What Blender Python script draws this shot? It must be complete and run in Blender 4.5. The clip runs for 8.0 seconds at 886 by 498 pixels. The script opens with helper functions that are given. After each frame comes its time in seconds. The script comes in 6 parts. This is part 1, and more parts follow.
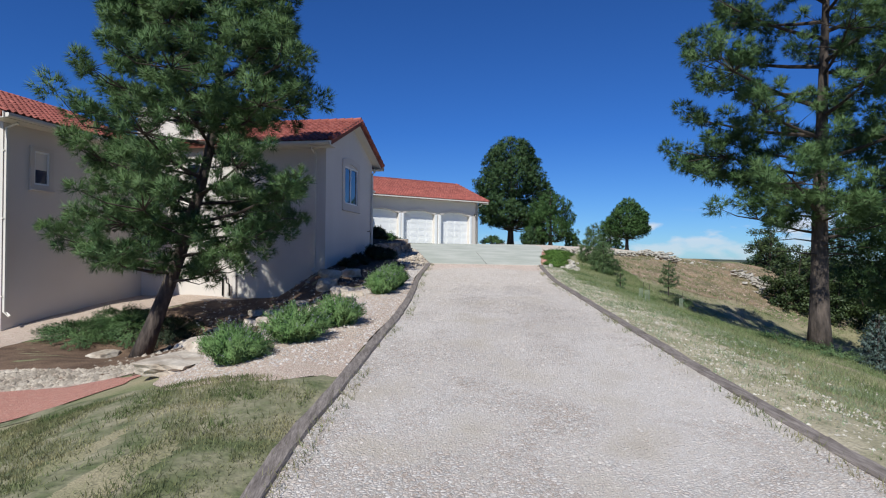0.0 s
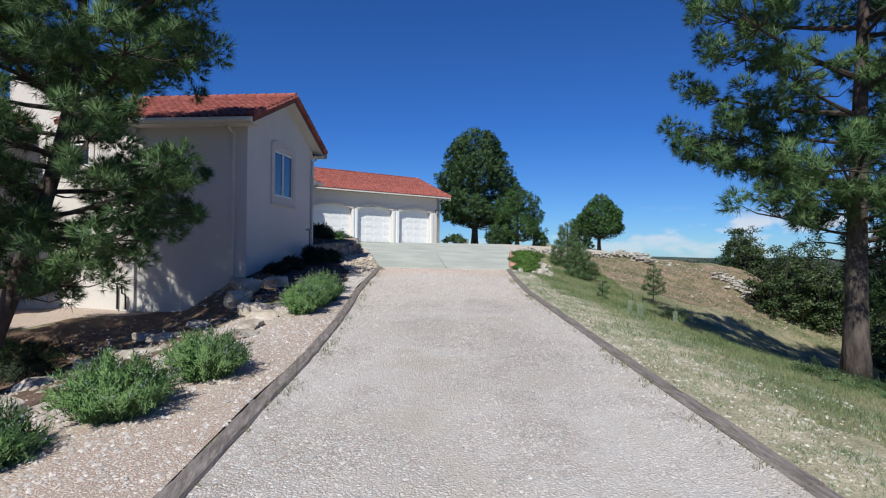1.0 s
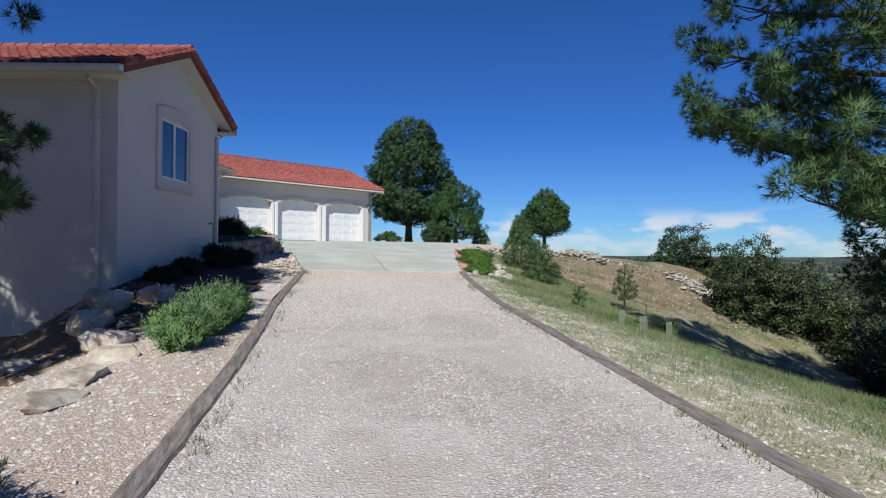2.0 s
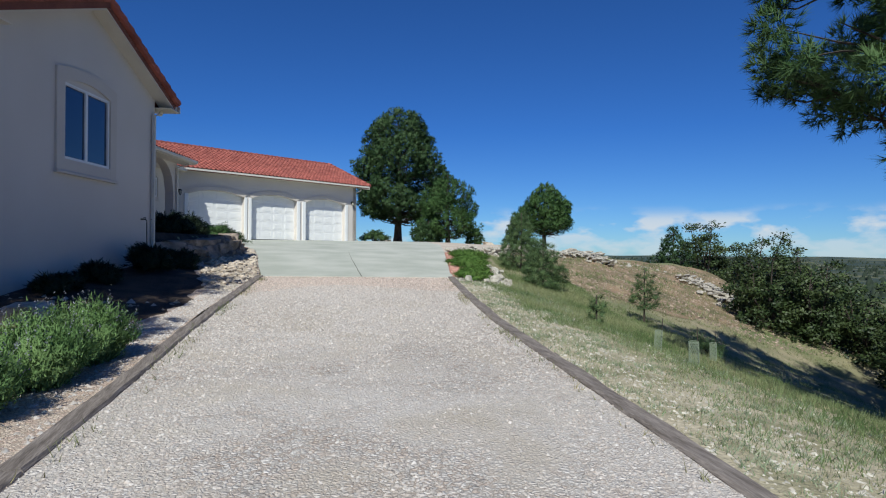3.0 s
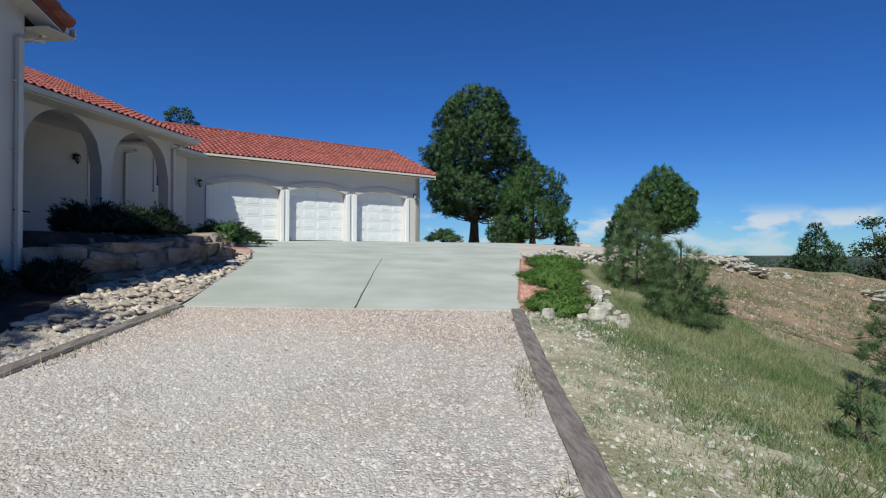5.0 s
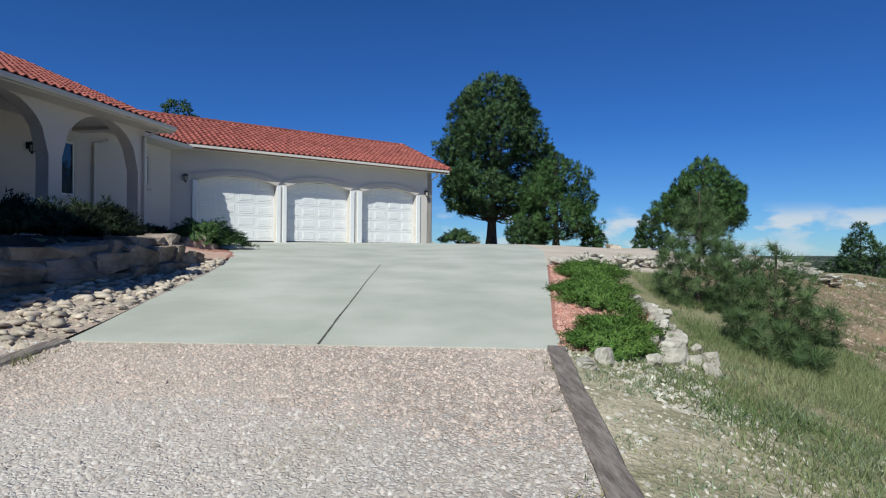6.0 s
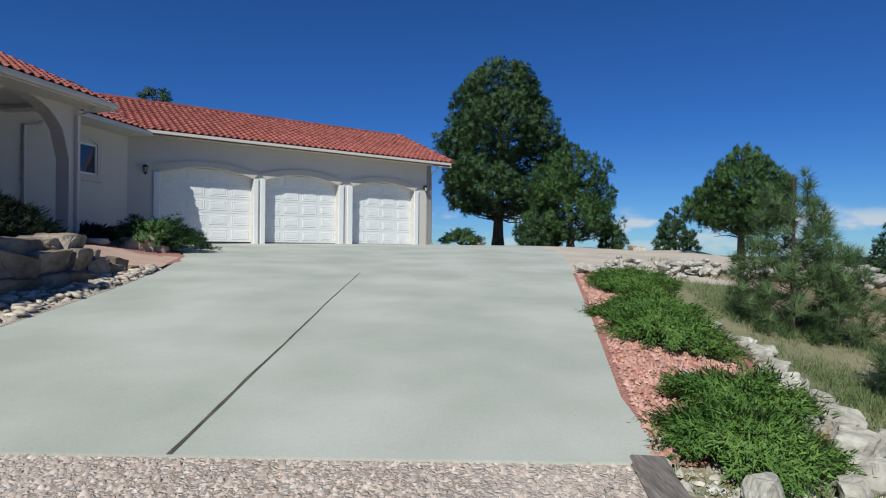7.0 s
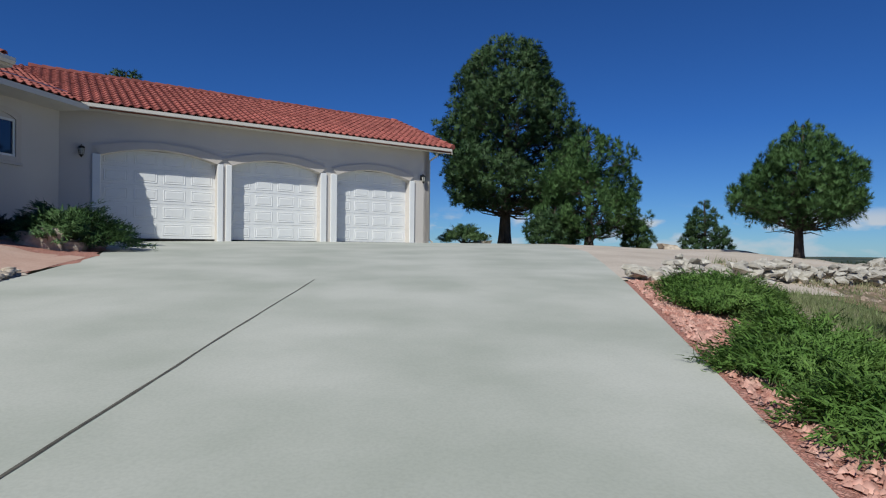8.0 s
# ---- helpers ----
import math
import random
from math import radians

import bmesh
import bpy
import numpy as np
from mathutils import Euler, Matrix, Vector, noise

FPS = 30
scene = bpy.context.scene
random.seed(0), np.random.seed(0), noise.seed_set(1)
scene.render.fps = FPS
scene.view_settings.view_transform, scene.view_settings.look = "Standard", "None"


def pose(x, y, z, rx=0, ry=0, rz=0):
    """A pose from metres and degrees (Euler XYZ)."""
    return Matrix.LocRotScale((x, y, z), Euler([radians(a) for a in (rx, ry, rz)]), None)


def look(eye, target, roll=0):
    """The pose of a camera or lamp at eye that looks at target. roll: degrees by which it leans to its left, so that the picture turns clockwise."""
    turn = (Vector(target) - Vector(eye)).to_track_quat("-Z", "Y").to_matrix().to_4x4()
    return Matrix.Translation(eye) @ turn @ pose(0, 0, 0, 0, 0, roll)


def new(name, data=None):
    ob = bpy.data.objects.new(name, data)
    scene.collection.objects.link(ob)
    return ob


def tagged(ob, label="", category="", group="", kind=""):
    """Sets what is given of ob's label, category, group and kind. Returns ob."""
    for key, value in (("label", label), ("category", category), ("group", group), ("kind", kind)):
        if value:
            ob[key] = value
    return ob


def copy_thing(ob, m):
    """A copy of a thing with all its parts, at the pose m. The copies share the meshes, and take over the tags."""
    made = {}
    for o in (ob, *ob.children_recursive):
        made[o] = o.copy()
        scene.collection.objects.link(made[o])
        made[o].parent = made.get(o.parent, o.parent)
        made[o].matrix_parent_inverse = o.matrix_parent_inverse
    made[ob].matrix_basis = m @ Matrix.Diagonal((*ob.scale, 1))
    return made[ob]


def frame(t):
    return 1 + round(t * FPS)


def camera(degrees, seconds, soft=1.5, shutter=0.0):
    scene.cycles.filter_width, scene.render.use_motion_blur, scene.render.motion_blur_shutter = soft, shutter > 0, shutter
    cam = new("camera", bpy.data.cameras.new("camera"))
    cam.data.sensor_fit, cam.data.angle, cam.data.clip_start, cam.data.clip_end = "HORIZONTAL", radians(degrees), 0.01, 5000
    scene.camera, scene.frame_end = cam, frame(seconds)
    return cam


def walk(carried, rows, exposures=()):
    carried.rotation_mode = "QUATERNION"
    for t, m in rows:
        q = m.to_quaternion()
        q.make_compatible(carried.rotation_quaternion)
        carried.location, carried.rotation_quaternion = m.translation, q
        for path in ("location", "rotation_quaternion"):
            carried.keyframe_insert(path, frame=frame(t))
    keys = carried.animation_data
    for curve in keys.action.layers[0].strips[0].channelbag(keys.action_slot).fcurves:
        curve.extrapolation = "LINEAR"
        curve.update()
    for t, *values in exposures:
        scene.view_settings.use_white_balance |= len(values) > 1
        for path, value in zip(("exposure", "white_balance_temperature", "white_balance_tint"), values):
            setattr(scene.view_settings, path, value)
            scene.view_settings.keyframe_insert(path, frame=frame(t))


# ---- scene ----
cam = camera(75.2, 8.0, soft=1.15)
METRES, EYE, TILT, LEAN, TURN = 27.0, 2.4, 0.0, 0.0, -5.4
ROWS = [
    (0.0, 0.0, 0.0, 0.0, -0.0, 0.31, -0.58),
    (0.5, 0.0141, 0.0642, 0.0033, 0.01, 0.17, -0.62),
    (1.0, 0.0171, 0.1392, 0.0072, -3.52, 0.08, -0.72),
    (1.5, 0.0099, 0.2147, 0.0065, -9.57, 0.09, -0.68),
    (3.0, 0.0402, 0.3967, 0.0081, -11.39, 0.03, -0.53),
    (3.5, 0.0628, 0.447, 0.0078, -11.3, -0.02, -0.53),
    (4.0, 0.084, 0.5198, 0.0102, -11.31, 0.03, -0.47),
    (4.5, 0.1, 0.5893, 0.0128, -6.16, -0.05, -0.46),
    (6.0, 0.119, 0.7498, 0.0176, -0.53, -0.1, -0.57),
    (6.5, 0.1221, 0.8034, 0.02, -0.28, -0.09, -0.55),
    (7.0, 0.125, 0.8605, 0.0199, -0.1, -0.06, -0.57),
    (7.5, 0.1271, 0.9205, 0.0178, 0.03, -0.06, -0.54),
    (8.0, 0.1295, 0.9816, 0.0176, 0.19, -0.01, -0.55),
]
walk(cam, [(t, pose(0, 0, EYE, TILT, LEAN, TURN) @ pose(METRES * x, METRES * y, METRES * z, 90 + pitch, roll, yaw)) for t, x, y, z, yaw, pitch, roll in ROWS],
     exposures=((0.0, 0.1, 6500, 9), (1.5, 0.1, 6500, 9), (3.0, 0.0, 6500, 6), (6.0, -0.03, 6500, 5), (6.6, -0.08, 6500, 5), (7.2, -0.17, 6500, 6), (8.0, -0.29, 6500, 8)))

# ---- sky, sun, exposure ----
SUN_EL, SUN_TO = radians(44), Vector((-0.44, -0.898, 0)).normalized()
world = bpy.data.worlds.new("sky")
scene.world = world
world.use_nodes = True
wn, wl = world.node_tree.nodes, world.node_tree.links
wn.clear()
w_out, w_bg, w_sky = wn.new("ShaderNodeOutputWorld"), wn.new("ShaderNodeBackground"), wn.new("ShaderNodeTexSky")
w_sky.sky_type, w_sky.sun_disc = "NISHITA", False
w_sky.sun_elevation, w_sky.sun_rotation = SUN_EL, math.atan2(SUN_TO.x, SUN_TO.y)
w_sky.altitude, w_sky.air_density, w_sky.dust_density, w_sky.ozone_density = 2200, 1.0, 0.3, 3.0
w_bg.inputs["Strength"].default_value = 0.082
# low cumulus far off, a band of soft noise just over the horizon
w_tc, w_sep = wn.new("ShaderNodeTexCoord"), wn.new("ShaderNodeSeparateXYZ")
w_map, w_noise, w_ramp = wn.new("ShaderNodeMapping"), wn.new("ShaderNodeTexNoise"), wn.new("ShaderNodeValToRGB")
w_band, w_mul, w_mix = wn.new("ShaderNodeValToRGB"), wn.new("ShaderNodeMath"), wn.new("ShaderNodeMixRGB")
w_map.inputs["Scale"].default_value = (1.0, 1.0, 2.4)
w_noise.inputs["Scale"].default_value, w_noise.inputs["Detail"].default_value = 12.0, 8.0
w_ramp.color_ramp.elements[0].position, w_ramp.color_ramp.elements[1].position = 0.49, 0.60
w_band.color_ramp.elements[0].position, w_band.color_ramp.elements[0].color = 0.0, (0.5, 0.5, 0.5, 1)
w_band.color_ramp.elements[1].position, w_band.color_ramp.elements[1].color = 0.075, (0, 0, 0, 1)
for pos, val in ((0.02, 0.55), (0.036, 0.9), (0.052, 0.75), (0.064, 0.2)):
    el = w_band.color_ramp.elements.new(pos)
    el.color = (val, val, val, 1)
w_mul.operation = "MULTIPLY"
w_mix.inputs[2].default_value = (8.0, 8.5, 9.3, 1)
wl.new(w_tc.outputs["Generated"], w_map.inputs["Vector"])
wl.new(w_tc.outputs["Generated"], w_sep.inputs[0])
wl.new(w_map.outputs[0], w_noise.inputs["Vector"])
wl.new(w_noise.outputs["Fac"], w_ramp.inputs[0])
wl.new(w_sep.outputs["Z"], w_band.inputs[0])
wl.new(w_ramp.outputs[0], w_mul.inputs[0])
wl.new(w_band.outputs[0], w_mul.inputs[1])
wl.new(w_mul.outputs[0], w_mix.inputs[0])
w_deep = wn.new("ShaderNodeMixRGB")  # the thin dry air of a high plain: a deeper blue
w_deep.blend_type, w_deep.inputs[0].default_value, w_deep.inputs[2].default_value = "MULTIPLY", 1.0, (0.255, 0.60, 1.13, 1)
w_low, w_fade = wn.new("ShaderNodeMixRGB"), wn.new("ShaderNodeMapRange")  # paler towards the horizon
w_fade.inputs["From Min"].default_value, w_fade.inputs["From Max"].default_value = 0.0, 0.2
w_low.inputs[1].default_value, w_low.inputs[2].default_value = (0.43, 0.70, 1.03, 1), (0.255, 0.60, 1.15, 1)
wl.new(w_sep.outputs["Z"], w_fade.inputs["Value"])
wl.new(w_fade.outputs[0], w_low.inputs[0])
wl.new(w_low.outputs[0], w_deep.inputs[2])
wl.new(w_sky.outputs[0], w_deep.inputs[1])
wl.new(w_deep.outputs[0], w_mix.inputs[1])
wl.new(w_mix.outputs[0], w_bg.inputs["Color"])
wl.new(w_bg.outputs[0], w_out.inputs[0])
sun = new("sun", bpy.data.lights.new("sun", "SUN"))
sun.data.energy, sun.data.angle, sun.data.color = 5.0, radians(0.5), (0.965, 0.965, 0.905)
sun_dir = Vector((SUN_TO.x * math.cos(SUN_EL), SUN_TO.y * math.cos(SUN_EL), math.sin(SUN_EL)))
sun.matrix_world = look(sun_dir * 60, (0, 0, 0))


# ---- materials ----
def surface(name, c1, c2, scale=3.0, rough=0.85, bump=0.3, fine=40.0, depth=0.01, dark=None, metal=0.0, island=0.0, piece=0.0, spec=0.3, stretch=(1, 1, 1), through_light=0.0):
    """Two colours mixed by broad noise, fine noise for grain and relief; island / piece: how far single islands or objects differ."""
    m = bpy.data.materials.new(name)
    m.use_nodes = True
    n, l = m.node_tree.nodes, m.node_tree.links
    bs = n["Principled BSDF"]
    bs.inputs["Roughness"].default_value, bs.inputs["Metallic"].default_value = rough, metal
    bs.inputs["Specular IOR Level"].default_value = spec
    tc, mp = n.new("ShaderNodeTexCoord"), n.new("ShaderNodeMapping")
    mp.inputs["Scale"].default_value = stretch
    l.new(tc.outputs["Object"], mp.inputs["Vector"])
    big, small = n.new("ShaderNodeTexNoise"), n.new("ShaderNodeTexNoise")
    big.inputs["Scale"].default_value, big.inputs["Detail"].default_value = scale, 5
    small.inputs["Scale"].default_value, small.inputs["Detail"].default_value = fine, 4
    l.new(mp.outputs[0], big.inputs["Vector"])
    l.new(mp.outputs[0], small.inputs["Vector"])
    ramp = n.new("ShaderNodeValToRGB")
    ramp.color_ramp.elements[0].position, ramp.color_ramp.elements[1].position = 0.34, 0.66
    ramp.color_ramp.elements[0].color, ramp.color_ramp.elements[1].color = (*c1, 1), (*c2, 1)
    l.new(big.outputs["Fac"], ramp.inputs[0])
    last = ramp.outputs[0]
    grain = n.new("ShaderNodeMixRGB")
    grain.blend_type = "MULTIPLY"
    grain.inputs[0].default_value = 0.55
    gr = n.new("ShaderNodeValToRGB")
    lo = dark if dark is not None else 0.6
    gr.color_ramp.elements[0].position, gr.color_ramp.elements[1].position = 0.3, 0.62
    gr.color_ramp.elements[0].color, gr.color_ramp.elements[1].color = (lo, lo, lo, 1), (1, 1, 1, 1)
    l.new(small.outputs["Fac"], gr.inputs[0])
    l.new(last, grain.inputs[1])
    l.new(gr.outputs[0], grain.inputs[2])
    last = grain.outputs[0]
    for amount, node, socket in ((island, "ShaderNodeNewGeometry", "Random Per Island"), (piece, "ShaderNodeObjectInfo", "Random")):
        if amount:
            info, hs, mr = n.new(node), n.new("ShaderNodeHueSaturation"), n.new("ShaderNodeMapRange")
            mr.inputs["To Min"].default_value, mr.inputs["To Max"].default_value = 1 - amount, 1 + amount
            l.new(info.outputs[socket], mr.inputs["Value"])
            l.new(mr.outputs[0], hs.inputs["Value"])
            l.new(last, hs.inputs["Color"])
            last = hs.outputs[0]
    l.new(last, bs.inputs["Base Color"])
    if bump:
        bp = n.new("ShaderNodeBump")
        bp.inputs["Strength"].default_value, bp.inputs["Distance"].default_value = bump, depth
        l.new(small.outputs["Fac"], bp.inputs["Height"])
        l.new(bp.outputs[0], bs.inputs["Normal"])
    if through_light:
        tr, mx = n.new("ShaderNodeBsdfTranslucent"), n.new("ShaderNodeMixShader")
        mx.inputs[0].default_value = through_light
        l.new(last, tr.inputs["Color"])
        l.new(bs.outputs[0], mx.inputs[1])
        l.new(tr.outputs[0], mx.inputs[2])
        l.new(mx.outputs[0], n["Material Output"].inputs["Surface"])
    return m


def gravel_mat(name, cols, size, bump=0.8, patch=None, patch_scale=0.4, patch_at=(0.45, 0.6), stain=None, blush=None):
    """Loose stone: cells of several colours, shade in the gaps painted dark; patch: a second tone in broad worn
    patches.
    """
    m = bpy.data.materials.new(name)
    m.use_nodes = True
    n, l = m.node_tree.nodes, m.node_tree.links
    bs = n["Principled BSDF"]
    bs.inputs["Roughness"].default_value, bs.inputs["Specular IOR Level"].default_value = 0.95, 0.15
    tc = n.new("ShaderNodeTexCoord")
    vo, gap = n.new("ShaderNodeTexVoronoi"), n.new("ShaderNodeValToRGB")
    vo.inputs["Scale"].default_value = 1 / size
    l.new(tc.outputs["Object"], vo.inputs["Vector"])
    pick = n.new("ShaderNodeValToRGB")
    pick.color_ramp.interpolation = "LINEAR"
    for i, c in enumerate(cols):
        e = pick.color_ramp.elements[i] if i < 2 else pick.color_ramp.elements.new(i / (len(cols) - 1))
        e.position, e.color = i / (len(cols) - 1), (*c, 1)
    l.new(vo.outputs["Color"], pick.inputs[0])
    # chips: cells with jogged outlines, crevice shade darkened into the colour, raised in the middle
    jog, bend, edge = n.new("ShaderNodeTexNoise"), n.new("ShaderNodeMixRGB"), n.new("ShaderNodeTexVoronoi")
    jog.inputs["Scale"].default_value, jog.inputs["Detail"].default_value = 0.9 / size, 3
    bend.blend_type, bend.inputs[0].default_value = "LINEAR_LIGHT", size * 0.8
    l.new(tc.outputs["Object"], jog.inputs["Vector"])
    l.new(tc.outputs["Object"], bend.inputs[1])
    l.new(jog.outputs["Color"], bend.inputs[2])
    l.new(bend.outputs[0], vo.inputs["Vector"])
    edge.feature = "DISTANCE_TO_EDGE"
    edge.inputs["Scale"].default_value = 1 / size
    l.new(bend.outputs[0], edge.inputs["Vector"])
    gap.color_ramp.elements[0].position, gap.color_ramp.elements[0].color = 0.0, (0.42, 0.40, 0.38, 1)
    gap.color_ramp.elements[1].position, gap.color_ramp.elements[1].color = 0.2, (1, 1, 1, 1)
    l.new(edge.outputs["Distance"], gap.inputs[0])
    mul = n.new("ShaderNodeMixRGB")
    mul.blend_type, mul.inputs[0].default_value = "MULTIPLY", 0.75
    l.new(pick.outputs[0], mul.inputs[1])
    l.new(gap.outputs[0], mul.inputs[2])
    last = mul.outputs[0]
    bp = n.new("ShaderNodeBump")
    bp.inputs["Strength"].default_value, bp.inputs["Distance"].default_value = bump, size * 0.7
    l.new(edge.outputs["Distance"], bp.inputs["Height"])
    if patch:
        no, rp, mx = n.new("ShaderNodeTexNoise"), n.new("ShaderNodeValToRGB"), n.new("ShaderNodeMixRGB")
        no.inputs["Scale"].default_value, no.inputs["Detail"].default_value, no.inputs["Roughness"].default_value = patch_scale, 8, 0.65
        l.new(tc.outputs["Object"], no.inputs["Vector"])
        rp.color_ramp.elements[0].position, rp.color_ramp.elements[1].position = patch_at
        rp.color_ramp.elements[1].color = (0.62, 0.62, 0.62, 1)
        l.new(no.outputs["Fac"], rp.inputs[0])
        l.new(rp.outputs[0], mx.inputs[0])
        l.new(last, mx.inputs[1])
        mx.inputs[2].default_value = (*patch, 1)
        last = mx.outputs[0]
    if blush:  # a second delivery of stone, spread over part of the length: (tint, y from, y to)
        sp, mr, wob, add, mx = n.new("ShaderNodeSeparateXYZ"), n.new("ShaderNodeMapRange"), n.new("ShaderNodeTexNoise"), n.new("ShaderNodeMath"), n.new("ShaderNodeMixRGB")
        wob.inputs["Scale"].default_value, wob.inputs["Detail"].default_value = 0.7, 4
        l.new(tc.outputs["Object"], sp.inputs[0])
        l.new(tc.outputs["Object"], wob.inputs["Vector"])
        add.operation, add.inputs[1].default_value = "MULTIPLY_ADD", 3.0
        l.new(wob.outputs["Fac"], add.inputs[0])
        l.new(sp.outputs["Y"], add.inputs[2])
        mr.inputs["From Min"].default_value, mr.inputs["From Max"].default_value = blush[1] + 1.5, blush[2] + 1.5
        l.new(add.outputs[0], mr.inputs["Value"])
        mx.blend_type, mx.inputs[2].default_value = "MULTIPLY", (*blush[0], 1)
        l.new(mr.outputs[0], mx.inputs[0])
        l.new(last, mx.inputs[1])
        last = mx.outputs[0]
    if stain:
        no, rp, mx = n.new("ShaderNodeTexNoise"), n.new("ShaderNodeValToRGB"), n.new("ShaderNodeMixRGB")
        no.inputs["Scale"].default_value, no.inputs["Detail"].default_value = 0.9, 6
        l.new(tc.outputs["Object"], no.inputs["Vector"])
        rp.color_ramp.elements[0].position, rp.color_ramp.elements[1].position = 0.51, 0.68
        rp.color_ramp.elements[1].color = (0.6, 0.6, 0.6, 1)
        l.new(no.outputs["Fac"], rp.inputs[0])
        l.new(rp.outputs[0], mx.inputs[0])
        l.new(last, mx.inputs[1])
        mx.inputs[2].default_value = (*stain, 1)
        last = mx.outputs[0]
    l.new(last, bs.inputs["Base Color"])
    l.new(bp.outputs[0], bs.inputs["Normal"])
    return m


def glass_mat(name, tint):
    m = bpy.data.materials.new(name)
    m.use_nodes = True
    bs = m.node_tree.nodes["Principled BSDF"]
    bs.inputs["Base Color"].default_value, bs.inputs["Roughness"].default_value = (*tint, 1), 0.03
    bs.inputs["Specular IOR Level"].default_value, bs.inputs["Coat Weight"].default_value = 0.7, 0.25
    return m


M_STUCCO = surface("stucco", (0.60, 0.55, 0.505), (0.645, 0.595, 0.55), 0.6, 0.92, 0.35, 55, 0.008, dark=0.85)
M_TRIM = surface("stucco_trim", (0.57, 0.51, 0.46), (0.60, 0.545, 0.49), 1.2, 0.9, 0.25, 60, 0.006, dark=0.88)
M_WHITE = surface("white_paint", (0.76, 0.76, 0.76), (0.8, 0.8, 0.79), 2.0, 0.55, 0.05, 30, 0.002, dark=0.94)
M_CREAM = surface("cream_paint", (0.62, 0.58, 0.52), (0.66, 0.62, 0.56), 2.0, 0.6, 0.05, 30, 0.002, dark=0.92)
M_TILE = surface("clay_tile", (0.235, 0.064, 0.052), (0.345, 0.112, 0.088), 2.5, 0.8, 0.2, 35, 0.004, dark=0.78, piece=0.2, island=0.22)
M_DECK = surface("roof_underlay", (0.2, 0.07, 0.05), (0.25, 0.09, 0.06), 3, 0.9, 0.1)
M_BARK = surface("pine_bark", (0.045, 0.037, 0.033), (0.135, 0.105, 0.088), 5, 0.95, 1.0, 16, 0.04, dark=0.35, stretch=(1, 1, 0.3))
M_TWIG = surface("branch_bark", (0.04, 0.032, 0.028), (0.085, 0.066, 0.055), 6, 0.95, 0.4, 30, 0.01, dark=0.5)
M_NEEDLE = surface("pine_needles", (0.050, 0.108, 0.036), (0.115, 0.190, 0.068), 1.3, 0.6, 0, 9, dark=0.7, island=0.14, spec=0.3, through_light=0.12)
M_NEEDLE_MID = surface("fresh_pine_needles", (0.040, 0.096, 0.029), (0.085, 0.162, 0.050), 0.9, 0.6, 0, 7, dark=0.7, island=0.06, spec=0.25, through_light=0.1)
M_NEEDLE_FAR = surface("dark_pine_needles", (0.028, 0.068, 0.023), (0.064, 0.118, 0.040), 0.9, 0.6, 0, 7, dark=0.7, island=0.06, spec=0.3, through_light=0.1)
M_NEEDLE_YOUNG = surface("young_pine_needles", (0.105, 0.185, 0.075), (0.19, 0.275, 0.12), 2.0, 0.6, 0, 9, dark=0.75, island=0.15, spec=0.35, through_light=0.42)
M_CONCRETE = surface("concrete", (0.395, 0.41, 0.355), (0.51, 0.512, 0.458), 0.8, 0.9, 0.15, 60, 0.003, dark=0.84)
M_DRIVE = gravel_mat("drive_gravel", [(0.33, 0.295, 0.27), (0.64, 0.595, 0.56), (0.51, 0.42, 0.36), (0.85, 0.805, 0.765)], 0.036, 1.0, patch=(0.62, 0.57, 0.535), patch_scale=0.45, patch_at=(0.42, 0.56), stain=(0.43, 0.365, 0.29), blush=((1.0, 0.94, 0.895), 22.8, 24.6))
M_VERGE = surface("stony_soil", (0.30, 0.275, 0.175), (0.54, 0.465, 0.345), 1.5, 0.95, 1.0, 24, 0.03, dark=0.5)
M_BEDSTONE = gravel_mat("bed_gravel", [(0.45, 0.36, 0.29), (0.66, 0.55, 0.46), (0.55, 0.41, 0.34), (0.70, 0.62, 0.55)], 0.034, 0.9)
M_GROUND = surface("dry_meadow", (0.15, 0.18, 0.075), (0.37, 0.315, 0.205), 0.6, 0.95, 0.9, 42, 0.02, dark=0.35)
fn, fl = M_GROUND.node_tree.nodes, M_GROUND.node_tree.links
f_pos, f_len, f_far, f_noise, f_wood, f_mix = fn.new("ShaderNodeTexCoord"), fn.new("ShaderNodeVectorMath"), fn.new("ShaderNodeMapRange"), fn.new("ShaderNodeTexNoise"), fn.new("ShaderNodeValToRGB"), fn.new("ShaderNodeMixRGB")  # woods cover the plain far off
f_len.operation, f_noise.inputs["Scale"].default_value = "LENGTH", 0.006
f_far.inputs["From Min"].default_value, f_far.inputs["From Max"].default_value = 70, 130
f_wood.color_ramp.elements[0].position, f_wood.color_ramp.elements[0].color = 0.52, (0.035, 0.052, 0.036, 1)
f_wood.color_ramp.elements[1].position, f_wood.color_ramp.elements[1].color = 0.66, (0.15, 0.15, 0.085, 1)
fl.new(f_pos.outputs["Object"], f_len.inputs[0])
fl.new(f_pos.outputs["Object"], f_noise.inputs["Vector"])
fl.new(f_len.outputs["Value"], f_far.inputs["Value"])
fl.new(f_noise.outputs["Fac"], f_wood.inputs[0])
fl.new(f_far.outputs[0], f_mix.inputs[0])
fl.new(fn["Principled BSDF"].inputs["Base Color"].links[0].from_socket, f_mix.inputs[1])
fl.new(f_wood.outputs[0], f_mix.inputs[2])
fl.new(f_mix.outputs[0], fn["Principled BSDF"].inputs["Base Color"])
M_TIMBER = surface("weathered_timber", (0.15, 0.125, 0.112), (0.28, 0.24, 0.218), 2.5, 0.92, 0.6, 10, 0.015, dark=0.45, stretch=(9, 1, 9))

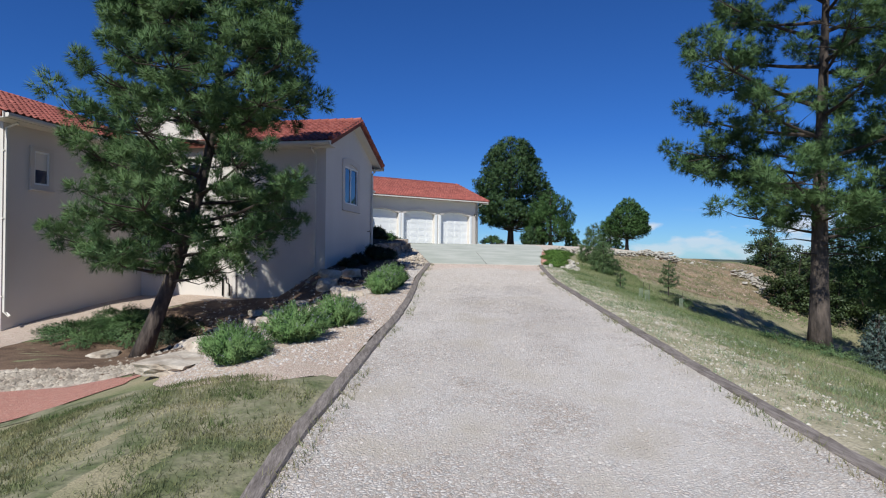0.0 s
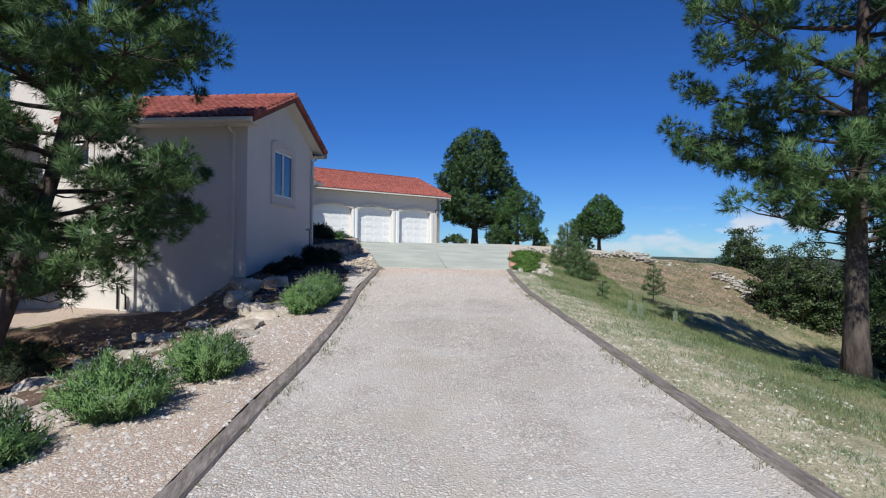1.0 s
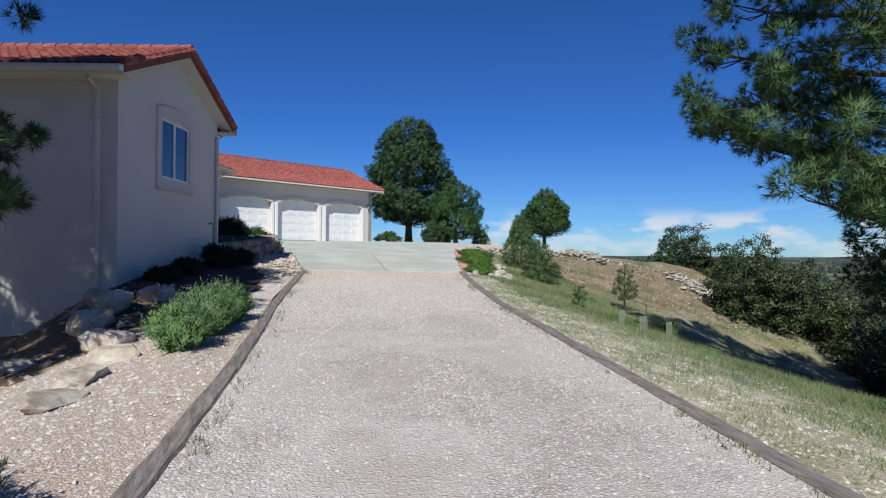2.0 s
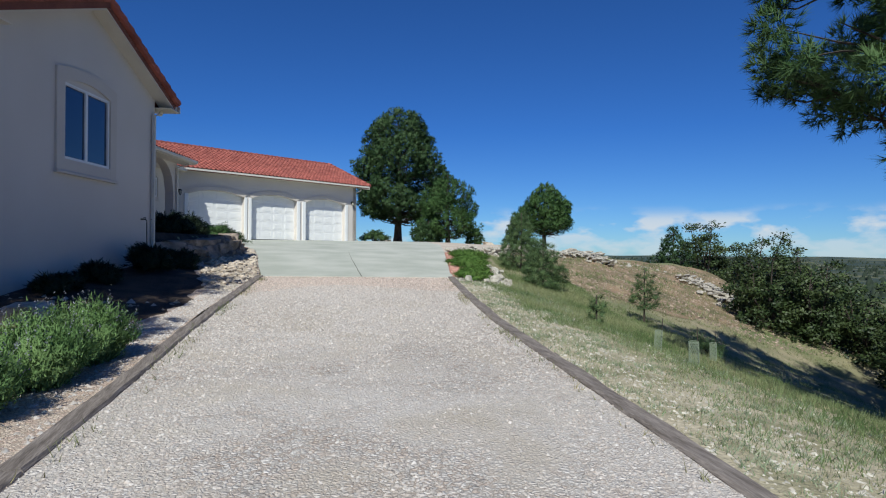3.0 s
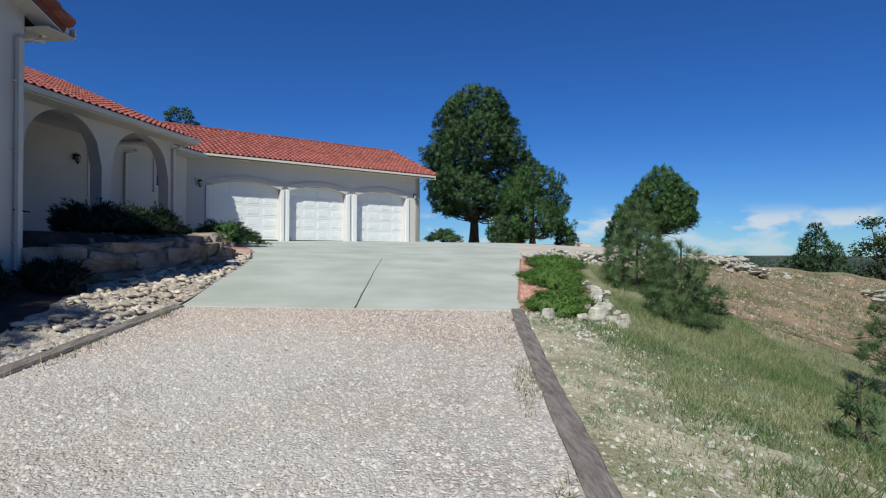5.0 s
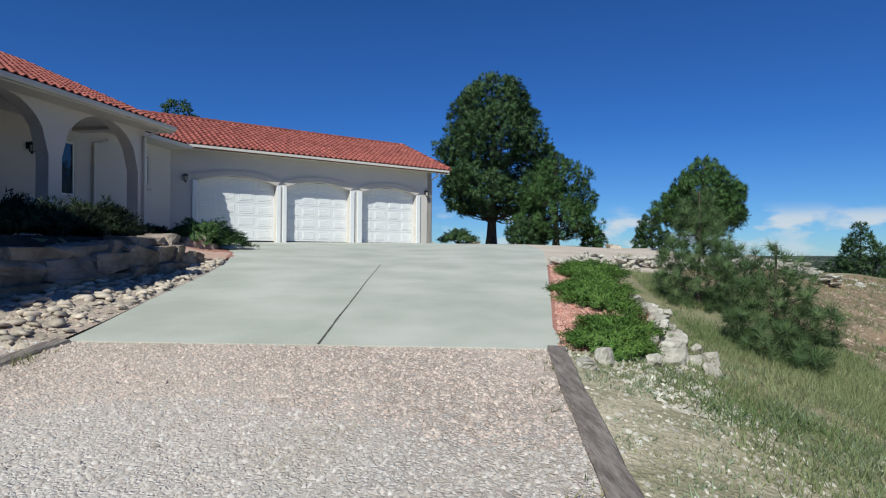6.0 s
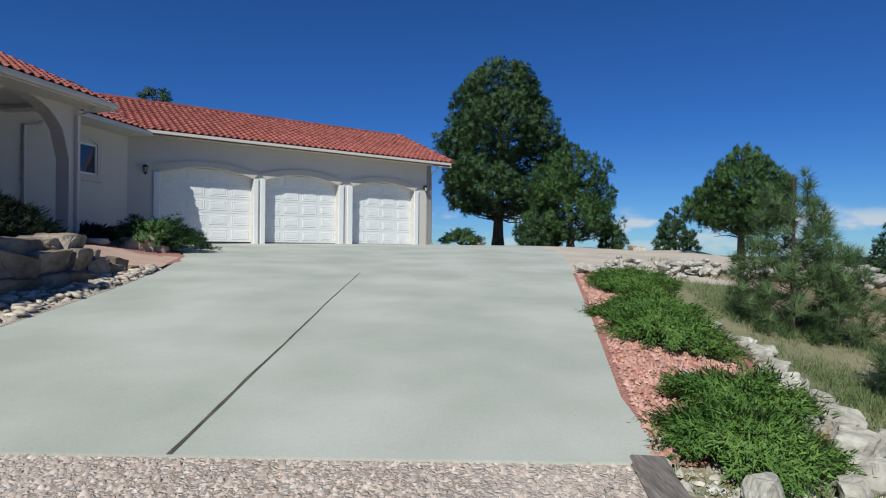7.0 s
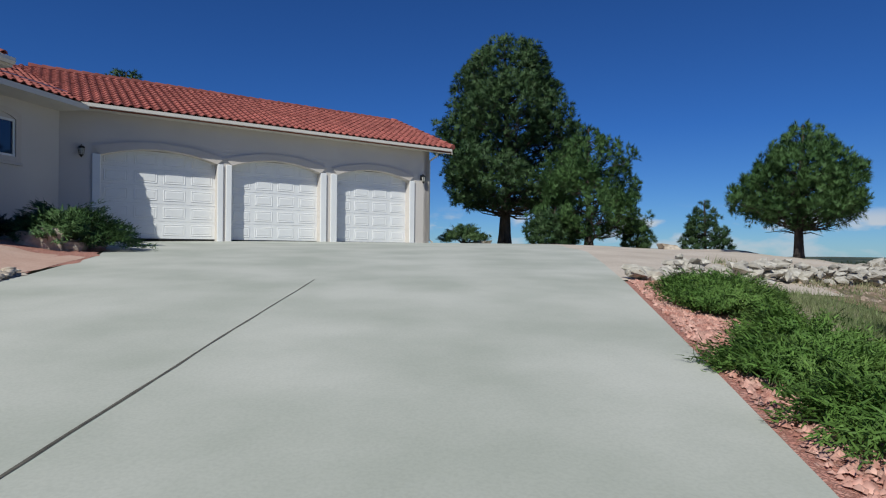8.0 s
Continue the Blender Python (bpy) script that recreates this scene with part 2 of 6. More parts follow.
M_LAWN = surface("patchy_lawn", (0.105, 0.125, 0.055), (0.30, 0.27, 0.18), 2.4, 0.95, 0.8, 16, 0.03, dark=0.5)
M_MULCH = surface("bark_mulch", (0.115, 0.072, 0.048), (0.20, 0.13, 0.088), 2.0, 0.95, 1.0, 22, 0.03, dark=0.4)
M_DIRT = surface("red_brown_dirt", (0.155, 0.135, 0.075), (0.325, 0.22, 0.145), 0.8, 0.95, 0.9, 9, 0.05, dark=0.5)
M_RED = gravel_mat("red_gravel", [(0.42, 0.17, 0.13), (0.58, 0.31, 0.25), (0.50, 0.22, 0.17), (0.66, 0.43, 0.36)], 0.03, 0.9)
M_PATH = surface("pink_gravel_path", (0.50, 0.32, 0.25), (0.58, 0.40, 0.32), 1.5, 0.95, 0.5, 30, 0.01, dark=0.75)
M_HARDPAN = surface("pale_packed_gravel", (0.50, 0.42, 0.345), (0.60, 0.52, 0.44), 0.9, 0.95, 0.6, 26, 0.015, dark=0.7)
M_STONE = surface("limestone", (0.36, 0.29, 0.225), (0.60, 0.53, 0.45), 2.2, 0.92, 0.7, 11, 0.03, dark=0.55, piece=0.16)
M_COBBLE = surface("river_cobble", (0.33, 0.275, 0.22), (0.52, 0.45, 0.375), 3.0, 0.8, 0.3, 22, 0.006, dark=0.7, piece=0.3, island=0.3)
M_LEDGE = surface("grey_ledge_rock", (0.36, 0.32, 0.28), (0.52, 0.48, 0.42), 1.8, 0.95, 0.8, 9, 0.04, dark=0.5, piece=0.15)
M_PEBBLE = surface("loose_gravel", (0.42, 0.345, 0.30), (0.58, 0.55, 0.525), 38, 0.95, 0, 60, dark=0.9, island=0.2)
M_PEBBLE_RED = surface("loose_red_gravel", (0.46, 0.21, 0.16), (0.64, 0.39, 0.32), 9, 0.95, 0, 60, dark=0.85, island=0.3)
M_GRASS = surface("meadow_grass", (0.125, 0.195, 0.068), (0.29, 0.315, 0.16), 0.6, 0.8, 0, 6, dark=0.7, island=0.4, through_light=0.3)
M_GRASS_SHORT = surface("lawn_grass", (0.11, 0.155, 0.055), (0.31, 0.28, 0.15), 1.4, 0.85, 0, 6, dark=0.7, island=0.4, through_light=0.25)
M_CATMINT = surface("catmint_leaves", (0.13, 0.245, 0.085), (0.21, 0.315, 0.125), 3, 0.85, 0, 12, dark=0.75, island=0.2, spec=0.1, through_light=0.3)
M_BLOOM = surface("grey_violet_bloom", (0.20, 0.20, 0.25), (0.30, 0.31, 0.33), 3, 0.8, 0, 12, dark=0.8, island=0.3)
M_JUNIPER = surface("juniper_foliage", (0.085, 0.180, 0.034), (0.175, 0.29, 0.068), 2.4, 0.65, 0, 12, dark=0.7, island=0.35, through_light=0.25)
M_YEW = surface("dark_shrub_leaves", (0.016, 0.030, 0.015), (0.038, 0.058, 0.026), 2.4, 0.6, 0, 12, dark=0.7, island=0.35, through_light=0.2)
M_OAK = surface("oak_leaves", (0.036, 0.066, 0.022), (0.085, 0.118, 0.040), 0.9, 0.55, 0, 9, dark=0.7, island=0.4, spec=0.4, through_light=0.25)
M_SPRUCE = surface("blue_spruce_needles", (0.095, 0.145, 0.125), (0.16, 0.22, 0.20), 2, 0.6, 0, 12, dark=0.8, island=0.25)
M_GLASS = glass_mat("window_glass", (0.012, 0.022, 0.06))
M_DARKROOM = surface("dim_interior", (0.05, 0.05, 0.055), (0.07, 0.07, 0.07), 1, 0.9, 0)
M_IRON = surface("black_iron", (0.02, 0.02, 0.02), (0.035, 0.033, 0.03), 8, 0.5, 0.1, 40, 0.002, metal=0.6)
M_LAMP_GLASS = surface("frosted_lamp_glass", (0.5, 0.48, 0.42), (0.55, 0.53, 0.47), 5, 0.25, 0)
M_RUBBER = surface("black_rubber", (0.02, 0.02, 0.02), (0.03, 0.03, 0.03), 5, 0.8, 0)
M_TERRA = surface("terracotta", (0.42, 0.13, 0.075), (0.5, 0.18, 0.11), 4, 0.75, 0.1)
M_POT = surface("glazed_planter", (0.30, 0.24, 0.20), (0.38, 0.31, 0.26), 4, 0.6, 0.2)
M_PLASTIC = surface("green_mesh_plastic", (0.20, 0.25, 0.18), (0.27, 0.32, 0.23), 6, 0.6, 0)
M_METER = surface("grey_metal", (0.33, 0.34, 0.35), (0.4, 0.41, 0.42), 4, 0.5, 0.05, metal=0.4)
M_JOINT = surface("joint_filler", (0.075, 0.07, 0.06), (0.13, 0.12, 0.10), 6, 0.9, 0.4)
M_FOREST = surface("far_forest", (0.020, 0.032, 0.020), (0.035, 0.05, 0.030), 0.02, 0.9, 0, 0.2, dark=0.6)
M_BOULDER = surface("brown_limestone", (0.17, 0.135, 0.105), (0.36, 0.29, 0.235), 1.6, 0.92, 0.8, 9, 0.04, dark=0.5, piece=0.22)
M_VERGESTONE = surface("verge_stones", (0.42, 0.37, 0.30), (0.64, 0.60, 0.53), 6, 0.95, 0, 40, dark=0.8, island=0.25)
M_PALE = surface("whitish_rock", (0.36, 0.325, 0.275), (0.60, 0.565, 0.50), 2.6, 0.92, 0.7, 12, 0.03, dark=0.55, piece=0.12)
# dark mulch, its base colour deepened further for the shade beside the house
M_DARKMULCH_SHADE = surface("dark_bark_mulch_shade", (0.035, 0.027, 0.022), (0.085, 0.06, 0.046), 2.4, 0.95, 1.0, 22, 0.03, dark=0.4)
M_PEBBLE_PINK = surface("loose_pinkish_gravel", (0.46, 0.345, 0.295), (0.60, 0.515, 0.46), 38, 0.95, 0, 60, dark=0.9, island=0.22)
M_HILLSTONE = surface("hill_rubble", (0.27, 0.19, 0.14), (0.42, 0.33, 0.26), 5, 0.95, 0, 40, dark=0.7, island=0.3)
M_STUBBLE = surface("straw_stubble", (0.20, 0.21, 0.10), (0.46, 0.40, 0.26), 0.8, 0.9, 0, 8, dark=0.7, island=0.35, through_light=0.2)
M_WEED = surface("grey_green_weeds", (0.20, 0.27, 0.15), (0.36, 0.40, 0.27), 2.0, 0.85, 0, 8, dark=0.75, island=0.3, through_light=0.25)


# ---- land ----
DRIVE_Y = (-30, -6, 0, 5, 10, 14, 17, 20, 23, 26, 30, 33, 36, 40, 45, 52)
DRIVE_Z = (-2.0, -0.35, 0.12, 0.52, 0.92, 1.14, 1.28, 1.43, 1.62, 1.87, 2.20, 2.45, 2.65, 2.87, 3.06, 3.1)
EDGE_L = ((-30, -6, 4.7, 8.5, 12, 15.6, 20.3, 23.4, 26.2, 29, 31.5, 33.5, 36.5, 39, 42, 60), (-3.5, -1.6, -1.08, -0.4, 0.18, 0.62, 1.0, 1.43, 1.87, 1.72, 1.68, 1.5, 0.9, -0.1, -2.0, -3))
EDGE_R = ((-30, -6, 4.8, 9.5, 13.4, 16.5, 19.6, 23, 25.5, 29.2, 33.2, 39.2, 45, 60), (3.4, 4.0, 4.3, 4.55, 5.0, 5.4, 5.8, 6.4, 6.85, 7.9, 9.0, 10.6, 11.2, 12))


def smooth(a):
    a = np.clip(a, 0, 1)
    return a * a * (3 - 2 * a)


def drive_z(y):
    return np.interp(y, DRIVE_Y, DRIVE_Z)


def terrain(x, y):
    """Height of the land: the drive's rise, a fall to both sides, the terrace by the porch, the knoll and the far plain."""
    x, y = np.asarray(x, float), np.asarray(y, float)
    z = drive_z(y)
    dl, dr = np.interp(y, *EDGE_L) - x, x - np.interp(y, *EDGE_R)
    late = smooth((y - 16.5) / 5)
    fall = (1.3 - 0.3 * late) * smooth((dl - 0.6 - 2.6 * late) / (6.5 - 3.9 * late)) * (1 - smooth((y - 24) / 4))
    rise = 0.085 * np.clip(dl, 0, 3.6) * smooth((y - 19) / 4) * (1 - smooth((dl - 3.6) / 1.5))
    far_l = 0.05 * np.clip(dl - 9, 0, 200) * (1 - smooth((y - 22) / 6))
    foot = np.interp(y, (26.2, 27.4, 28.2, 29.1, 30, 31.1, 32, 33.5, 35, 37, 40, 43), (-1.15, -0.55, -0.2, 0.15, 0.45, 0.6, 0.75, 0.7, 0.4, 0.0, -0.9, -2.0))
    terrace = smooth((foot - x) / (0.4 + 1.2 * smooth((y - 31.6) / 1.2))) * smooth((y - 26.5) / 0.7)
    zl = z - fall + rise - far_l + 0.02 * np.sin(x * 2.1 + y * 1.3) * (dl > 0.4)
    zl = zl - 0.5 * np.exp(-((x + 6.9) / 2.6) ** 2 - ((y - 16.5) / 1.7) ** 2)
    zl = zl * (1 - terrace) + np.maximum(zl, 2.98) * terrace
    k = np.interp(y, (0, 15, 19, 24, 27, 30, 32, 36, 41), (0.115, 0.122, 0.134, 0.13, 0.12, 0.095, 0.08, 0.045, 0.015))
    d = np.clip(dr, 0, None)
    fall_r = k * np.minimum(d, 14) ** 1.3 + np.clip(d - 14, 0, None) * 0.16
    fall_r = fall_r + 0.4 * np.clip(y - 38.6, 0, 40) * smooth((x - 17.5) / 3) + 0.35 * np.clip(x - 26.3, 0, 60) * smooth((y - 24) / 6)
    zr = z - fall_r + 0.05 * np.sin(x * 0.9 + 1.0) * np.sin(y * 0.8) * smooth((d - 1) / 3) + 0.05 * np.sin(x * 2.3 + 0.7 * y) * np.sin(y * 1.9 - 0.4 * x) * smooth((d - 4) / 3)
    z = np.where(dl > 0, zl, np.where(dr > 0, zr, z))
    back = np.clip(y - 54, 0, None)
    z = z - 0.10 * back - 0.0016 * np.minimum(back, 90) ** 2
    reach = np.hypot(x - 4, y - 25)
    far = smooth((reach - 70) / 120)
    hills = 5 * np.sin(x * 0.004 + 1) * np.sin(y * 0.0035) + 3 * np.sin(x * 0.011) * np.sin(y * 0.009 + 2)
    plain = -34 + hills * smooth((reach - 200) / 300)
    return z * (1 - far) + np.maximum(plain, plain) * far


def ground_at(x, y):
    return float(terrain(x, y))


# ---- building blocks ----
class Shape:
    """Collects corners and faces of one mesh."""

    def __init__(self):
        self.v, self.f = [], []

    def face(self, *pts):
        i = len(self.v)
        self.v += [tuple(p) for p in pts]
        self.f.append(tuple(range(i, i + len(pts))))

    def box(self, a, b, m=None, cut=0.0):
        x0, y0, z0 = a
        x1, y1, z1 = b
        i = len(self.v)
        if cut:
            c = cut
            ring = [(x0 + c, y0, z0), (x1 - c, y0, z0), (x1, y0 + c, z0), (x1, y1 - c, z0), (x1 - c, y1, z0), (x0 + c, y1, z0), (x0, y1 - c, z0), (x0, y0 + c, z0)]
            low = [Vector(p) for p in ring]
            mid = [Vector((p[0], p[1], z1 - c)) for p in ring]
            cx, cy = (x0 + x1) / 2, (y0 + y1) / 2
            top = [Vector((cx + (p[0] - cx) * (1 - 2 * c / (x1 - x0)), cy + (p[1] - cy) * (1 - 2 * c / (y1 - y0)), z1)) for p in ring]
            pts = low + mid + top
            self.v += [tuple(m @ p if m else p) for p in pts]
            for k in range(8):
                n = (k + 1) % 8
                self.f += [(i + k, i + n, i + 8 + n, i + 8 + k), (i + 8 + k, i + 8 + n, i + 16 + n, i + 16 + k)]
            self.f += [tuple(i + 16 + k for k in range(8)), tuple(i + 7 - k for k in range(8))]
            return
        pts = [Vector(p) for p in ((x0, y0, z0), (x1, y0, z0), (x1, y1, z0), (x0, y1, z0), (x0, y0, z1), (x1, y0, z1), (x1, y1, z1), (x0, y1, z1))]
        self.v += [tuple(m @ p if m else p) for p in pts]
        self.f += [tuple(i + k for k in q) for q in ((0, 3, 2, 1), (4, 5, 6, 7), (0, 1, 5, 4), (1, 2, 6, 5), (2, 3, 7, 6), (3, 0, 4, 7))]

    def tube(self, pts, radii, sides=8, caps=True):
        pts = [Vector(p) for p in pts]
        i = len(self.v)
        for k, p in enumerate(pts):
            d = (pts[min(k + 1, len(pts) - 1)] - pts[max(k - 1, 0)]).normalized()
            a = d.orthogonal().normalized() if abs(d.z) > 0.9 else d.cross(Vector((0, 0, 1))).normalized()
            b = d.cross(a)
            for s in range(sides):
                t = 2 * math.pi * s / sides
                self.v.append(tuple(p + (a * math.cos(t) + b * math.sin(t)) * radii[k]))
        for k in range(len(pts) - 1):
            for s in range(sides):
                n = (s + 1) % sides
                self.f.append((i + k * sides + s, i + k * sides + n, i + (k + 1) * sides + n, i + (k + 1) * sides + s))
        if caps:
            self.f += [tuple(i + s for s in range(sides))[::-1], tuple(i + (len(pts) - 1) * sides + s for s in range(sides))]

    def mesh(self, name, material, soft=False):
        me = bpy.data.meshes.new(name)
        me.from_pydata(self.v, [], self.f)
        me.materials.append(material)
        if soft:
            me.polygons.foreach_set("use_smooth", [True] * len(me.polygons))
        me.update()
        return me


def part(name, shape, material=None, parent=None, label="", soft=False, m=None):
    """Links a shape (or a finished mesh) as one object under a thing or a part."""
    ob = new(name, shape.mesh(name, material, soft) if isinstance(shape, Shape) else shape)
    if parent:
        ob.parent = parent
    if m is not None:
        ob.matrix_basis = m
    if label:
        tagged(ob, label)
    return ob


def thing(name, label, category, m=None, group="", kind=""):
    ob = new(name)
    if m is not None:
        ob.matrix_basis = m
    return tagged(ob, label, category, group, kind)


def soup(name, verts, faces, material, soft=False, normals=None):
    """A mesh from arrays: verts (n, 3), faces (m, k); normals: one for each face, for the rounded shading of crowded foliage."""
    me = bpy.data.meshes.new(name)
    nv, (nf, k) = len(verts), faces.shape
    me.vertices.add(nv)
    me.vertices.foreach_set("co", np.ascontiguousarray(verts, dtype=np.float32).ravel())
    me.loops.add(nf * k)
    me.loops.foreach_set("vertex_index", np.ascontiguousarray(faces, dtype=np.int32).ravel())
    me.polygons.add(nf)
    me.polygons.foreach_set("loop_start", np.arange(0, nf * k, k, dtype=np.int32))
    me.polygons.foreach_set("loop_total", np.full(nf, k, dtype=np.int32))
    if soft:
        me.polygons.foreach_set("use_smooth", np.ones(nf, dtype=bool))
    me.materials.append(material)
    me.update(calc_edges=True)
    me.validate()
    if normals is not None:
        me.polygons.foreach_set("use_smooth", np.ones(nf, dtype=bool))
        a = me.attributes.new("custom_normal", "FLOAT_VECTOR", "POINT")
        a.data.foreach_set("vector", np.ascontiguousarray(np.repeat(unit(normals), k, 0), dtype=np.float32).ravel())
    return me


def slivers(base, way, length, width, rng, face=None):
    """Thin pointed blades from base points along unit directions: arrays of verts and triangle faces."""
    n = len(base)
    side = np.cross(way, rng.normal(size=(n, 3)) if face is None else face)
    side /= np.linalg.norm(side, axis=1)[:, None] + 1e-9
    w = side * np.reshape(width, (-1, 1)) * 0.5
    v = np.empty((n, 3, 3))
    v[:, 0], v[:, 1], v[:, 2] = base - w, base + w, base + way * np.reshape(length, (-1, 1))
    return v.reshape(-1, 3), np.arange(3 * n).reshape(-1, 3)


def leaves(base, way, length, width, rng, fold=0.25, face=None):
    """Pointed oval leaves of four corners (two triangles)."""
    n = len(base)
    side = np.cross(way, rng.normal(size=(n, 3)) if face is None else -face)
    side /= np.linalg.norm(side, axis=1)[:, None] + 1e-9
    up = np.cross(side, way)
    L, w = np.reshape(length, (-1, 1)), np.reshape(width, (-1, 1)) * 0.5
    v = np.empty((n, 4, 3))
    v[:, 0], v[:, 2] = base, base + way * L
    mid = base + way * L * 0.5
    v[:, 1], v[:, 3] = mid - side * w + up * w * fold, mid + side * w + up * w * fold
    return v.reshape(-1, 3), np.arange(4 * n).reshape(-1, 4)


def unit(a):
    return a / (np.linalg.norm(a, axis=-1, keepdims=True) + 1e-9)


# ---- trees ----
def v_reach(voids, h, turn):
    """How far a bough may reach into an open place of the crown."""
    return min(v[4] for v in voids if v[0] < h < v[1] and (turn - v[2]) % 360 < v[3] - v[2])


def pine(label, x, y, height, crown, radius, lean=(0, 0), trunk_r=0.2, clumps=400, size=0.4, tufts=30, needles=14, length=0.17, width=0.02, seed=1, material=None, base_z=None, category="pine tree", dead=0, inner=0.45, gaps=0.0, lumps=0.35, shape=0.85, rise=0.35, up=0.35, spread=0.6, shift=(0, 0), voids=(), fan=0.75, limbs=0, pads=9, extra=(), ruffle=0.28):
    """A pine: tapered trunk, limbs that rise to clumps of needle tufts, the clumps crowded in the outer part of the crown.
    crown: (height, reach) pairs up the trunk, as shares of height and radius; gaps: share of openings in the crown;
    shift: how far the crown's middle lies off the trunk; voids: open places, (low, high, from angle, to angle, least reach);
    fan: how widely the needles of a tuft spread; limbs: build that many boughs, each with its own pads of clumps, and the extra
    ones (height, angle, length), in place of a filled crown; ruffle: how unevenly the needles catch the light."""
    material = material or M_NEEDLE
    rng = np.random.default_rng(seed)
    z0 = ground_at(x, y) - 0.08 if base_z is None else base_z
    tree = thing("pine_tree", label, category, pose(x, y, z0))
    hs, rs = [c[0] for c in crown], [c[1] for c in crown]

    def axis(h):
        s = h / height
        bend = 0.12 * math.sin(3.1 * s + seed) * trunk_r * 4 * s
        return np.array((lean[0] * math.sin(2.4 * s) + bend, lean[1] * s - bend * 0.6, h))

    trunk = Shape()
    steps = 14
    trunk.tube([axis(height * k / steps) for k in range(steps + 1)], [trunk_r * (1.35 if k == 0 else 1.08 if k == 1 else 1) * (1 - 0.93 * k / steps) + 0.012 for k in range(steps + 1)], 12)
    part("trunk", trunk, M_BARK, tree, soft=True)
    lo = hs[0] * height
    spots, sizes, tries = [], [], 0
    near = spread * size * 2
    boughs, mains, limb_mesh = [], [], Shape()
    for i in range(limbs):
        f = (i + rng.random()) / limbs
        h = lo + (height * 0.985 - lo) * f ** 0.9
        boughs.append((h, math.degrees(2.39996 * i) + rng.normal() * 14, np.interp(h / height, hs, rs) * radius * (0.68 + 0.42 * rng.random())))
    for h, turn, reach in (*boughs, *extra):
        ang = radians(turn)
        if any(v[0] < h < v[1] and (turn - v[2]) % 360 < v[3] - v[2] for v in voids):
            reach = min(reach, v_reach(voids, h, turn))
        out, side = np.array((math.cos(ang), math.sin(ang), 0)), np.array((-math.sin(ang), math.cos(ang), 0))
        root = axis(max(lo * 0.85, h - reach * rise))
        climb = h - root[2]
        sway = rng.normal() * 0.1 * reach
        line = [root + out * reach * g + side * sway * math.sin(2.2 * g) + np.array((0, 0, climb * (1.25 * g - 0.25 * g * g) - 0.05 * reach * math.sin(3.1 * g) + 0.05 * reach * g * g)) for g in (0, 0.25, 0.5, 0.75, 1.0)]
        r0 = min(0.3 * trunk_r, 0.012 + 0.015 * reach)
        limb_mesh.tube(line, [r0, r0 * 0.8, r0 * 0.6, r0 * 0.38, 0.006], 6, False)
        mains += line[1:4]
        for _ in range(max(3, int(pads * (0.35 + 0.65 * reach / radius) * (0.8 + 0.4 * rng.random())))):
            g = 0.3 + 0.75 * rng.random() ** 0.75
            k = min(3, int(g * 4))
            c = line[k] + (line[k + 1] - line[k]) * (g * 4 - k)
            c = c + side * rng.normal() * 0.2 * reach * (1.15 - 0.5 * abs(g - 0.6)) + np.array((0, 0, 0.1 * size + rng.normal() * 0.35 * size))
            if spots and np.min(np.linalg.norm(np.array(spots) - c, axis=1)) < near * 0.62:
                continue
            spots.append(c)
            sizes.append(size * (0.65 + 0.6 * rng.random()))
    while not limbs and len(spots) < clumps and tries < clumps * 14:
        tries += 1
        f = rng.random()
        h = lo + (height - lo) * f
        ang = rng.random() * 2 * math.pi
        full = np.interp(h / height, hs, rs)
        if rng.random() > full + 0.12:
            continue
        full *= radius * (1 + lumps * noise.noise(Vector((math.cos(ang) * 1.6, math.sin(ang) * 1.6, h * 1.5 / radius + seed))))
        r = full * (inner + (1 - inner) * rng.random() ** 0.55)
        c = axis(h) + np.array((math.cos(ang) * r + shift[0] * min(1.0, full / radius), math.sin(ang) * r + shift[1] * min(1.0, full / radius), 0))
        if gaps and noise.noise(Vector(c) * (1.9 / radius) + Vector((seed, 0, 0))) < gaps - 0.5:
            continue
        turn = math.degrees(ang) % 360
        if any(v[0] < h < v[1] and (turn - v[2]) % 360 < v[3] - v[2] and r > v[4] for v in voids):
            continue
        if spots and np.min(np.linalg.norm(np.array(spots) - c, axis=1)) < near * (0.75 + 0.4 * rng.random()):
            continue
        spots.append(c)
        sizes.append(size * (0.7 + 0.6 * rng.random()) * (0.6 + 0.4 * min(1.0, full / (0.5 * radius))))
    base, way, bulge, late = [], [], [], []
    for i, (c, s) in enumerate(zip(spots, sizes)):
        r = math.hypot(c[0] - axis(c[2])[0], c[1] - axis(c[2])[1])
        start = axis(max(lo * 0.9, c[2] - r * rise * (0.7 + 0.6 * rng.random())))
        out = unit(np.array((c[0] - start[0], c[1] - start[1], 0)))
        mid = start * 0.45 + c * 0.55 + np.array((0, 0, -0.07 * r)) + rng.normal(size=3) * 0.05 * r
        if i % 5 == 0 and not limbs:
            r0 = min(0.24 * trunk_r, 0.01 + 0.014 * r)
            bow = start * 0.45 + mid * 0.55 + np.array((0, 0, -0.03 * r)) + rng.normal(size=3) * 0.03 * r
            limb_mesh.tube([start, bow, mid, mid * 0.5 + c * 0.5 + rng.normal(size=3) * 0.04 * r, c], [r0, r0 * 0.8, r0 * 0.6, r0 * 0.4, 0.005], 6, False)
            mains += [bow, mid, mid * 0.5 + c * 0.5]
        else:
            late.append(c)
        k = max(4, int(tufts * (0.8 + 0.4 * rng.random()) * (s / size) ** 1.5))
        off = unit(rng.normal(size=(k, 3)) + np.array((0, 0, 0.2))) * (0.3 + 0.7 * rng.random((k, 1)) ** 0.6) * np.array((1, 1, shape))
        base.append(c + off * max(0.3 * s, s - 0.85 * length))
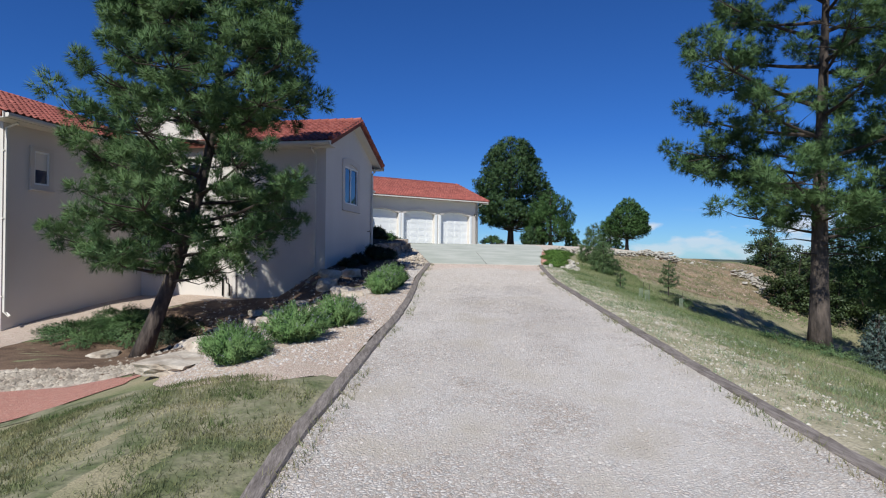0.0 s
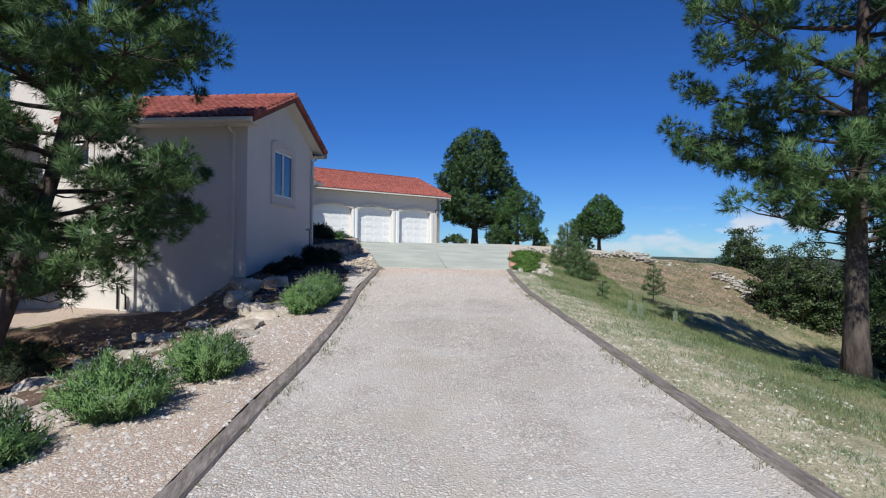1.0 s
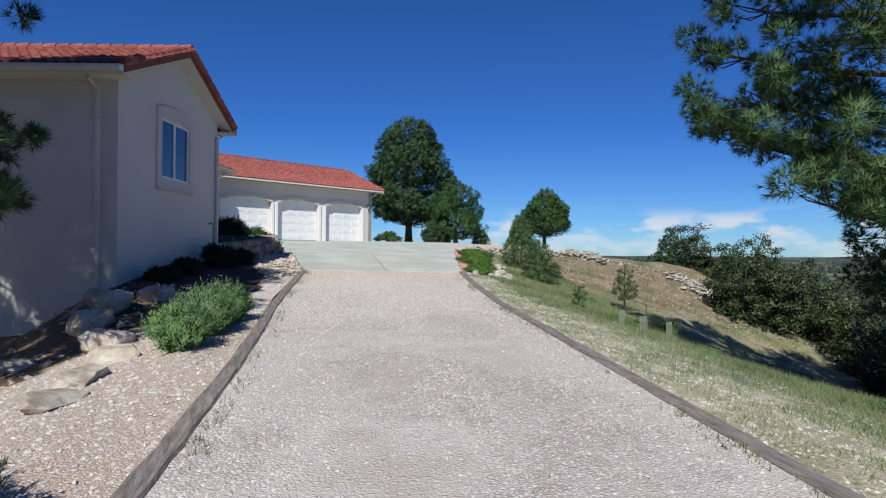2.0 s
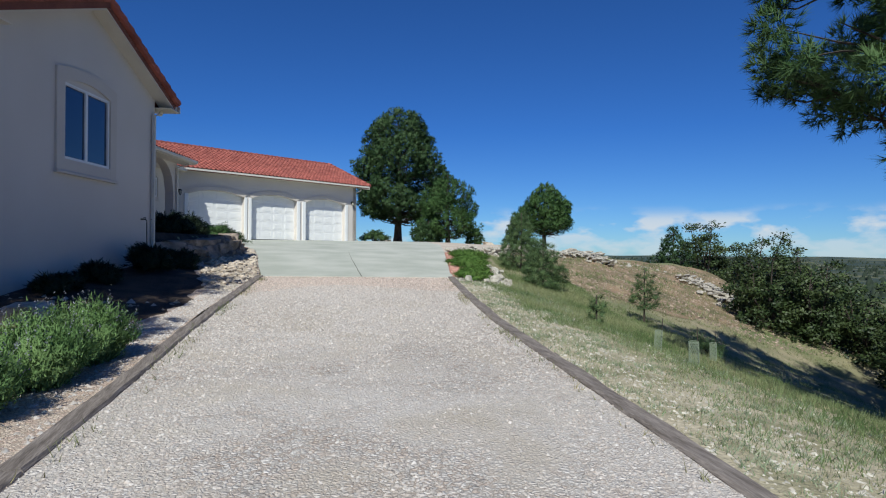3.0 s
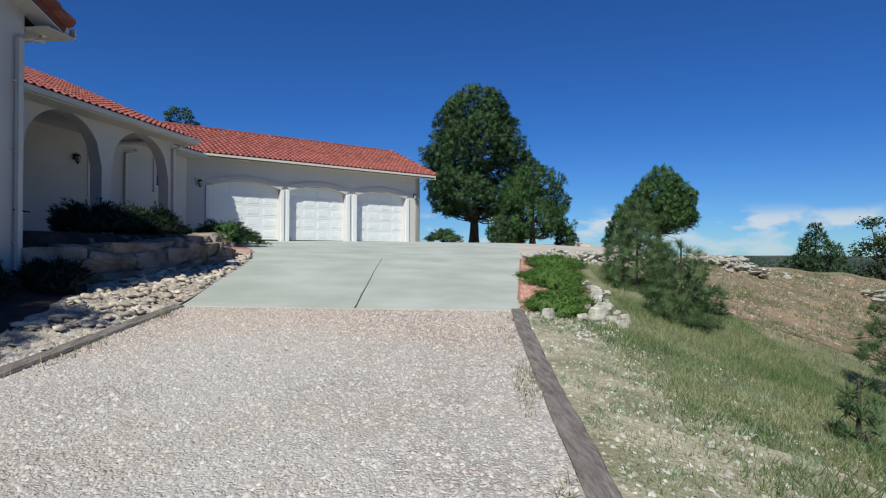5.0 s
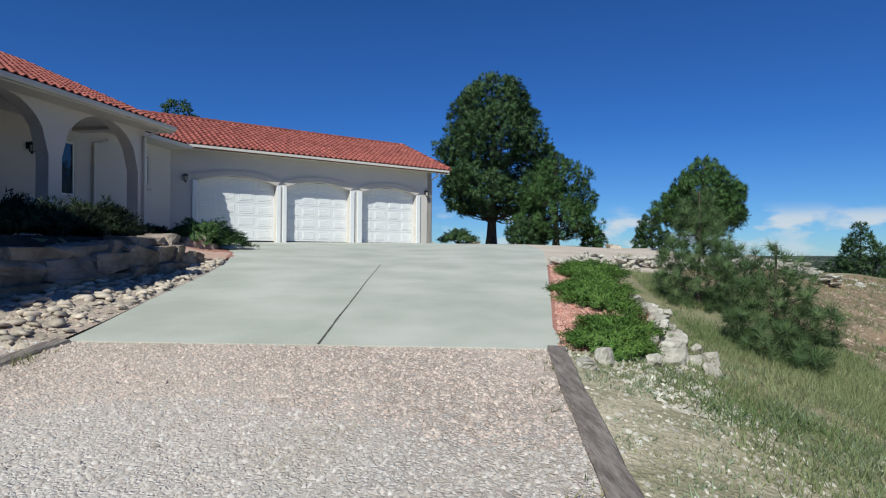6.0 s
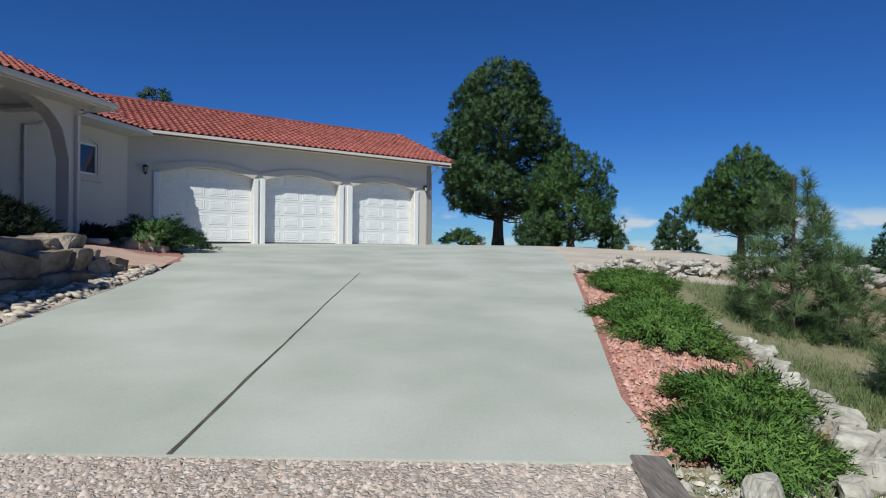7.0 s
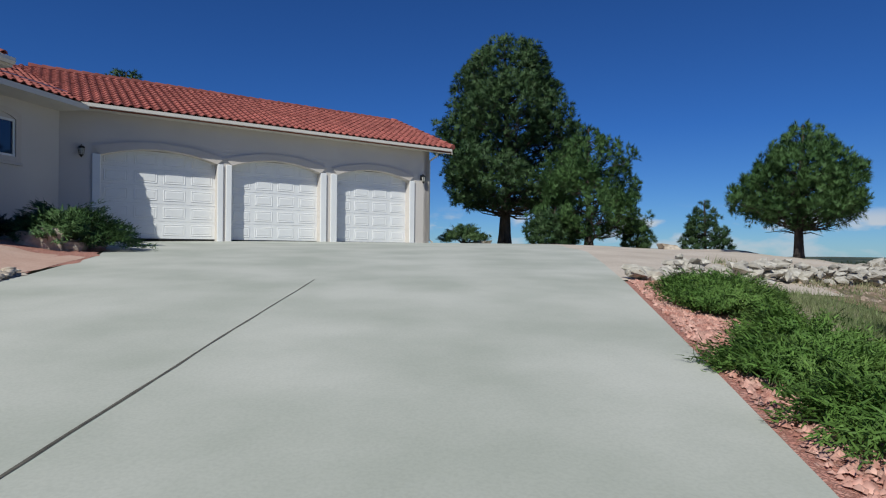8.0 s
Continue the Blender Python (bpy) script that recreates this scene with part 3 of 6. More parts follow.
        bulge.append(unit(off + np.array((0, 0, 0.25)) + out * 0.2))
        way.append(unit(off * 1.2 + out * 0.25 + rng.normal(size=(k, 3)) * 0.25 + np.array((0, 0, up))))
    joints = np.array(mains)
    for c in late:
        j = joints[np.argmin(np.linalg.norm((joints - c) * np.array((1, 1, 1.4)) + unit(c) * 0.2, axis=1))]
        d = float(np.linalg.norm(c - j))
        r0 = min(0.012 + 0.006 * d, 0.08 * trunk_r + 0.004)
        limb_mesh.tube([j, j * 0.5 + c * 0.5 + np.array((0, 0, -0.08 * d)) + rng.normal(size=3) * 0.07 * d, c], [r0, r0 * 0.7, 0.004], 4, False)
    for _ in range(dead):
        h = lo * (0.72 + 0.28 * rng.random())
        ang = rng.random() * 6.28
        s = axis(h)
        e = s + np.array((math.cos(ang), math.sin(ang), -0.1 + 0.2 * rng.random())) * (0.5 + 1.3 * rng.random()) * radius / 3.5
        limb_mesh.tube([s, (s + e) / 2 + (0, 0, 0.08), e], [0.025, 0.015, 0.004], 4, False)
    tagged(part("branchwork", limb_mesh, M_TWIG, tree), kind="stuff")
    base, way = np.concatenate(base), np.concatenate(way)
    n = len(base)
    tuft_b = np.repeat(base, needles, 0)
    tuft_d = unit(np.repeat(way, needles, 0) + rng.normal(size=(n * needles, 3)) * fan)
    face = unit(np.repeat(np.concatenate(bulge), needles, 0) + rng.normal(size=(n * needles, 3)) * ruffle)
    v, f = slivers(tuft_b, tuft_d, length * (0.7 + 0.5 * rng.random(n * needles)), width, rng, face)
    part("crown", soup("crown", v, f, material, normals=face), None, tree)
    return tree


# ---- land, drive ----
def stretch_axis(dense_from, dense_to, step, reach):
    mid = list(np.arange(dense_from, dense_to + step / 2, step))
    out, s = [], step
    a = dense_to
    while a < reach:
        s *= 1.22
        a += s
        out.append(a)
    lo, s, a = [], step, dense_from
    while a > -reach:
        s *= 1.22
        a -= s
        lo.append(a)
    return np.array(lo[::-1] + mid + out)


def grid_mesh(name, xs, ys, zf, material):
    X, Y = np.meshgrid(xs, ys)
    Z = zf(X, Y)
    v = np.stack((X, Y, Z), -1).reshape(-1, 3)
    nx, ny = len(xs), len(ys)
    a = (np.arange(ny - 1)[:, None] * nx + np.arange(nx - 1)[None]).ravel()
    return soup(name, v, np.stack((a, a + 1, a + 1 + nx, a + nx), 1), material, True)


def ribbon(name, ys, left, right, lift, material, cross=7):
    """A strip between two edge lines, laid on the drive's rise."""
    v, f = [], []
    for y in ys:
        a, b = left(y), right(y)
        for k in range(cross):
            x = a + (b - a) * k / (cross - 1)
            v.append((x, y, float(drive_z(y)) + lift + 0.02 * math.sin(math.pi * k / (cross - 1)) * (1 - float(smooth((y - 24.6) / 0.9)))))
    for i in range(len(ys) - 1):
        for k in range(cross - 1):
            a = i * cross + k
            f.append((a, a + 1, a + cross + 1, a + cross))
    return soup(name, np.array(v), np.array(f), material, True)


edge_l, edge_r = (lambda y: float(np.interp(y, *EDGE_L))), (lambda y: float(np.interp(y, *EDGE_R)))
xs, ys = stretch_axis(-16, 30, 0.3, 4200), stretch_axis(-6, 58, 0.3, 4200)


def land(X, Y):
    Z = terrain(X, Y)
    on = (X > np.interp(Y, *EDGE_L) - 0.05) & (X < np.interp(Y, *EDGE_R) + 0.05) & (Y > -30) & (Y < 46)
    return Z - np.where(on, 0.06, 0.0)


tagged(part("ground", grid_mesh("ground", xs, ys, land, M_GROUND)
, None), "dry grassy hillside falling away to a wooded plain", "ground", kind="structure")
tagged(part("road", ribbon("road", np.arange(-20, 26.26, 0.25), edge_l, edge_r, 0.0, M_DRIVE, 15), None), "pale crushed-stone gravel driveway between timber edging", "driveway", kind="structure")

# concrete apron in front of the garage
def apron():
    s = Shape()
    rows = [26.1, *np.arange(26.6, 42.01, 0.5)]
    edge = []
    for y in rows:
        edge.append((edge_l(y) + 0.03, edge_r(y) - 0.02, y))
    edge += [(-1.4, 11.2, 43.2), (0.6, 11.3, 44.4), (2.6, 11.0, 45.6), (4.6, 10.4, 46.7), (6.6, 9.4, 47.7), (7.9, 8.5, 48.3)]
    top = lambda x, y: float(drive_z(y)) + 0.015
    skew = lambda i, share: 0.48 * share if i == 0 else 0.0  # the near edge runs a little aslant
    n = 9
    for i in range(len(edge) - 1):
        a0, b0, y0 = edge[i]
        a1, b1, y1 = edge[i + 1]
        for k in range(n):
            p, q = k / n, (k + 1) / n
            c = [(a0 + (b0 - a0) * p, y0 - skew(i, p)), (a0 + (b0 - a0) * q, y0 - skew(i, q)), (a1 + (b1 - a1) * q, y1), (a1 + (b1 - a1) * p, y1)]
            s.face(*[(x, y, top(x, y)) for x, y in c])
        s.face((a0, y0, top(a0, y0) - 0.12), (a0, y0, top(a0, y0)), (a1, y1, top(a1, y1)), (a1, y1, top(a1, y1) - 0.12))
        s.face((b1, y1, top(b1, y1) - 0.12), (b1, y1, top(b1, y1)), (b0, y0, top(b0, y0)), (b0, y0, top(b0, y0) - 0.12))
    a0, b0, y0 = edge[0]
    yb = y0 - skew(0, 1)
    s.face((a0, y0, top(a0, y0) - 0.12), (b0, yb, top(b0, yb) - 0.12), (b0, yb, top(b0, yb)), (a0, y0, top(a0, y0)))
    s.face((b0, y0, top(b0, y0) - 0.12), (b0, y0, top(b0, y0)), (b0, yb, top(b0, yb)), (b0, yb, top(b0, yb) - 0.12))
    return s


tagged(part("pavement", apron(), M_CONCRETE), "smooth grey concrete apron with a dark control joint", "driveway apron", kind="structure")

# ---- house ----
HOUSE = Matrix.Translation((-2.35, 21.7, 0)) @ Matrix.Rotation(radians(74), 4, "Z")
GARAGE = Matrix.Translation((-2.57, 42.17, 0)) @ Matrix.Rotation(radians(29), 4, "Z")
house = thing("house", "cream stucco house with red clay tile roofs and arched porch", "house")


def wall_mesh(u0, u1, low, high, thick, openings=(), joints=()):
    """A wall in its own plane (u along, y' inward, z up) with openings (u0, u1, z0, z1, rise of the arched head).
    low, high: z of foot and top at u, as functions."""
    s = Shape()
    cuts = {u0, u1, *joints}
    for a, b, z0, z1, rise in openings:
        k = 14 if rise else 1
        cuts |= {a + (b - a) * i / k for i in range(k + 1)}
    cuts = sorted(c for c in cuts if u0 - 1e-6 <= c <= u1 + 1e-6)

    def head(o, u):
        a, b, z0, z1, rise = o
        if not rise:
            return z1
        t = (u - (a + b) / 2) / ((b - a) / 2)
        return z1 + rise * math.sqrt(max(0.0, 1 - t * t)) if rise > 0.6 else z1 + rise * (1 - t * t)

    def slab(a, b, la, lb, ha, hb, foot, top):
        s.face((a, 0, la), (b, 0, lb), (b, 0, hb), (a, 0, ha))
        s.face((b, thick, lb), (a, thick, la), (a, thick, ha), (b, thick, hb))
        if top:
            s.face((a, 0, ha), (b, 0, hb), (b, thick, hb), (a, thick, ha))
        if foot:
            s.face((a, thick, la), (b, thick, lb), (b, 0, lb), (a, 0, la))

    for a, b in zip(cuts, cuts[1:]):
        mid = (a + b) / 2
        hit = [o for o in openings if o[0] - 1e-6 < mid < o[1] + 1e-6]
        hit.sort(key=lambda o: o[2])
        la, lb = low(a), low(b)
        for o in hit:
            if o[2] > la + 0.01:
                slab(a, b, la, lb, o[2], o[2], False, True)
            la, lb = head(o, a), head(o, b)
        slab(a, b, la, lb, high(a), high(b), bool(hit), True)
    for o in openings:
        a, b, z0, z1, rise = o
        zb = max(z0, min(low(a), low(b)))
        s.face((a, 0, zb), (a, 0, head(o, a)), (a, thick, head(o, a)), (a, thick, zb))
        s.face((b, 0, head(o, b)), (b, 0, zb), (b, thick, zb), (b, thick, head(o, b)))
    for u, flip in ((u0, 1), (u1, 0)):
        q = [(u, 0, low(u)), (u, 0, high(u)), (u, thick, high(u)), (u, thick, low(u))]
        s.face(*(q if flip else q[::-1]))
    return s


def flat(z):
    return lambda u: z


def side_frame(m, x, y, turn):
    """A wall plane of a frame: origin x, y in that frame, turned about z by degrees."""
    return m @ Matrix.Translation((x, y, 0)) @ Matrix.Rotation(radians(turn), 4, "Z")


GABLE_RISE = 0.417
gable_top = lambda u: 6.40 + GABLE_RISE * (2.8 - abs(u - 2.8)) + 0.2
part("wall", wall_mesh(0, 5.6, flat(0.9), gable_top, 0.25, [(1.92, 3.51, 4.34, 5.86, 0)], [2.8]), M_STUCCO, house, m=HOUSE)
FRONT = side_frame(HOUSE, 0, 8.4, -90)  # u runs from the far left corner towards the gable corner
part("wall", wall_mesh(4.85, 8.15, flat(0.3), flat(6.43), 0.25), M_STUCCO, house, m=FRONT)
FRONT_TALL = side_frame(HOUSE, -0.12, 8.4, -90)
part("wall", wall_mesh(0.55, 4.85, flat(0.2), lambda u: min(8.0, 6.62 + 0.45 * (4.85 - u)), 0.4, [(2.75, 3.35, 5.05, 5.75, 0)], [1.78]), M_STUCCO, house, m=FRONT_TALL)
LEFT = side_frame(HOUSE, -6, 7.6, 0)
part("wall", wall_mesh(0, 6, flat(-0.2), flat(6.3), 0.25, [(1.02, 1.58, 4.38, 5.43, 0)]), M_STUCCO, house, m=LEFT)
PORCH = side_frame(HOUSE, 0, 3.6, 0)
part("porch_wall", wall_mesh(8.4, 14.95, flat(2.6), flat(6.42), 0.35, [(9.2, 11.73, 2.6, 4.92, 1.24), (12.1, 14.68, 2.6, 4.92, 1.24)]), M_STUCCO, house, m=PORCH)
BACK = side_frame(HOUSE, 0, 6.0, 0)
part("wall", wall_mesh(5.6, 20.0, flat(2.5), flat(7.0), 0.25, [(17.45, 18.2, 5.0, 5.9, 0), (14.1, 15.05, 4.3, 5.86, 0)]), M_STUCCO, house, m=BACK)
GWALL = side_frame(GARAGE, 0, 0, 0)
DOORS = [(0.74, 3.78), (4.2, 7.07), (7.66, 10.53)]
part("garage_wall", wall_mesh(-0.21, 11.4, flat(2.6), flat(6.75), 0.38, [(a, b, 2.6, 5.36, 0.27) for a, b in DOORS]), M_STUCCO, house, m=GWALL)
part("garage_wall", wall_mesh(0, 8.2, flat(2.0), lambda u: 6.6 + 0.417 * (4.04 - abs(u - 4.1)) + 0.1, 0.25, (), [4.1]), M_STUCCO, house, m=side_frame(GARAGE, 11.4, 0, 90))
part("wall", wall_mesh(0, 8, flat(1.0), flat(6.43), 0.25), M_STUCCO, house, m=side_frame(HOUSE, 5.6, 0.02, 90))


def tile_shape():
    """One S-shaped clay tile, 0.23 wide, 0.39 long, running up +y."""
    s = Shape()
    prof = [(0.0, 0.01), (0.043, 0.0), (0.078, 0.004), (0.105, 0.03), (0.137, 0.052), (0.175, 0.052), (0.207, 0.03), (0.234, 0.005)]
    for (xa, za), (xb, zb) in zip(prof, prof[1:]):
        s.face((xa, 0, za + 0.03), (xb, 0, zb + 0.03), (xb, 0.39, zb), (xa, 0.39, za))
        s.face((xa, 0, za + 0.008), (xb, 0, zb + 0.008), (xb, 0, zb + 0.03), (xa, 0, za + 0.03))
    return s


TILE = tile_shape().mesh("roof_tile", M_TILE, True)
TILE_V, TILE_F = np.array(tile_shape().v), np.array(tile_shape().f)


def roof_plane(frame_m, width, run, slope, keep=None, single=False, name="roof", parent=None, thick=0.16):
    """A tiled slope: frame at the eave's left end, x along the eave, y inward; run: horizontal depth."""
    parent = parent or house
    pitch = math.atan(slope)
    m = frame_m @ Matrix.Rotation(pitch, 4, "X")
    length = run / math.cos(pitch)
    deck = Shape()
    if keep is None:
        deck.box((0, 0.05, -thick), (width, length, -0.005))
    else:
        # cut along the kept outline, one closed sheet
        n = 24
        for k in range(n + 1):
            y = 0.05 + (length - 0.05) * k / n
            a, b = keep(y * math.cos(pitch))
            deck.v += [(a, y, -0.005), (b, y, -0.005), (b, y, -thick), (a, y, -thick)]
        for k in range(n):
            i = 4 * k
            deck.f += [(i, i + 1, i + 5, i + 4), (i + 1, i + 2, i + 6, i + 5), (i + 2, i + 3, i + 7, i + 6), (i + 3, i, i + 4, i + 7)]
        deck.f += [(0, 3, 2, 1), (4 * n, 4 * n + 1, 4 * n + 2, 4 * n + 3)]
    roof = part(name, deck, M_DECK, parent, m=m)
    spots = []
    for r in range(int(length / 0.33) + 1):
        y = r * 0.33
        if y + 0.3 > length:
            break
        a, b = (0, width) if keep is None else keep(y * math.cos(pitch))
        for c in range(int(width / 0.234) + 1):
            x = c * 0.234
            if x >= a - 0.1 and x + 0.234 <= b + 0.11:
                spots.append((x, y))
    if single:
        spots_one, spots = spots[:300], spots[300:]
        for x, y in spots_one:
            j = noise.random() * 0.012
            part("roof_tile", TILE, None, roof, m=Matrix.Translation((x, y + j, 0)))
    if spots:
        rng = np.random.default_rng(len(spots))
        off = np.array([(x, y, 0) for x, y in spots]) + np.stack((rng.normal(size=len(spots)) * 0.002, rng.normal(size=len(spots)) * 0.006, rng.random(len(spots)) * 0.004), 1)
        v = (TILE_V[None] + off[:, None]).reshape(-1, 3)
        f = (TILE_F[None] + (np.arange(len(spots)) * len(TILE_V))[:, None, None]).reshape(-1, 4)
        tagged(part("roof_tiles", soup("roof_tiles", v, f, M_TILE, True), None, roof), kind="stuff")
    return roof


OV = 0.65
# garage: front slope, cut by the valley towards the house
ROOF_Z = 6.6
g_eave = side_frame(GARAGE, -6.0, -OV, 0) @ Matrix.Translation((0, 0, ROOF_Z))
roof_plane(g_eave, 18.0, 4.7, 0.4, keep=lambda d: (6.0 - 0.35 - d * 0.41 if d < 4.7 else 0, 18.0), single=True, name="garage_roof")
roof_plane(side_frame(GARAGE, 12.0, 8.75, 180) @ Matrix.Translation((0, 0, ROOF_Z)), 13.0, 4.7, 0.4, name="garage_roof")
# return wall's slope
r_eave = side_frame(HOUSE, 13.0, 5.12, 0) @ Matrix.Translation((0, 0, 6.54))
roof_plane(r_eave, 11.5, 4.83, 0.417, keep=lambda d: (2.0, 6.3 + d * 0.41), name="house_roof")
# porch roof
p_eave = side_frame(HOUSE, 5.0, 3.0, 0) @ Matrix.Translation((0, 0, 6.32))
roof_plane(p_eave, 10.4, 5.2, 0.417, name="porch_roof")
# gable wing
w_eave = side_frame(HOUSE, -0.55, 8.4, -90) @ Matrix.Translation((0, 0, 6.40))
roof_plane(w_eave, 8.8, 3.35, 0.43, keep=lambda d: (2.4, 8.8), name="wing_roof")
roof_plane(side_frame(HOUSE, 6.12, -0.34, 90) @ Matrix.Translation((0, 0, 6.40)), 8.4, 3.4, 0.43, name="wing_roof")
# left wing
roof_plane(side_frame(HOUSE, -6.5, 7.05, 0) @ Matrix.Translation((0, 0, 6.28)), 6.5, 4.0, 0.417, name="left_wing_roof")


def fascia(frame_m, a, b, z, depth=0.18, back=0.0, out=0.6):
    """Eave board with a soffit behind it."""
    s = Shape()
    s.box((a, 0, z - depth), (b, 0.03, z))
    s.box((a, 0.03, z - depth), (b, out, z - depth + 0.02))
    return part("eave_board", s, M_CREAM, house, m=frame_m)


fascia(side_frame(GARAGE, 0, -OV, 0), -0.35, 12.0, ROOF_Z, depth=0.09, out=0.65)
fascia(side_frame(HOUSE, 0, 5.12, 0), 15.0, 19.5, 6.54, depth=0.13, out=0.88)
fascia(side_frame(HOUSE, 0, 3.0, 0), 5.7, 15.4, 6.32)
fascia(side_frame(HOUSE, -0.55, 8.4, -90), 4.9, 8.8, 6.40, out=0.55)
fascia(side_frame(HOUSE, 6.2, -0.4, 90), 0, 8.0, 6.40, out=0.6)
fascia(side_frame(HOUSE, 0, 7.05, 0), -6.5, -0.1, 6.28, out=0.55)


# ---- house details ----
def arch_band(a, b, spring, rise, width, proud, foot=None):
    """A raised band round an arched head; foot: its legs' lower end."""
    s = Shape()
    n = 18
    half, mid = (b - a) / 2, (a + b) / 2

    def head(t, grow):
        h = rise * (1 - t * t) if rise < 0.6 else rise * math.sqrt(max(0, 1 - t * t))
        return (mid + t * (half + grow), spring + h + grow)

    ins = [head(-1 + 2 * i / n, 0) for i in range(n + 1)]
    out = [head(-1 + 2 * i / n, width) for i in range(n + 1)]
    if foot is not None:
        ins = [(a, foot)] + ins + [(b, foot)]
        out = [(a - width, foot)] + out + [(b + width, foot)]
    for (p, q, r_, t_) in zip(ins, ins[1:], out[1:], out):
        s.face((p[0], -proud, p[1]), (q[0], -proud, q[1]), (r_[0], -proud, r_[1]), (t_[0], -proud, t_[1]))
        s.face((t_[0], -proud, t_[1]), (r_[0], -proud, r_[1]), (r_[0], 0, r_[1]), (t_[0], 0, t_[1]))
        s.face((q[0], -proud, q[1]), (p[0], -proud, p[1]), (p[0], 0.02, p[1]), (q[0], 0.02, q[1]))
    return s


def panel_shape(w, h):
    """A raised door panel with a bevelled rim."""
    s = Shape()
    rings = [(0, 0.0), (0.012, -0.012), (0.045, -0.002), (0.06, -0.012)]
    loops = [[(k, y, k), (w - k, y, k), (w - k, y, h - k), (k, y, h - k)] for k, y in rings]
    for p, q in zip(loops, loops[1:]):
        for i in range(4):
            j = (i + 1) % 4
            s.face(p[i], p[j], q[j], q[i])
    s.face(*loops[-1])
    return s


for a, b in DOORS:
    w = b - a
    body = Shape()
    prof = []
    for k in range(5):
        z = 3.09 + 0.505 * k
        prof += [(0.292, z), (0.292, z + 0.006), (0.28, z + 0.012), (0.28, z + 0.499)]
    prof += [(0.33, 3.09 + 0.505 * 5), (0.33, 3.09)]
    body.v = [(x, y, z) for x in (a - 0.05, b + 0.05) for y, z in prof]
    n = len(prof)
    body.f = [(k, (k + 1) % n, n + (k + 1) % n, n + k)[::-1] for k in range(n)]
    door = part("garage_door", body, M_WHITE, house, "white sectional garage door with raised panels", m=GARAGE)
    pw = w / 4
    pm = panel_shape(pw - 0.16, 0.33).mesh("door_panel", M_WHITE)
    for k in range(5):
        for c in range(4):
            part("door_panel", pm, None, door, m=Matrix.Translation((a + c * pw + 0.08, 0.2795, 3.09 + 0.505 * k + 0.095)))
    seal = Shape()
    seal.box((a, 0.27, 3.055), (b, 0.33, 3.092))
    part("rubber_seal", seal, M_RUBBER, door)
    part("arch_trim", arch_band(a, b, 5.36, 0.27, 0.2, 0.05), M_TRIM, house, m=GARAGE)
# pilasters are cream like the wall; the white carries their sunlit brightness
for x0, x1 in ((0.54, 0.74), (3.78, 3.95), (4.03, 4.2), (7.07, 7.28), (7.43, 7.66), (10.53, 10.74)):
    s = Shape()
    s.box((x0, -0.055, 2.9), (x1, 0.0, 5.37), cut=0.012)
    part("pilaster", s, M_WHITE, house, "smooth pilaster beside a garage door, its sunlit white put into the colour", m=GARAGE)


def window(frame_m, u0, u1, z0, z1, mull=(), rise=0.3, trim=0.24, surround=True, curtain=False):
    """A white framed window set in a wall opening, with glass panes, a dim room behind and a raised stucco surround."""
    base = part("window", arch_band(u0, u1, z1, rise, trim, 0.045, z0 - trim) if surround else arch_band(u0, u1, z1, 0.0, 0.05, 0.02, z0), M_TRIM, house, "white framed window with raised stucco surround", m=frame_m)
    fr = Shape()
    t = 0.055
    for a, b, c, d in ((u0, u1, z0, z0 + t), (u0, u1, z1 - t, z1), (u0, u0 + t, z0 + t, z1 - t), (u1 - t, u1, z0 + t, z1 - t)):
        fr.box((a, -0.012, c), (b, 0.07, d))
    for k in mull:
        fr.box((k - 0.04, -0.008, z0 + t), (k + 0.04, 0.065, z1 - t))
    part("window_frame", fr, M_WHITE, base)
    cuts = [u0, *mull, u1]
    for a, b in zip(cuts, cuts[1:]):
        g = Shape()
        g.box((a + 0.03, 0.025, z0 + 0.03), (b - 0.03, 0.035, z1 - 0.03))
        part("pane", g, M_GLASS, base)
    if surround:
        sill = Shape()
        sill.box((u0 - trim - 0.03, -0.085, z0 - trim - 0.06), (u1 + trim + 0.03, 0.0, z0 - trim), cut=0.015)
        band = Shape()
        band.box((u0 - 0.0, -0.043, z0 - trim), (u1 + 0.0, 0.0, z0 - 0.002))
        part("sill", sill, M_TRIM, base)
        part("sill_band", band, M_TRIM, base)
    if curtain:
        c = Shape()
        c.box((u0 + 0.05, 0.012, z0 + (z1 - z0) * 0.45), (u1 - 0.05, 0.02, z1 - 0.05))
        part("blind", c, M_CREAM, base)
    return base


window(HOUSE, 1.92, 3.51, 4.34, 5.86, (2.68,), 0.14)
window(LEFT, 1.02, 1.58, 4.38, 5.43, (), 0.0, 0.14, True, True)
window(BACK, 17.45, 18.2, 5.0, 5.9, (), 0.12, 0.14)
window(BACK, 14.1, 15.05, 4.3, 5.86, (), 0.0, 0.08, False)
window(FRONT_TALL, 2.75, 3.35, 5.05, 5.75, (), 0.1, 0.14)


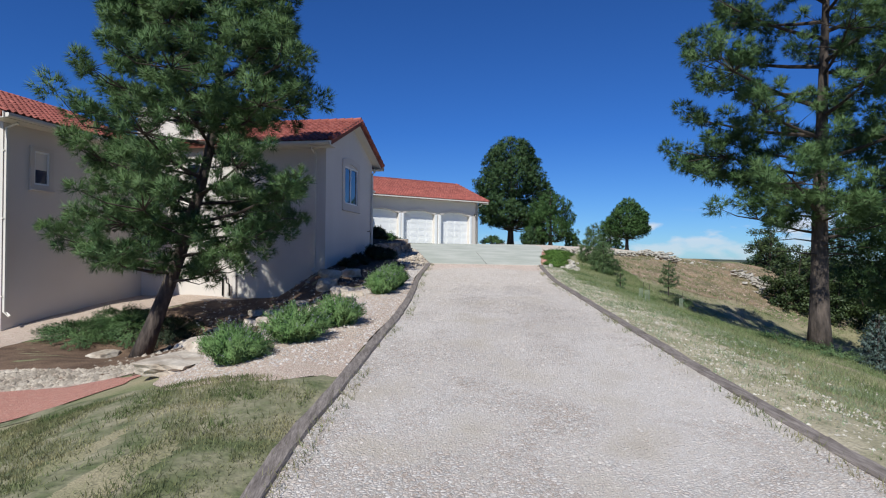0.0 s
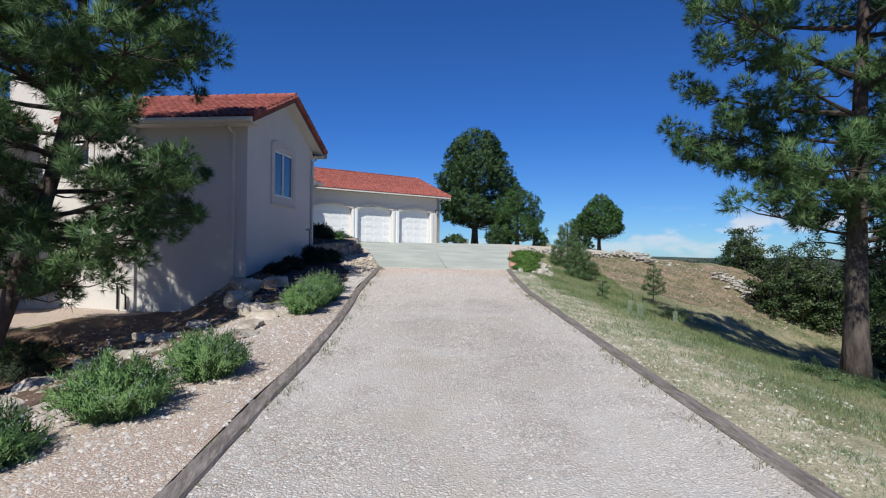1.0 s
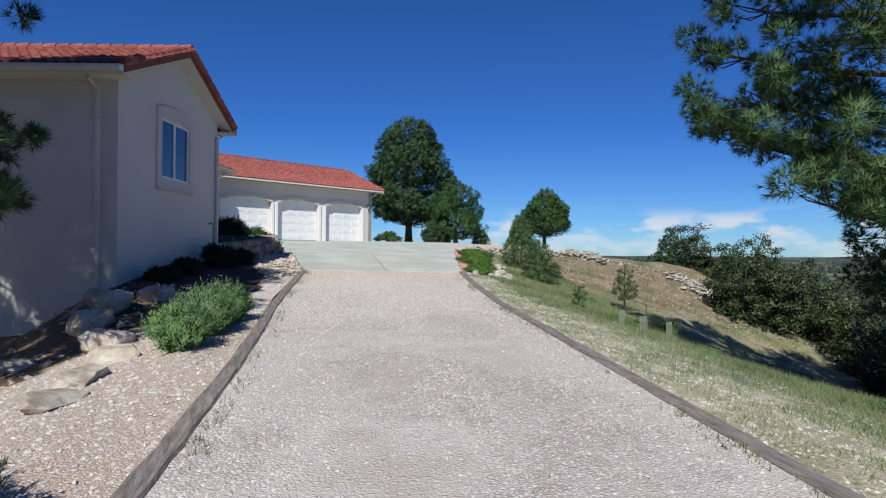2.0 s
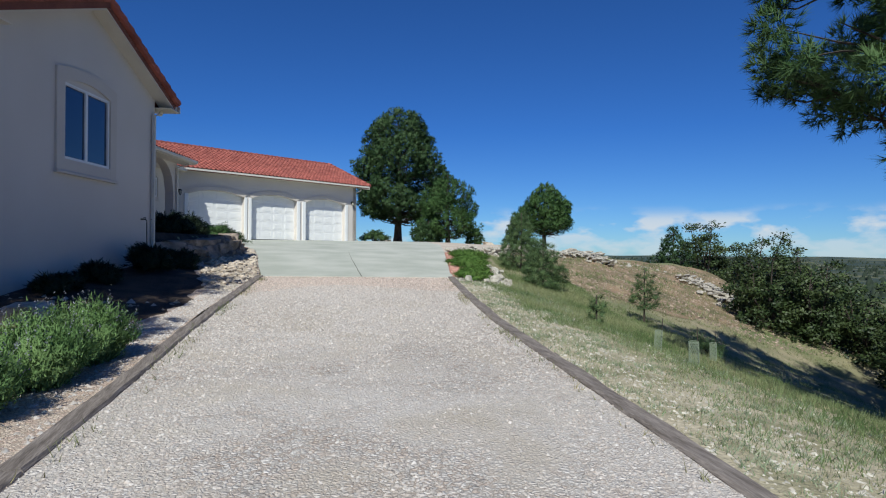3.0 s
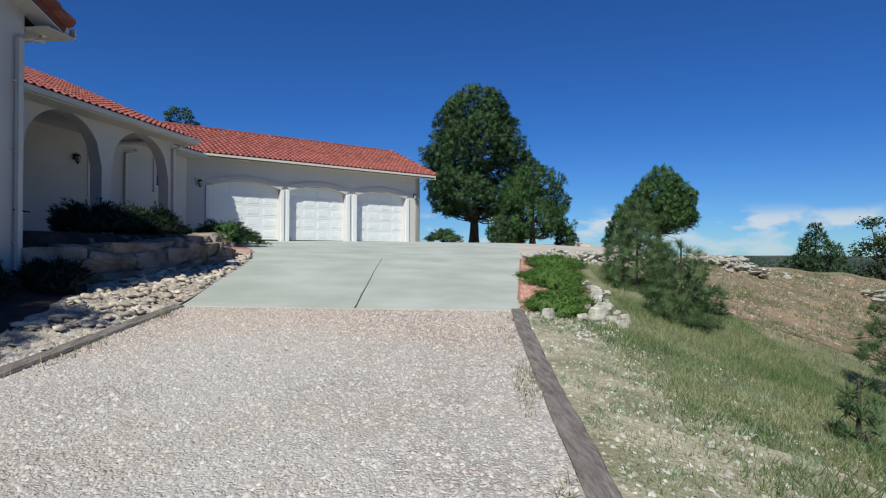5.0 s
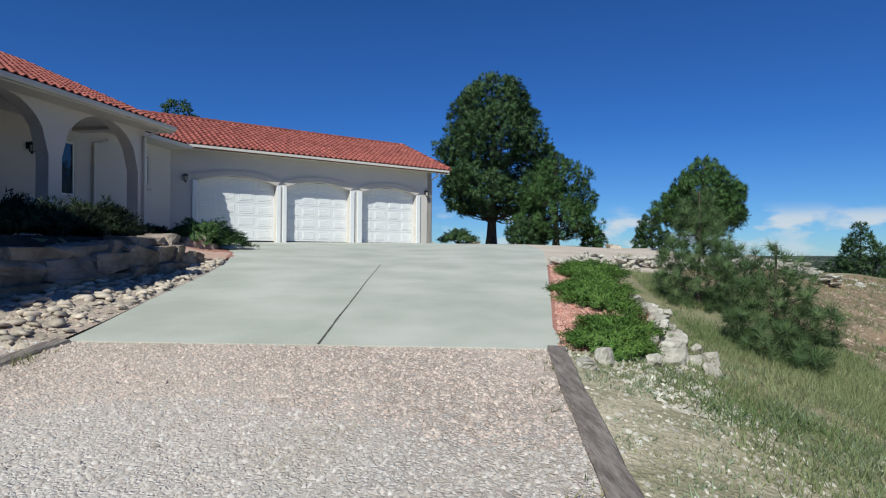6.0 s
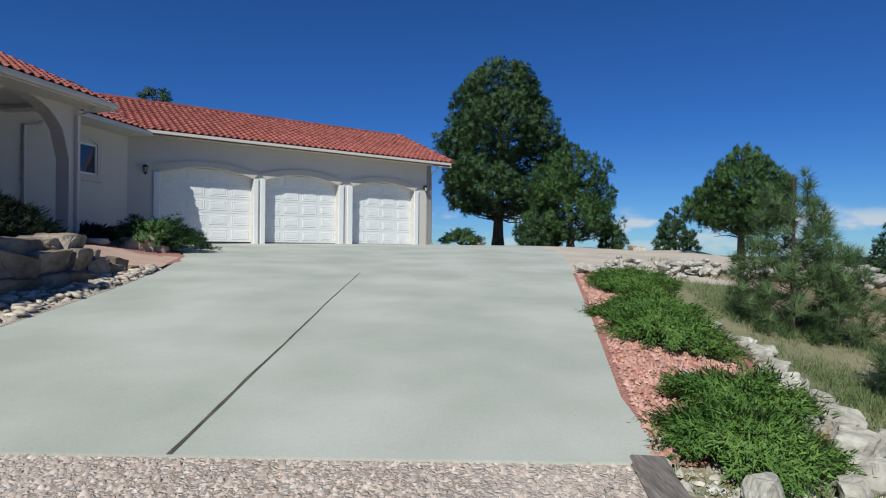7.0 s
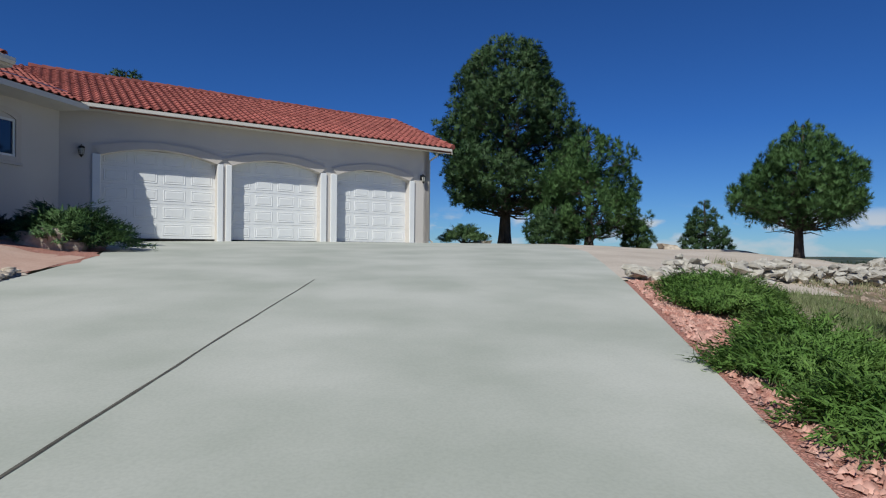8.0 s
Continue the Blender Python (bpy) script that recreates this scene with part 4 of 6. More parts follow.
def lantern():
    t = thing("wall_lantern", "small black iron carriage lantern on the stucco wall", "wall lamp", group="wall lanterns")
    s = Shape()
    s.tube([(0, 0, -0.08), (0, 0, 0.1)], [0.05, 0.05], 10)
    part("backplate", s, M_IRON, t, m=Matrix.Rotation(0, 4, "X") @ Matrix.Diagonal((1, 0.35, 1, 1)))
    s = Shape()
    s.tube([(0, 0, 0.02), (0, -0.06, 0.10), (0, -0.12, 0.12), (0, -0.14, 0.08)], [0.012, 0.011, 0.01, 0.01], 6)
    part("arm", s, M_IRON, t)
    s = Shape()
    s.tube([(0, -0.14, 0.09), (0, -0.14, 0.07), (0, -0.14, 0.02)], [0.012, 0.07, 0.09], 6)
    part("cap", s, M_IRON, t)
    s = Shape()
    s.tube([(0, -0.14, 0.018), (0, -0.14, -0.16)], [0.075, 0.05], 6)
    part("lamp_glass", s, M_LAMP_GLASS, t)
    s = Shape()
    for k in range(6):
        a = math.pi * k / 3
        s.tube([(0.078 * math.cos(a), -0.14 + 0.078 * math.sin(a), 0.02), (0.052 * math.cos(a), -0.14 + 0.052 * math.sin(a), -0.165)], [0.007, 0.007], 4)
    s.tube([(0, -0.14, -0.155), (0, -0.14, -0.19), (0, -0.14, -0.23)], [0.055, 0.03, 0.008], 6)
    part("cage", s, M_IRON, t)
    return t


lamp = lantern()
lamp.matrix_basis = GARAGE @ Matrix.Translation((0.29, 0, 5.45))
copy_thing(lamp, GARAGE @ Matrix.Translation((11.05, 0, 5.52)))
copy_thing(lamp, BACK @ Matrix.Translation((13.5, 0, 5.5)))
copy_thing(lamp, BACK @ Matrix.Translation((10.4, 0, 5.5)))


def downspout(frame_m, u, y, top, foot, reach, kick=-0.25, side=0.0):
    """Square rainwater pipe: an offset from the gutter back to the wall, the drop and a shoe."""
    s = Shape()
    pts = [(u + side, y - reach, top), (u + side, y - reach, top - 0.08), (u, y - 0.06, top - 0.22), (u, y - 0.06, foot + 0.16), (u, y + kick, foot + 0.03)]
    s.tube(pts, [0.052] * 5, 4)
    for z in (top - 0.9, (top + foot) / 2, foot + 0.6):
        s.box((u - 0.07, y - 0.06, z), (u + 0.07, y - 0.002, z + 0.03))
    return part("downspout", s, M_CREAM, house, "cream rainwater pipe with an offset elbow", m=frame_m)


downspout(HOUSE, 5.45, 0.0, 6.22, 2.2, 0.0, side=0.5)
downspout(HOUSE, 14.86, 3.6, 6.16, 3.0, 0.5)
downspout(BACK, 15.75, 0.0, 6.2, 3.05, 0.1, side=0.45)
downspout(side_frame(GARAGE, 11.4, 0, 90), 0.12, 0.0, 6.4, 3.08, 0.05, side=-0.55)
downspout(FRONT, 8.0, 0.0, 6.24, 1.6, 0.45)
downspout(LEFT, 0.06, 0.0, 6.15, 0.35, 0.45)


def gutter(frame_m, a, b, z):
    s = Shape()
    prof = [(0.0, 0.0), (-0.10, 0.0), (-0.13, 0.05), (-0.125, 0.12), (-0.115, 0.12), (-0.12, 0.055), (-0.095, 0.012), (0.0, 0.012)]
    for (y0, z0), (y1, z1) in zip(prof, prof[1:]):
        s.face((a, y0, z + z0), (b, y0, z + z0), (b, y1, z + z1), (a, y1, z + z1))
    for u in (a, b):
        s.face(*[(u, y, z + zz) for y, zz in prof[:4]], (u, 0, z + 0.12))
    return part("gutter", s, M_CREAM, house, "painted metal rain gutter", m=frame_m)


gutter(side_frame(HOUSE, -0.55, 8.4, -90), 4.9, 8.8, 6.26)
gutter(side_frame(HOUSE, 0, 3.0, 0), 5.8, 15.35, 6.17)
gutter(side_frame(HOUSE, 0, 7.05, 0), -6.45, -0.1, 6.13)

# rake boards and verge tiles on the gable and the garage end
def rake(frame_m, x_out, half, z_eave, slope, mid, name="rake_board"):
    s = Shape()
    for sgn in (-1, 1):
        a, b = (mid + sgn * half, z_eave), (mid, z_eave + slope * half)
        s.face((a[0], x_out, a[1] - 0.2), (b[0], x_out, b[1] - 0.2), (b[0], x_out, b[1]), (a[0], x_out, a[1]))
        s.face((a[0], x_out + 0.03, a[1] - 0.2), (b[0], x_out + 0.03, b[1] - 0.2), (b[0], x_out, b[1] - 0.2), (a[0], x_out, a[1] - 0.2))
        s.face((a[0], 0.02, a[1] - 0.19), (b[0], 0.02, b[1] - 0.19), (b[0], x_out + 0.03, b[1] - 0.19), (a[0], x_out + 0.03, a[1] - 0.19))
    part(name, s, M_CREAM, house, m=frame_m)
    caps = Shape()
    n = 11
    for sgn in (-1, 1):
        for k in range(n):
            f0, f1 = k / n, (k + 1.12) / n
            p = Vector((mid + sgn * half * (1 - f0), x_out - 0.02, z_eave + slope * half * f0 + 0.075))
            q = Vector((mid + sgn * half * (1 - min(f1, 1)), x_out - 0.02, z_eave + slope * half * min(f1, 1) + 0.05))
            caps.tube([p, q], [0.105, 0.085], 8)
    tagged(part("verge_tiles", caps, M_TILE, house, "row of rounded clay verge tiles", m=frame_m), kind="stuff")


rake(HOUSE, -0.34, 3.32, 6.40, 0.43, 2.8)
rake(side_frame(GARAGE, 11.4, 0, 90), -0.6, 4.7, ROOF_Z, 0.4, 4.05)

# ridge caps
def ridge(frame_m, a, b, y, z):
    s = Shape()
    n = int((b - a) / 0.36)
    for k in range(n):
        x = a + 0.36 * k
        s.tube([(x, y, z + 0.012), (x + 0.40, y, z)], [0.115, 0.095], 9)
    tagged(part("ridge_tiles", s, M_TILE, house, "row of rounded clay ridge tiles", m=frame_m), kind="stuff")


ridge(GARAGE, -1.0, 12.0, 4.05, 8.48)
ridge(side_frame(HOUSE, 2.8, -0.4, 90), 0.0, 6.0, 0.0, 7.88)

# rake end of the porch roof, chimneys, porch ceiling and slab
s = Shape()
s.face((15.4, 3.0, 6.14), (15.4, 8.2, 8.3), (15.4, 8.2, 8.48), (15.4, 3.0, 6.32))
s.face((15.36, 3.0, 6.14), (15.36, 8.2, 8.3), (15.4, 8.2, 8.3), (15.4, 3.0, 6.14))
part("rake_board", s, M_CREAM, house, m=HOUSE)
s = Shape()
s.box((14.95, 3.62, 6.2), (15.3, 5.98, 6.34))
s.face((15.1, 3.6, 6.2), (15.1, 8.2, 6.4), (15.1, 8.2, 8.3), (15.1, 3.6, 6.4))
s.box((5.7, 3.95, 6.29), (15.3, 6.0, 6.34))
part("porch_ceiling", s, M_STUCCO, house, m=HOUSE)
s = Shape()
s.box((8.2, 3.3, 2.7), (15.2, 6.0, 3.06), cut=0.02)
part("porch_slab", s, M_CONCRETE, house, m=HOUSE)
s = Shape()
s.box((18.7, 7.6, 6.8), (19.35, 8.2, 7.98), cut=0.03)
chimney = part("chimney", s, M_STUCCO, house, m=HOUSE)
s = Shape()
s.box((18.64, 7.54, 7.98), (19.41, 8.26, 8.06), cut=0.03)
s.box((18.8, 7.7, 8.06), (19.25, 8.1, 8.14), cut=0.02)
part("chimney_cap", s, M_DECK, chimney)
s = Shape()
s.tube([(3.0, 5.8, 7.6), (3.0, 5.8, 8.2)], [0.13, 0.13], 12)
s.tube([(3.0, 5.8, 8.2), (3.0, 5.8, 8.23)], [0.2, 0.2], 12)
s.tube([(3.0, 5.8, 8.29), (3.0, 5.8, 8.36)], [0.2, 0.16], 12)
s.tube([(3.0, 5.8, 8.2), (3.0, 5.8, 8.3)], [0.10, 0.10], 10)
part("flue_pipe", s, M_TERRA, house, "round red metal flue with a rain cap", m=HOUSE)
s = Shape()
s.tube([(17.6, 6.6, 6.9), (17.6, 6.6, 7.55)], [0.05, 0.05], 10)
part("vent_pipe", s, M_TERRA, house, m=HOUSE)
# closed back of the house so that no light leaks through
s = Shape()
s.box((0.3, 8.4, 0.2), (5.4, 8.6, 6.5))
s.box((5.7, 13.5, 2.0), (21.0, 13.7, 6.5))
part("back_wall", s, M_STUCCO, house, m=HOUSE)
s = Shape()
s.box((-2.5, 7.95, 2.0), (11.4, 8.2, 6.7))
s.box((-0.05, 0.6, 2.5), (0.1, 8.0, 6.6))
part("garage_back_wall", s, M_STUCCO, house, m=GARAGE)
roof_plane(side_frame(HOUSE, 15.4, 13.4, 180) @ Matrix.Translation((0, 0, 6.32)), 10.4, 5.2, 0.417, name="porch_roof")
roof_plane(side_frame(HOUSE, 24.5, 14.7, 180) @ Matrix.Translation((0, 0, 6.58)), 9.0, 4.75, 0.417, name="house_roof")


# hose tap and gas meter on the walls
def hose_tap():
    t = thing("hose_tap", "outdoor tap with a black hose hanging on the stucco wall", "tap", HOUSE @ Matrix.Translation((4.95, 0, 3.3)))
    s = Shape()
    s.tube([(0, 0, 0), (0, -0.12, 0), (0, -0.15, -0.05)], [0.018, 0.018, 0.014], 8)
    s.tube([(-0.05, -0.1, 0.04), (0.05, -0.1, 0.04)], [0.012, 0.012], 6)
    part("tap", s, M_IRON, t)
    s = Shape()
    s.tube([(0, -0.15, -0.06), (0.02, -0.14, -0.3), (0.08, -0.12, -0.7), (0.2, -0.13, -1.0), (0.25, -0.14, -1.1)], [0.013] * 5, 6)
    part("hose", s, M_RUBBER, t)
    s = Shape()
    s.tube([(0.45, -0.03, 0.02), (0.75, -0.03, 0.0)], [0.012, 0.012], 6)
    part("spare_pipe", s, M_IRON, t)


hose_tap()


def gas_meter(u, z):
    t = thing("gas_meter", "grey gas pipe and meter on the sunlit wall", "meter", FRONT_TALL @ Matrix.Translation((u, 0, z)))
    s = Shape()
    s.box((-0.09, -0.16, 0.3), (0.09, -0.02, 0.58), cut=0.02)
    part("meter_box", s, M_METER, t)
    s = Shape()
    s.tube([(0, -0.09, -0.25), (0, -0.09, 0.32)], [0.03, 0.03], 8)
    part("pipe", s, M_METER, t)
    return t


gas_meter(2.05, 0.95)
t = thing("gas_pipe", "bent dark gas riser on the sunlit wall", "pipe", FRONT_TALL @ Matrix.Translation((4.35, 0, 0.85)))
s = Shape()
s.tube([(0, -0.06, -0.2), (0, -0.06, 0.5), (0.0, -0.12, 0.58), (0.18, -0.12, 0.56), (0.2, -0.12, 0.3), (0.3, -0.1, 0.25), (0.3, -0.08, -0.2)], [0.028] * 7, 8)
part("pipe", s, M_IRON, t)



# ---- ground cover ----
def wobble(v, seed, amount):
    return amount * (math.sin(v * 1.7 + seed) + 0.6 * math.sin(v * 4.3 + seed * 2.3) + 0.35 * math.sin(v * 9.1 + seed * 5.1))


def patch(name, label, category, rows, lift, material, rag=(0.12, 0.12), step=0.15, cross=14):
    """A sheet of ground cover draped on the land; rows: (y, left x, right x); rag: how uneven its sides are."""
    yy = [r[0] for r in rows]
    v, f = [], []
    lines = list(np.arange(yy[0], yy[-1] + 0.01, step))
    for y in lines:
        a = float(np.interp(y, yy, [r[1] for r in rows])) + wobble(y, 1.0 + yy[0], rag[0])
        b = float(np.interp(y, yy, [r[2] for r in rows])) + wobble(y, 4.0 + yy[0], rag[1])
        for k in range(cross):
            x = a + (b - a) * k / (cross - 1)
            yk = y + wobble(x, 2.0, 0.1) * min(1.0, (y - yy[0]) / 0.5 + 0.6)
            v.append((x, yk, ground_at(x, yk) + lift))
    for i in range(len(lines) - 1):
        for k in range(cross - 1):
            a = i * cross + k
            f.append((a, a + 1, a + cross + 1, a + cross))
    return tagged(part(name, soup(name, np.array(v), np.array(f), material, True)), label, category, kind="structure")


lawn_rows = [(-6, -15, -1.55), (0, -14, -1.3), (4.7, -13, -1.06), (6.5, -11, -0.74), (7.6, -7.0, -0.56), (8.0, -4.6, -2.2), (8.6, -4.8, -3.6), (9.4, -6.2, -5.2)]
patch("lawn", "patchy dry lawn with green tufts", "lawn", lawn_rows, 0.012, M_LAWN, (0.1, 0.02))
bed_rows = [(7.6, -1.6, -0.62), (8.2, -2.9, -0.55), (9.0, -3.5, -0.42), (10.5, -3.5, -0.18), (12, -3.0, 0.08), (13, -2.5, 0.24), (15, -2.1, 0.46), (17, -1.6, 0.65), (19, 0.1, 0.8), (21, 0.42, 0.98), (23, 0.7, 1.28), (25, 1.0, 1.62), (26.2, 1.1, 1.78)]
patch("bare_verge", "pale stony soil with sparse weeds beside the timber edging", "verge", [(2.0, edge_r(2.0) + 0.02, edge_r(2.0) + 1.1), (8, edge_r(8) + 0.02, edge_r(8) + 1.3), (13, edge_r(13) + 0.02, edge_r(13) + 2.2), (17, edge_r(17) + 0.02, edge_r(17) + 3.2), (20, edge_r(20) + 0.02, edge_r(20) + 2.5), (23, edge_r(23) + 0.02, edge_r(23) + 1.4), (25.4, edge_r(25.4) + 0.02, edge_r(25.4) + 0.4)], 0.012, M_VERGE, (0.0, 0.32))
patch("gravel_bed", "pale pinkish gravel bed beside the timber edging", "gravel bed", bed_rows, 0.014, M_BEDSTONE, (0.12, 0.0))
patch("red_gravel_path", "red crushed-stone path beside the lawn", "gravel path", [(9.3, -13.0, -5.0), (9.9, -14.2, -4.2), (10.6, -14.4, -4.3), (11.5, -13.4, -5.4)], 0.016, M_RED, (0.35, 0.1))
patch("cobble_strip", "strip of pale river cobbles", "cobble strip", [(11.4, -13.2, -4.8), (12.2, -13.9, -4.5), (13.1, -13.0, -5.2)], 0.014, M_BEDSTONE, (0.3, 0.1))
patch("mulch_bed", "brown pine-straw and bark mulch bed under the pine", "mulch bed", [(10.6, -4.2, -3.6), (12.0, -5.0, -3.1), (13.0, -12.5, -2.5), (15, -12.5, -2.1), (17, -9.8, -1.9), (19, -8.6, -1.2), (21.3, -6.8, -1.0), (22.3, -5.2, -2.0)], 0.010, M_MULCH, (0.15, 0.1))
patch("house_gravel", "pale gravel along the foot of the house", "gravel bed", [(15.6, -12.5, -10.6), (17, -12.2, -9.8), (19, -11.4, -8.6), (21.3, -10.6, -6.8), (22.3, -10.3, -5.2), (23.6, -10.0, -8.6)], 0.014, M_BEDSTONE, (0.05, 0.12))
patch("mulch_bed", "dark bark mulch along the gable wall, shade deepened in its colour", "mulch bed", [(18.0, -2.0, -0.6), (19, -2.2, 0.15), (21.4, -2.4, 0.52), (23, -2.0, 0.78), (25, -1.4, 0.95), (27, -0.9, 0.3), (28, -1.5, -0.2), (29, -3, 0.0), (31, -3, 0.35)], 0.012, M_DARKMULCH_SHADE, (0.02, 0.1))
patch("terrace_bed", "mulch terrace in front of the arched porch, its shade deepened in the colour", "mulch bed", [(27.3, -2.2, -0.75), (28.2, -3.2, -0.35), (29.1, -3.6, 0.0), (30, -3.2, 0.25), (31.1, -3.0, 0.4), (32, -3.0, -0.3), (33, -3.0, -1.2), (35, -3.0, -2.0), (36, -3.0, -2.4)], 0.03, M_DARKMULCH_SHADE, (0.02, 0.05))
patch("red_gravel_bed", "red gravel bed between boulders and garage", "gravel bed", [(31.8, -0.6, 1.15), (33, -1.5, 1.57), (34, -2.1, 1.38), (35, -2.6, 1.19), (36.5, -3.2, 0.95), (38, -3.4, 0.33), (40, -3.4, -0.7), (41.6, -3.3, -1.85)], 0.016, M_RED, (0.02, 0.08))
patch("garden_path", "smooth pinkish path curving to the porch", "path", [(33.6, 0.2, 1.40), (34.4, -0.3, 1.28), (35.0, -0.6, 1.16), (35.6, -0.7, 1.06), (36.2, -0.3, 0.95)], 0.022, M_PATH, (0.02, 0.02))
patch("red_gravel_bed", "red gravel strip between concrete and junipers", "gravel bed", [(25.6, 6.76, 7.6), (26.5, 6.98, 8.7), (28, 7.38, 9.0), (30, 7.95, 9.6), (32, 8.5, 10.0), (33.4, 8.9, 10.2)], 0.012, M_RED, (0.0, 0.1))
patch("gravel_knoll", "pale packed gravel flat beyond the low stone edging", "gravel area", [(33.5, 8.9, 10.6), (34.2, 9.1, 12.5), (36, 9.6, 15.6), (38, 10.1, 18.2), (40, 10.5, 19.3), (42, 10.8, 19.2), (44, 11.0, 17.5), (47, 9.6, 14)], 0.012, M_HARDPAN, (0.0, 0.25), 0.25)
patch("bare_hillside", "bare red-brown hillside with dry grass and stones", "hillside", [(28.2, 14.6, 16.5), (29.2, 13.4, 19.5), (30.4, 12.6, 22), (31.6, 12.4, 24), (33, 12.6, 25.6), (35, 13.0, 26.6), (37, 14.5, 26.6), (38.4, 17.4, 25.5)], 0.018, M_DIRT, (0.3, 0.3), 0.25, 40)

# ---- timber edging ----
def timber(p, q, seed):
    """One weathered edging timber, laid from p to q."""
    rng = random.Random(seed)
    a, b = Vector(p), Vector(q)
    d = b - a
    n, w, h = 8, 0.1, 0.17
    s = Shape()
    side = Vector((d.y, -d.x, 0)).normalized()
    rings = []
    for k in range(n + 1):
        c = a + d * (k / n)
        j = [rng.uniform(-0.009, 0.009) for _ in range(6)]
        rings.append([c + side * (-w + j[0]) + Vector((0, 0, -0.12)), c + side * (w + j[1]) + Vector((0, 0, -0.12)), c + side * (w + j[2]) + Vector((0, 0, h - 0.165 + j[3])), c + side * (w * 0.8 + j[2]) + Vector((0, 0, h - 0.138 + j[3])),
                      c + side * (-w * 0.8 + j[0]) + Vector((0, 0, h - 0.135 + j[4])), c + side * (-w + j[0]) + Vector((0, 0, h - 0.16 + j[4]))])
    for r in rings:
        s.v += [tuple(p_) for p_ in r]
    for k in range(n):
        for i in range(6):
            j = (i + 1) % 6
            s.f.append((k * 6 + i, k * 6 + j, k * 6 + 6 + j, k * 6 + 6 + i))
    s.f += [tuple(range(5, -1, -1)), tuple(n * 6 + i for i in range(6))]
    return tagged(part("edging_timber", s, M_TIMBER), "weathered grey railway-tie edging beside the gravel drive", "edging timber", "timber edging")


for side, line, y0, y1 in (("l", edge_l, -4.0, 26.1), ("r", edge_r, -4.0, 25.7)):
    y, k = y0, 0
    while y < y1 - 0.3:
        e = min(y + 2.35, y1)
        timber((line(y), y + 0.012, ground_at(line(y), y)), (line(e), e - 0.012, ground_at(line(e), e)), k + (100 if side == "r" else 0))
        y, k = e, k + 1

# control joint in the concrete
s = Shape()
jp = [(4.45, 25.86), (4.63, 28.22), (4.79, 30.24), (5.05, 33.23)]
for i in range(30):
    pts = []
    for k in (i, i + 1):
        y = 25.86 + 7.37 * k / 30
        x = float(np.interp(y, [p[1] for p in jp], [p[0] for p in jp])) + wobble(y, 3, 0.004)
        w = 0.013 - 0.007 * k / 30 + wobble(y * 6, 1, 0.002)
        pts += [(x - w, y), (x + w, y)]
    q = [pts[0], pts[1], pts[3], pts[2]]
    s.face(*[(x, y, float(drive_z(y)) + 0.0185) for x, y in q])
tagged(part("control_joint", s, M_JOINT), "dark filled control joint across the concrete", "joint", kind="structure")


# ---- stones ----
def boulder_mesh(size, seed, cuts=9, flat_top=True, sub=3, block=False):
    """An angular boulder: a ball cut by planes and roughened."""
    rng = random.Random(seed)
    bm = bmesh.new()
    bmesh.ops.create_icosphere(bm, subdivisions=sub, radius=1)
    planes = []
    if block:
        for n in ((1, 0, 0), (-1, 0, 0), (0, 1, 0), (0, -1, 0), (0, 0, 1), (0, 0, -1)):
            planes.append(((Vector(n) + Vector([rng.uniform(-0.28, 0.28) for _ in range(3)])).normalized(), rng.uniform(0.5, 0.6)))
    for _ in range(cuts):
        n = Vector((rng.gauss(0, 1), rng.gauss(0, 1), rng.gauss(0, 0.8))).normalized()
        planes.append((n, rng.uniform(0.72, 0.86) if block else rng.uniform(0.5, 0.82)))
    if flat_top:
        planes.append((Vector((rng.uniform(-0.2, 0.2), rng.uniform(-0.2, 0.2), 1)).normalized(), rng.uniform(0.45, 0.62)))
    for v in bm.verts:
        for n, d in planes:
            over = v.co.dot(n) - d
            if over > 0:
                v.co -= n * over
        v.co += v.co.normalized() * (0.07 if block else 0.1) * noise.noise(v.co * 2.5 + Vector((seed, 0, 0))) + v.co.normalized() * 0.055 * noise.noise(v.co * 7 + Vector((0, seed, 0)))
        v.co = Vector((v.co.x * size[0], v.co.y * size[1], v.co.z * size[2]))
    me = bpy.data.meshes.new("boulder")
    bm.to_mesh(me)
    bm.free()
    return me


def boulder(label, x, y, size, seed, yaw=0, sink=0.3, group="", material=None, lift=0.0, name="boulder", sub=3, z=None):
    me = boulder_mesh(size, seed, cuts=5 if material == M_BOULDER else 12, sub=4 if material in (M_BOULDER, M_PALE) else sub, block=material == M_BOULDER)
    me.materials.append(material or M_STONE)
    base = ground_at(x, y) if z is None else z
    ob = part(name, me, None, m=pose(x, y, base + size[2] * (0.6 - sink) + lift, 7 * math.sin(seed * 2.1), 6 * math.cos(seed * 3.3), yaw))
    return tagged(ob, label, "boulder", group)


# retaining boulders below the porch terrace, two courses
wall_line = ((-0.75, 26.6), (-0.1, 27.4), (0.22, 28.2), (0.58, 29.1), (0.9, 30.06), (1.08, 31.1), (1.15, 31.9))
wall_run = np.concatenate(((0,), np.cumsum([math.dist(a, b) for a, b in zip(wall_line, wall_line[1:])])))


def on_wall(s, back):
    x, y = np.interp(s, wall_run, [q[0] for q in wall_line]), np.interp(s, wall_run, [q[1] for q in wall_line])
    x2, y2 = np.interp(s + 0.1, wall_run, [q[0] for q in wall_line]), np.interp(s + 0.1, wall_run, [q[1] for q in wall_line])
    a = math.atan2(y2 - y, x2 - x) if s + 0.1 < wall_run[-1] else radians(80)
    return float(x - back * math.sin(a)), float(y + back * math.cos(a)), math.degrees(a) - 90


